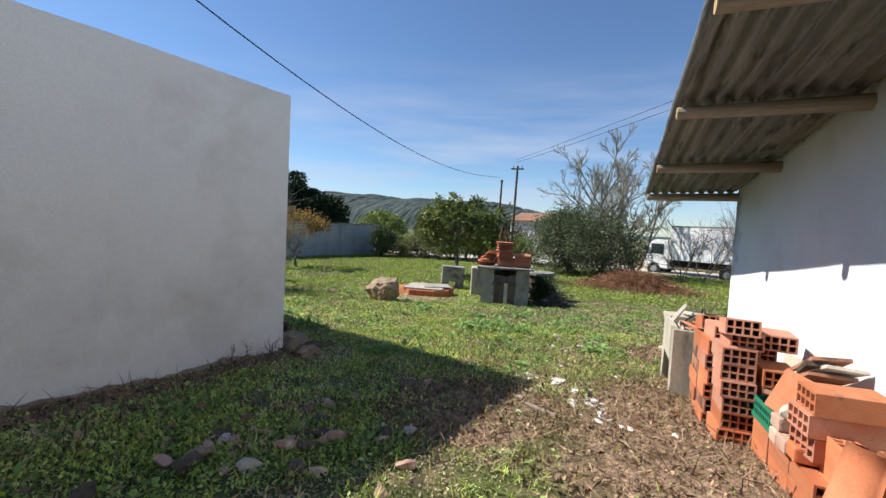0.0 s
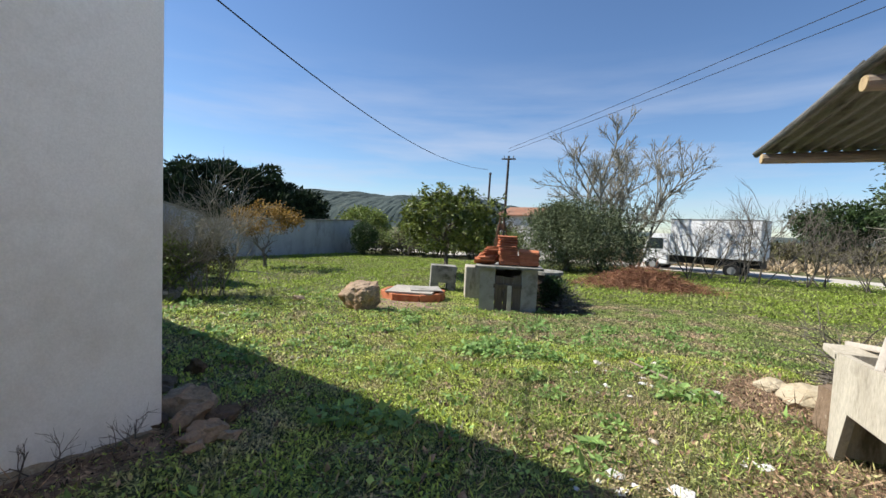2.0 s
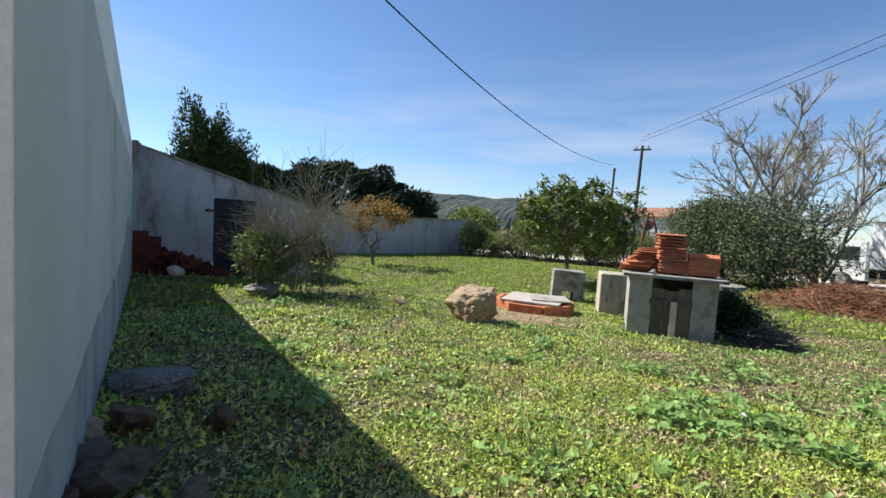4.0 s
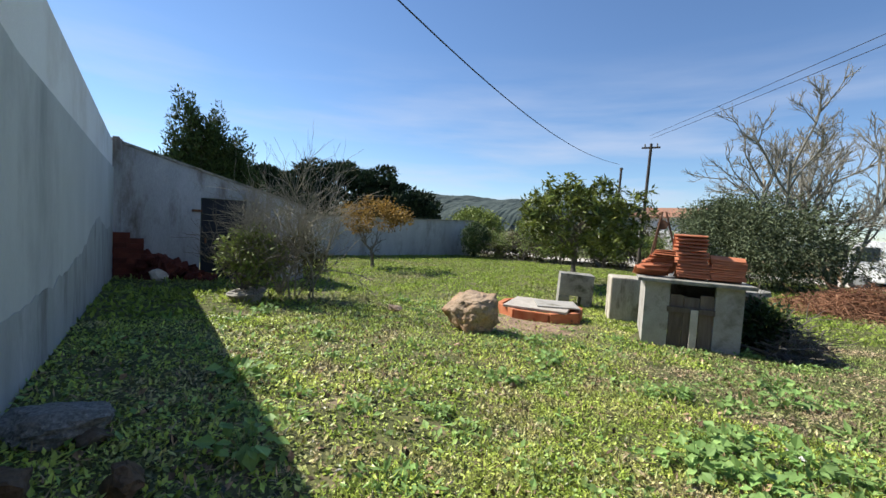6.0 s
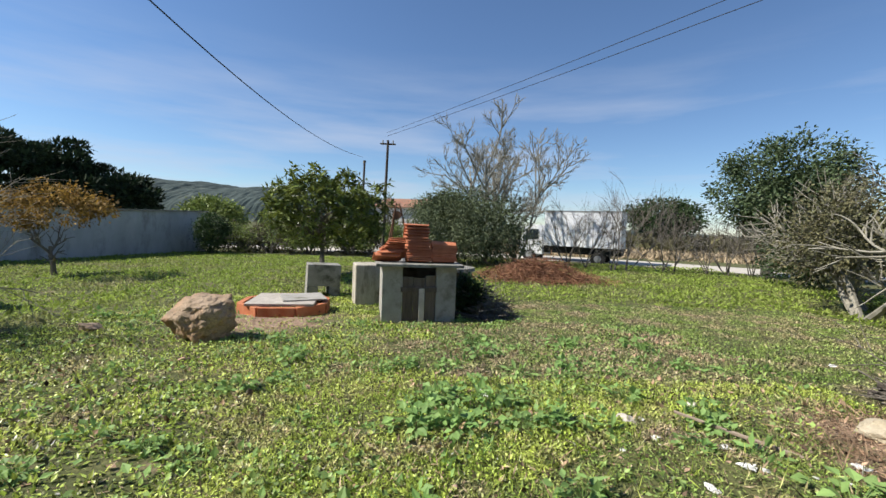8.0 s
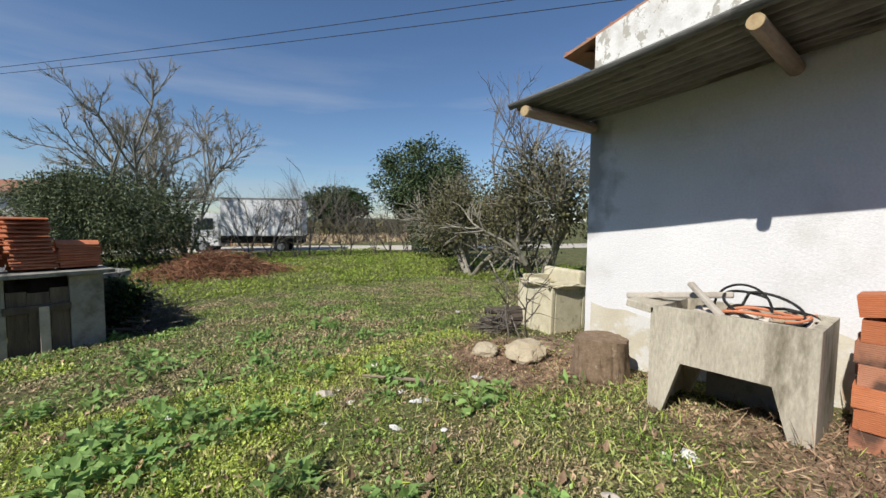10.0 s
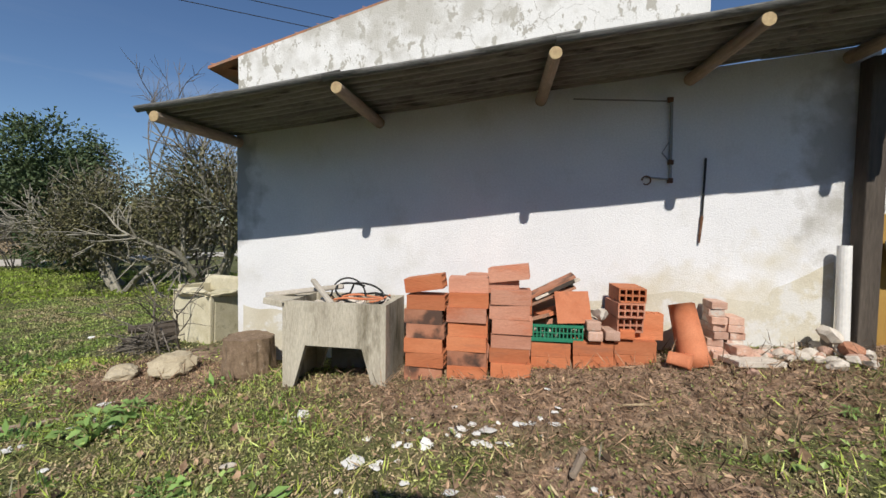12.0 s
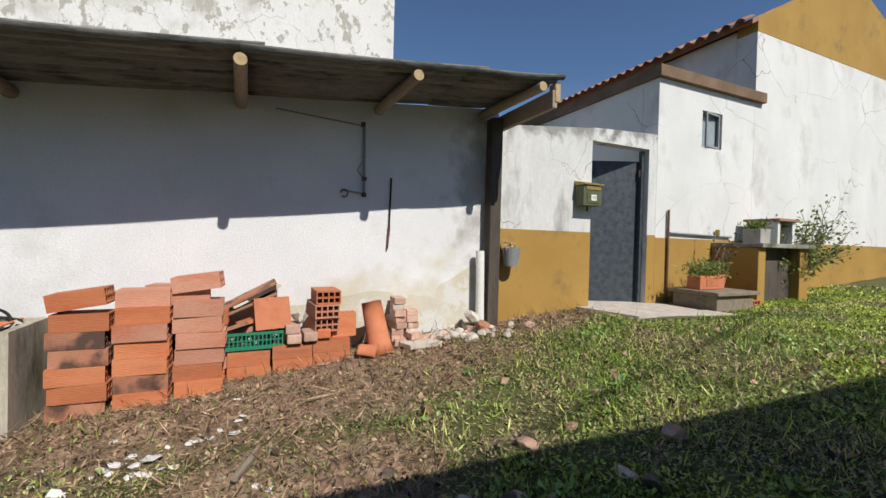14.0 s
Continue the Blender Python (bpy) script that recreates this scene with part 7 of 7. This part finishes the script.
brush("brushwood_heap", 0.2, 19.9, 2.3, 1.3, 0.85, 3600, 5, M_TWIG, "heap of reddish dry cut brushwood on the lawn")
tree("well_bramble", -2.42, 12.9, "dark bramble growing over the well curb", 171, M_BARK, M_DARKLEAF, 0.6, 0.02, 2, (0, 0, 0.42, 0.3, 0.35, 0.36), 2000, (0.08, 0.05), 0.1, per=60, stems=6, lean=0.5, category="bush")
brush("brushwood_heap", -2.0, 12.5, 0.45, 0.5, 0.5, 260, 6, M_BARK, "dark dead twigs around the well curb")
brush("brushwood_heap", 1.25, 8.0, 0.2, 0.3, 0.2, 90, 7, M_BARK, "dark dead twigs beyond the barn")


# ---- broad-leaved weeds ----
def weed(name, seed, n, rad, h, ll, lw, mat):
    r = np.random.default_rng(seed)
    a = r.uniform(0, 2 * np.pi, n)
    q = rad * r.uniform(0.1, 1, n) ** 0.6
    c = np.stack([q * np.cos(a), q * np.sin(a), h * (1 - 0.6 * q / rad) * r.uniform(0.5, 1.05, n)], 1)
    out = np.stack([np.cos(a), np.sin(a), np.full(n, 0.15)], 1) * 0.9
    v, f = leaves(r, c, ll, lw, droop=0.2, up=1.6, radial=out)
    rows = np.concatenate([np.stack([c[:, 0] * 0.15, c[:, 1] * 0.15, np.zeros(n)], 1), c, np.full((n, 1), 0.0025), np.full((n, 1), 0.0012)], 1)
    v2, f2 = tubes(rows, 3)
    f2 = np.concatenate([f2[:, [0, 1, 2]], f2[:, [0, 2, 3]]])
    return np_mesh(name, np.concatenate([v, v2]), np.concatenate([f, f2 + len(v)]), mat)


WEEDS = [weed("weed", 300 + i, 40, 0.16, 0.15, 0.075, 0.055, M_WEED) for i in range(3)] + [weed("weed", 310 + i, 26, 0.11, 0.06, 0.085, 0.03, M_WEED) for i in range(3)]
r_ = np.random.default_rng(88)
marks = [(-3.14, 8.86), (-3.38, 8.6), (-2.9, 8.9), (-2.69, 7.75), (-2.43, 7.65), (-2.55, 7.5), (-2.3, 7.45), (-2.85, 7.7), (-2.05, 7.4), (-1.9, 7.25), (-2.44, 8.25), (-1.28, 10.0), (-2.2, 7.85), (-0.84, 7.5), (-1.2, 7.1), (-0.7, 7.6), (-2.75, 7.35), (-3.0, 7.4), (-1.5, 9.0), (-1.0, 8.6), (-4.6, 9.0), (-4.3, 8.2)]
for k in range(210):
    if k < len(marks):
        x, y = marks[k][0] + r_.normal(0, .1), marks[k][1] + r_.normal(0, .1)
        me = WEEDS[k % 3]
        s = r_.uniform(0.6, 1.25)
    else:
        x, y = r_.uniform(-9, 0.3), r_.uniform(-0.5, 12)
        if x < -3.6 and y < 4.6 + max(0, -x - 4) * 0.4:
            continue
        if x > -0.95 and 2.2 < y < 4.9:
            continue
        me = WEEDS[3 + k % 3] if k % 4 else WEEDS[k % 3]
        s = r_.uniform(0.6, 1.3)
        if y < 3.5:
            me, s = WEEDS[3 + k % 3], s * 0.6
    link("weed_plant", me, None, "broad-leaved green weed growing in the lawn", "weed", "lawn weeds", at=pose(x, y, gz(x, y) - 0.005, 0, 0, r_.uniform(0, 360)) @ Matrix.Scale(s, 4))

# ---- grass and litter ----
BARE = ((0.1, 3.3, 0.85, 1.75), (-1.35, 3.35, 0.6, 0.7), (-3.85, 1.8, 0.28, 3.0), (-6.2, 11.6, 1.3, 1.3), (0.8, 0.8, 0.6, 0.8), (0.6, 6.9, 0.8, 0.9))


def open_ground(x, y):
    """Where turf can grow: outside walls and buildings."""
    ok = ~((x > 0.78) & (y < 6.6)) & ~((x < -3.93) & (y < 4.0))
    nw = 3.97 + (-x - 3.95) * 0.3394
    ok &= ~((x < -3.9) & (y < nw + 0.04))
    ok &= ~((x < -12.6) & (y < 7.5 + (x + 14.3) * 2.86) & (x < -14.3 + (y - 7.45) * 0.35))
    ok &= ~((x > -4.3) & (x < -2.7) & (y > 11.85) & (y < 13.2))
    ok &= ~((x < -13.3) & (y < 11.5) & (x < -14.25 + (y - 7.4) * 0.35))
    ok &= ~((x > -0.15) & (y > -1.6) & (y < -0.1))
    ok &= x > -23.0 + (y - 16) * 0.18
    return ok


def sward(name, seed, x0, x1, y0, y1, dens, length, width, mat, label, keep=0.12, pick=None, droop=-0.7, lift=0.0, up=0.5, only_bare=False):
    r = np.random.default_rng(seed)
    n = int((x1 - x0) * (y1 - y0) * dens)
    x, y = r.uniform(x0, x1, n), r.uniform(y0, y1, n)
    clump = 0.5 + 0.25 * np.sin(2.1 * x + 1.7 * np.sin(1.3 * y)) + 0.25 * np.sin(2.9 * y + 2.2 * np.sin(1.9 * x + 1)) + 0.22 * np.sin(9 * x + 3 * np.sin(7 * y)) * np.sin(8 * y + 2 * np.sin(6 * x))
    p = np.clip(0.28 + 0.85 * clump, 0.10, 1.0)
    bare = np.zeros(n)
    for cx, cy, a, b in BARE:
        bare = np.maximum(bare, np.clip(1.45 - np.hypot((x - cx) / a, (y - cy) / b) + 0.35 * (clump - 0.5), 0, 0.5) * 2)
    p = np.clip(bare, 0.06, 1) if only_bare else p * (1 - (1 - keep) * bare)
    m = (r.uniform(0, 1, n) < p) & open_ground(x, y)
    if pick is not None:
        m &= pick(x, y)
    x, y = x[m], y[m]
    z = ground_z(x, y) + relief(x, y)
    c = np.stack([x, y, z - 0.003 + lift * r.uniform(0, 1, len(x))], 1)
    v, f = leaves(r, c, length, width, droop=droop, up=up, spread=0.5)
    v[:, 2] = np.maximum(v[:, 2], np.repeat(z, 4) + 0.001)
    return link(name, np_mesh(name, v, f, mat), None, label, "grass", kind="stuff")


def dry_ground(x, y):
    """Thinner, drier turf east of the trodden line."""
    w = 0.45 * np.sin(1.7 * x + 2 * np.sin(1.1 * y)) + 0.35 * np.sin(2.6 * y + 1.5 * np.sin(2.2 * x)) + 0.25 * np.sin(6 * x + 2 * np.sin(5 * y))
    return (np.hypot((x - 0.2) / 2.7, (y - 5.0) / 2.8) + 0.28 * w < 1.0) | (np.hypot((x - 0.3) / 2.0, (y - 0.5) / 2.6) + 0.4 * w < 1.0) | ((w > 0.62) & (x > -3.0))


sward("grass_near", 401, -4.3, 0.9, -4.5, 8.5, 11500, 0.024, 0.013, M_GRASS, "short dense clover-like turf", keep=0.10, lift=0.025, droop=-0.12, up=2.0, pick=lambda x, y: ~dry_ground(x, y))
sward("grass_near_dry", 421, -4.3, 0.9, -4.5, 8.5, 9500, 0.022, 0.010, M_GRASS_DRY, "thin dry turf by the barn", keep=0.10, lift=0.02, droop=-0.15, up=1.6, pick=dry_ground)
sward("grass_tufts", 422, -5.5, 0.9, -1.5, 10, 800, 0.06, 0.006, M_GRASS_DRY, "upright bright grass tufts", keep=0.06, droop=-1.1, up=0.2,
      pick=lambda x, y: np.sin(9 * x + 3 * np.sin(7 * y)) * np.sin(8 * y + 2 * np.sin(6 * x)) > 0.25)
sward("grass_blades", 402, -4.3, 0.9, -1.5, 8.5, 1400, 0.07, 0.006, M_GRASS, "thin taller grass blades", keep=0.06, droop=-0.8)
def dry_beyond(x, y):
    """Duller turf east of the pump house."""
    w = 0.9 * np.sin(0.9 * x + 1.7 * np.sin(0.7 * y)) + 0.5 * np.sin(2.6 * y + 1.5 * np.sin(2.2 * x))
    return (x > -2.6 + w) & (y > 7.0)


sward("grass_middle_dry", 423, -5, 6, 6, 15, 2600, 0.034, 0.015, M_GRASS_DRY, "duller turf beyond the barn corner", lift=0.02, droop=-0.15, up=1.8, pick=lambda x, y: ~((x > -4.3) & (x < 0.9) & (y < 8.5)) & dry_beyond(x, y))
sward("grass_middle", 403, -9, 6, -6, 15, 2900, 0.038, 0.019, M_GRASS, "short dense weedy turf", lift=0.02, droop=-0.15, up=2.0, pick=lambda x, y: ~((x > -4.3) & (x < 0.9) & (y > -4.5) & (y < 8.5)) & ~dry_beyond(x, y))
sward("grass_outer", 404, -22, 12, 4, 30, 345, 0.09, 0.042, M_GRASS_FAR, "rough meadow turf farther off", lift=0.03, droop=-0.25, up=1.6, pick=lambda x, y: ~((x > -9) & (x < 6) & (y < 15)))
sward("clover_patches", 408, -8, 0.8, -1.0, 12, 900, 0.034, 0.028, M_CLOVER, "pale broad clover leaves in patches", keep=0.0, lift=0.05, droop=-0.1, up=2.6,
      pick=lambda x, y: np.sin(2.7 * x + 2 * np.sin(1.9 * y)) + np.sin(3.3 * y + 1.7 * np.sin(2.3 * x + 1)) + 0.8 * np.sin(7 * x + 3 * y) > 1.1)
sward("lawn_straw", 409, -7, 0.8, -1.5, 11, 420, 0.055, 0.008, M_DRYSTEM, "pale dry straw bits among the turf", lift=0.03, droop=0.0, up=0.6)
sward("dry_litter", 405, -3.9, 0.85, -1.0, 8.5, 3600, 0.045, 0.0028, M_LITTER, "dry stems and straw on the bare earth", droop=0.0, up=0.1, lift=0.02, only_bare=True)
sward("leaf_litter", 406, -3.9, 0.85, -1.0, 8.5, 500, 0.022, 0.012, M_LITTER, "small brown dead leaves on the bare earth", droop=0.0, up=1.0, lift=0.012, only_bare=True)
sward("field_grass", 407, -5, 45, 36, 70, 25, 0.5, 0.12, M_DRYSTEM, "tall straw-coloured field beyond the road", droop=-1.2)
sward("lawn_dead_leaves", 410, -8, 0.8, -1.5, 12, 90, 0.05, 0.035, M_LITTER, "brown dead leaves lying in the turf", droop=0.0, up=1.4, lift=0.02)
sward("broad_lawn_leaves", 411, -8, 0.8, -1.0, 12, 150, 0.06, 0.036, M_WEED, "broad weed leaves spread through the turf", keep=0.0, lift=0.04, droop=0.0, up=1.6,
      pick=lambda x, y: ~dry_ground(x, y) & (np.sin(1.7 * x + 2 * np.sin(1.2 * y)) + np.sin(2.1 * y + 1.7 * np.sin(1.5 * x + 1)) > 0.0))
sward("reed_scrub", 412, 6, 62, 46, 60, 14, 0.9, 0.22, M_SCRUB, "olive-brown scrub and reeds along the far field", lift=1.5, droop=-0.9)
sward("dead_stems", 413, -3.9, 0.85, -1.0, 8.5, 420, 0.14, 0.005, M_LITTER, "long broken dead stems on the bare earth", droop=0.0, up=0.1, lift=0.03, only_bare=True)
sward("mulch_bits", 414, -3.9, 0.85, -1.0, 8.5, 700, 0.035, 0.016, M_LITTER, "curled dead leaves and bark bits on the bare earth", droop=0.0, up=0.8, lift=0.015, only_bare=True)
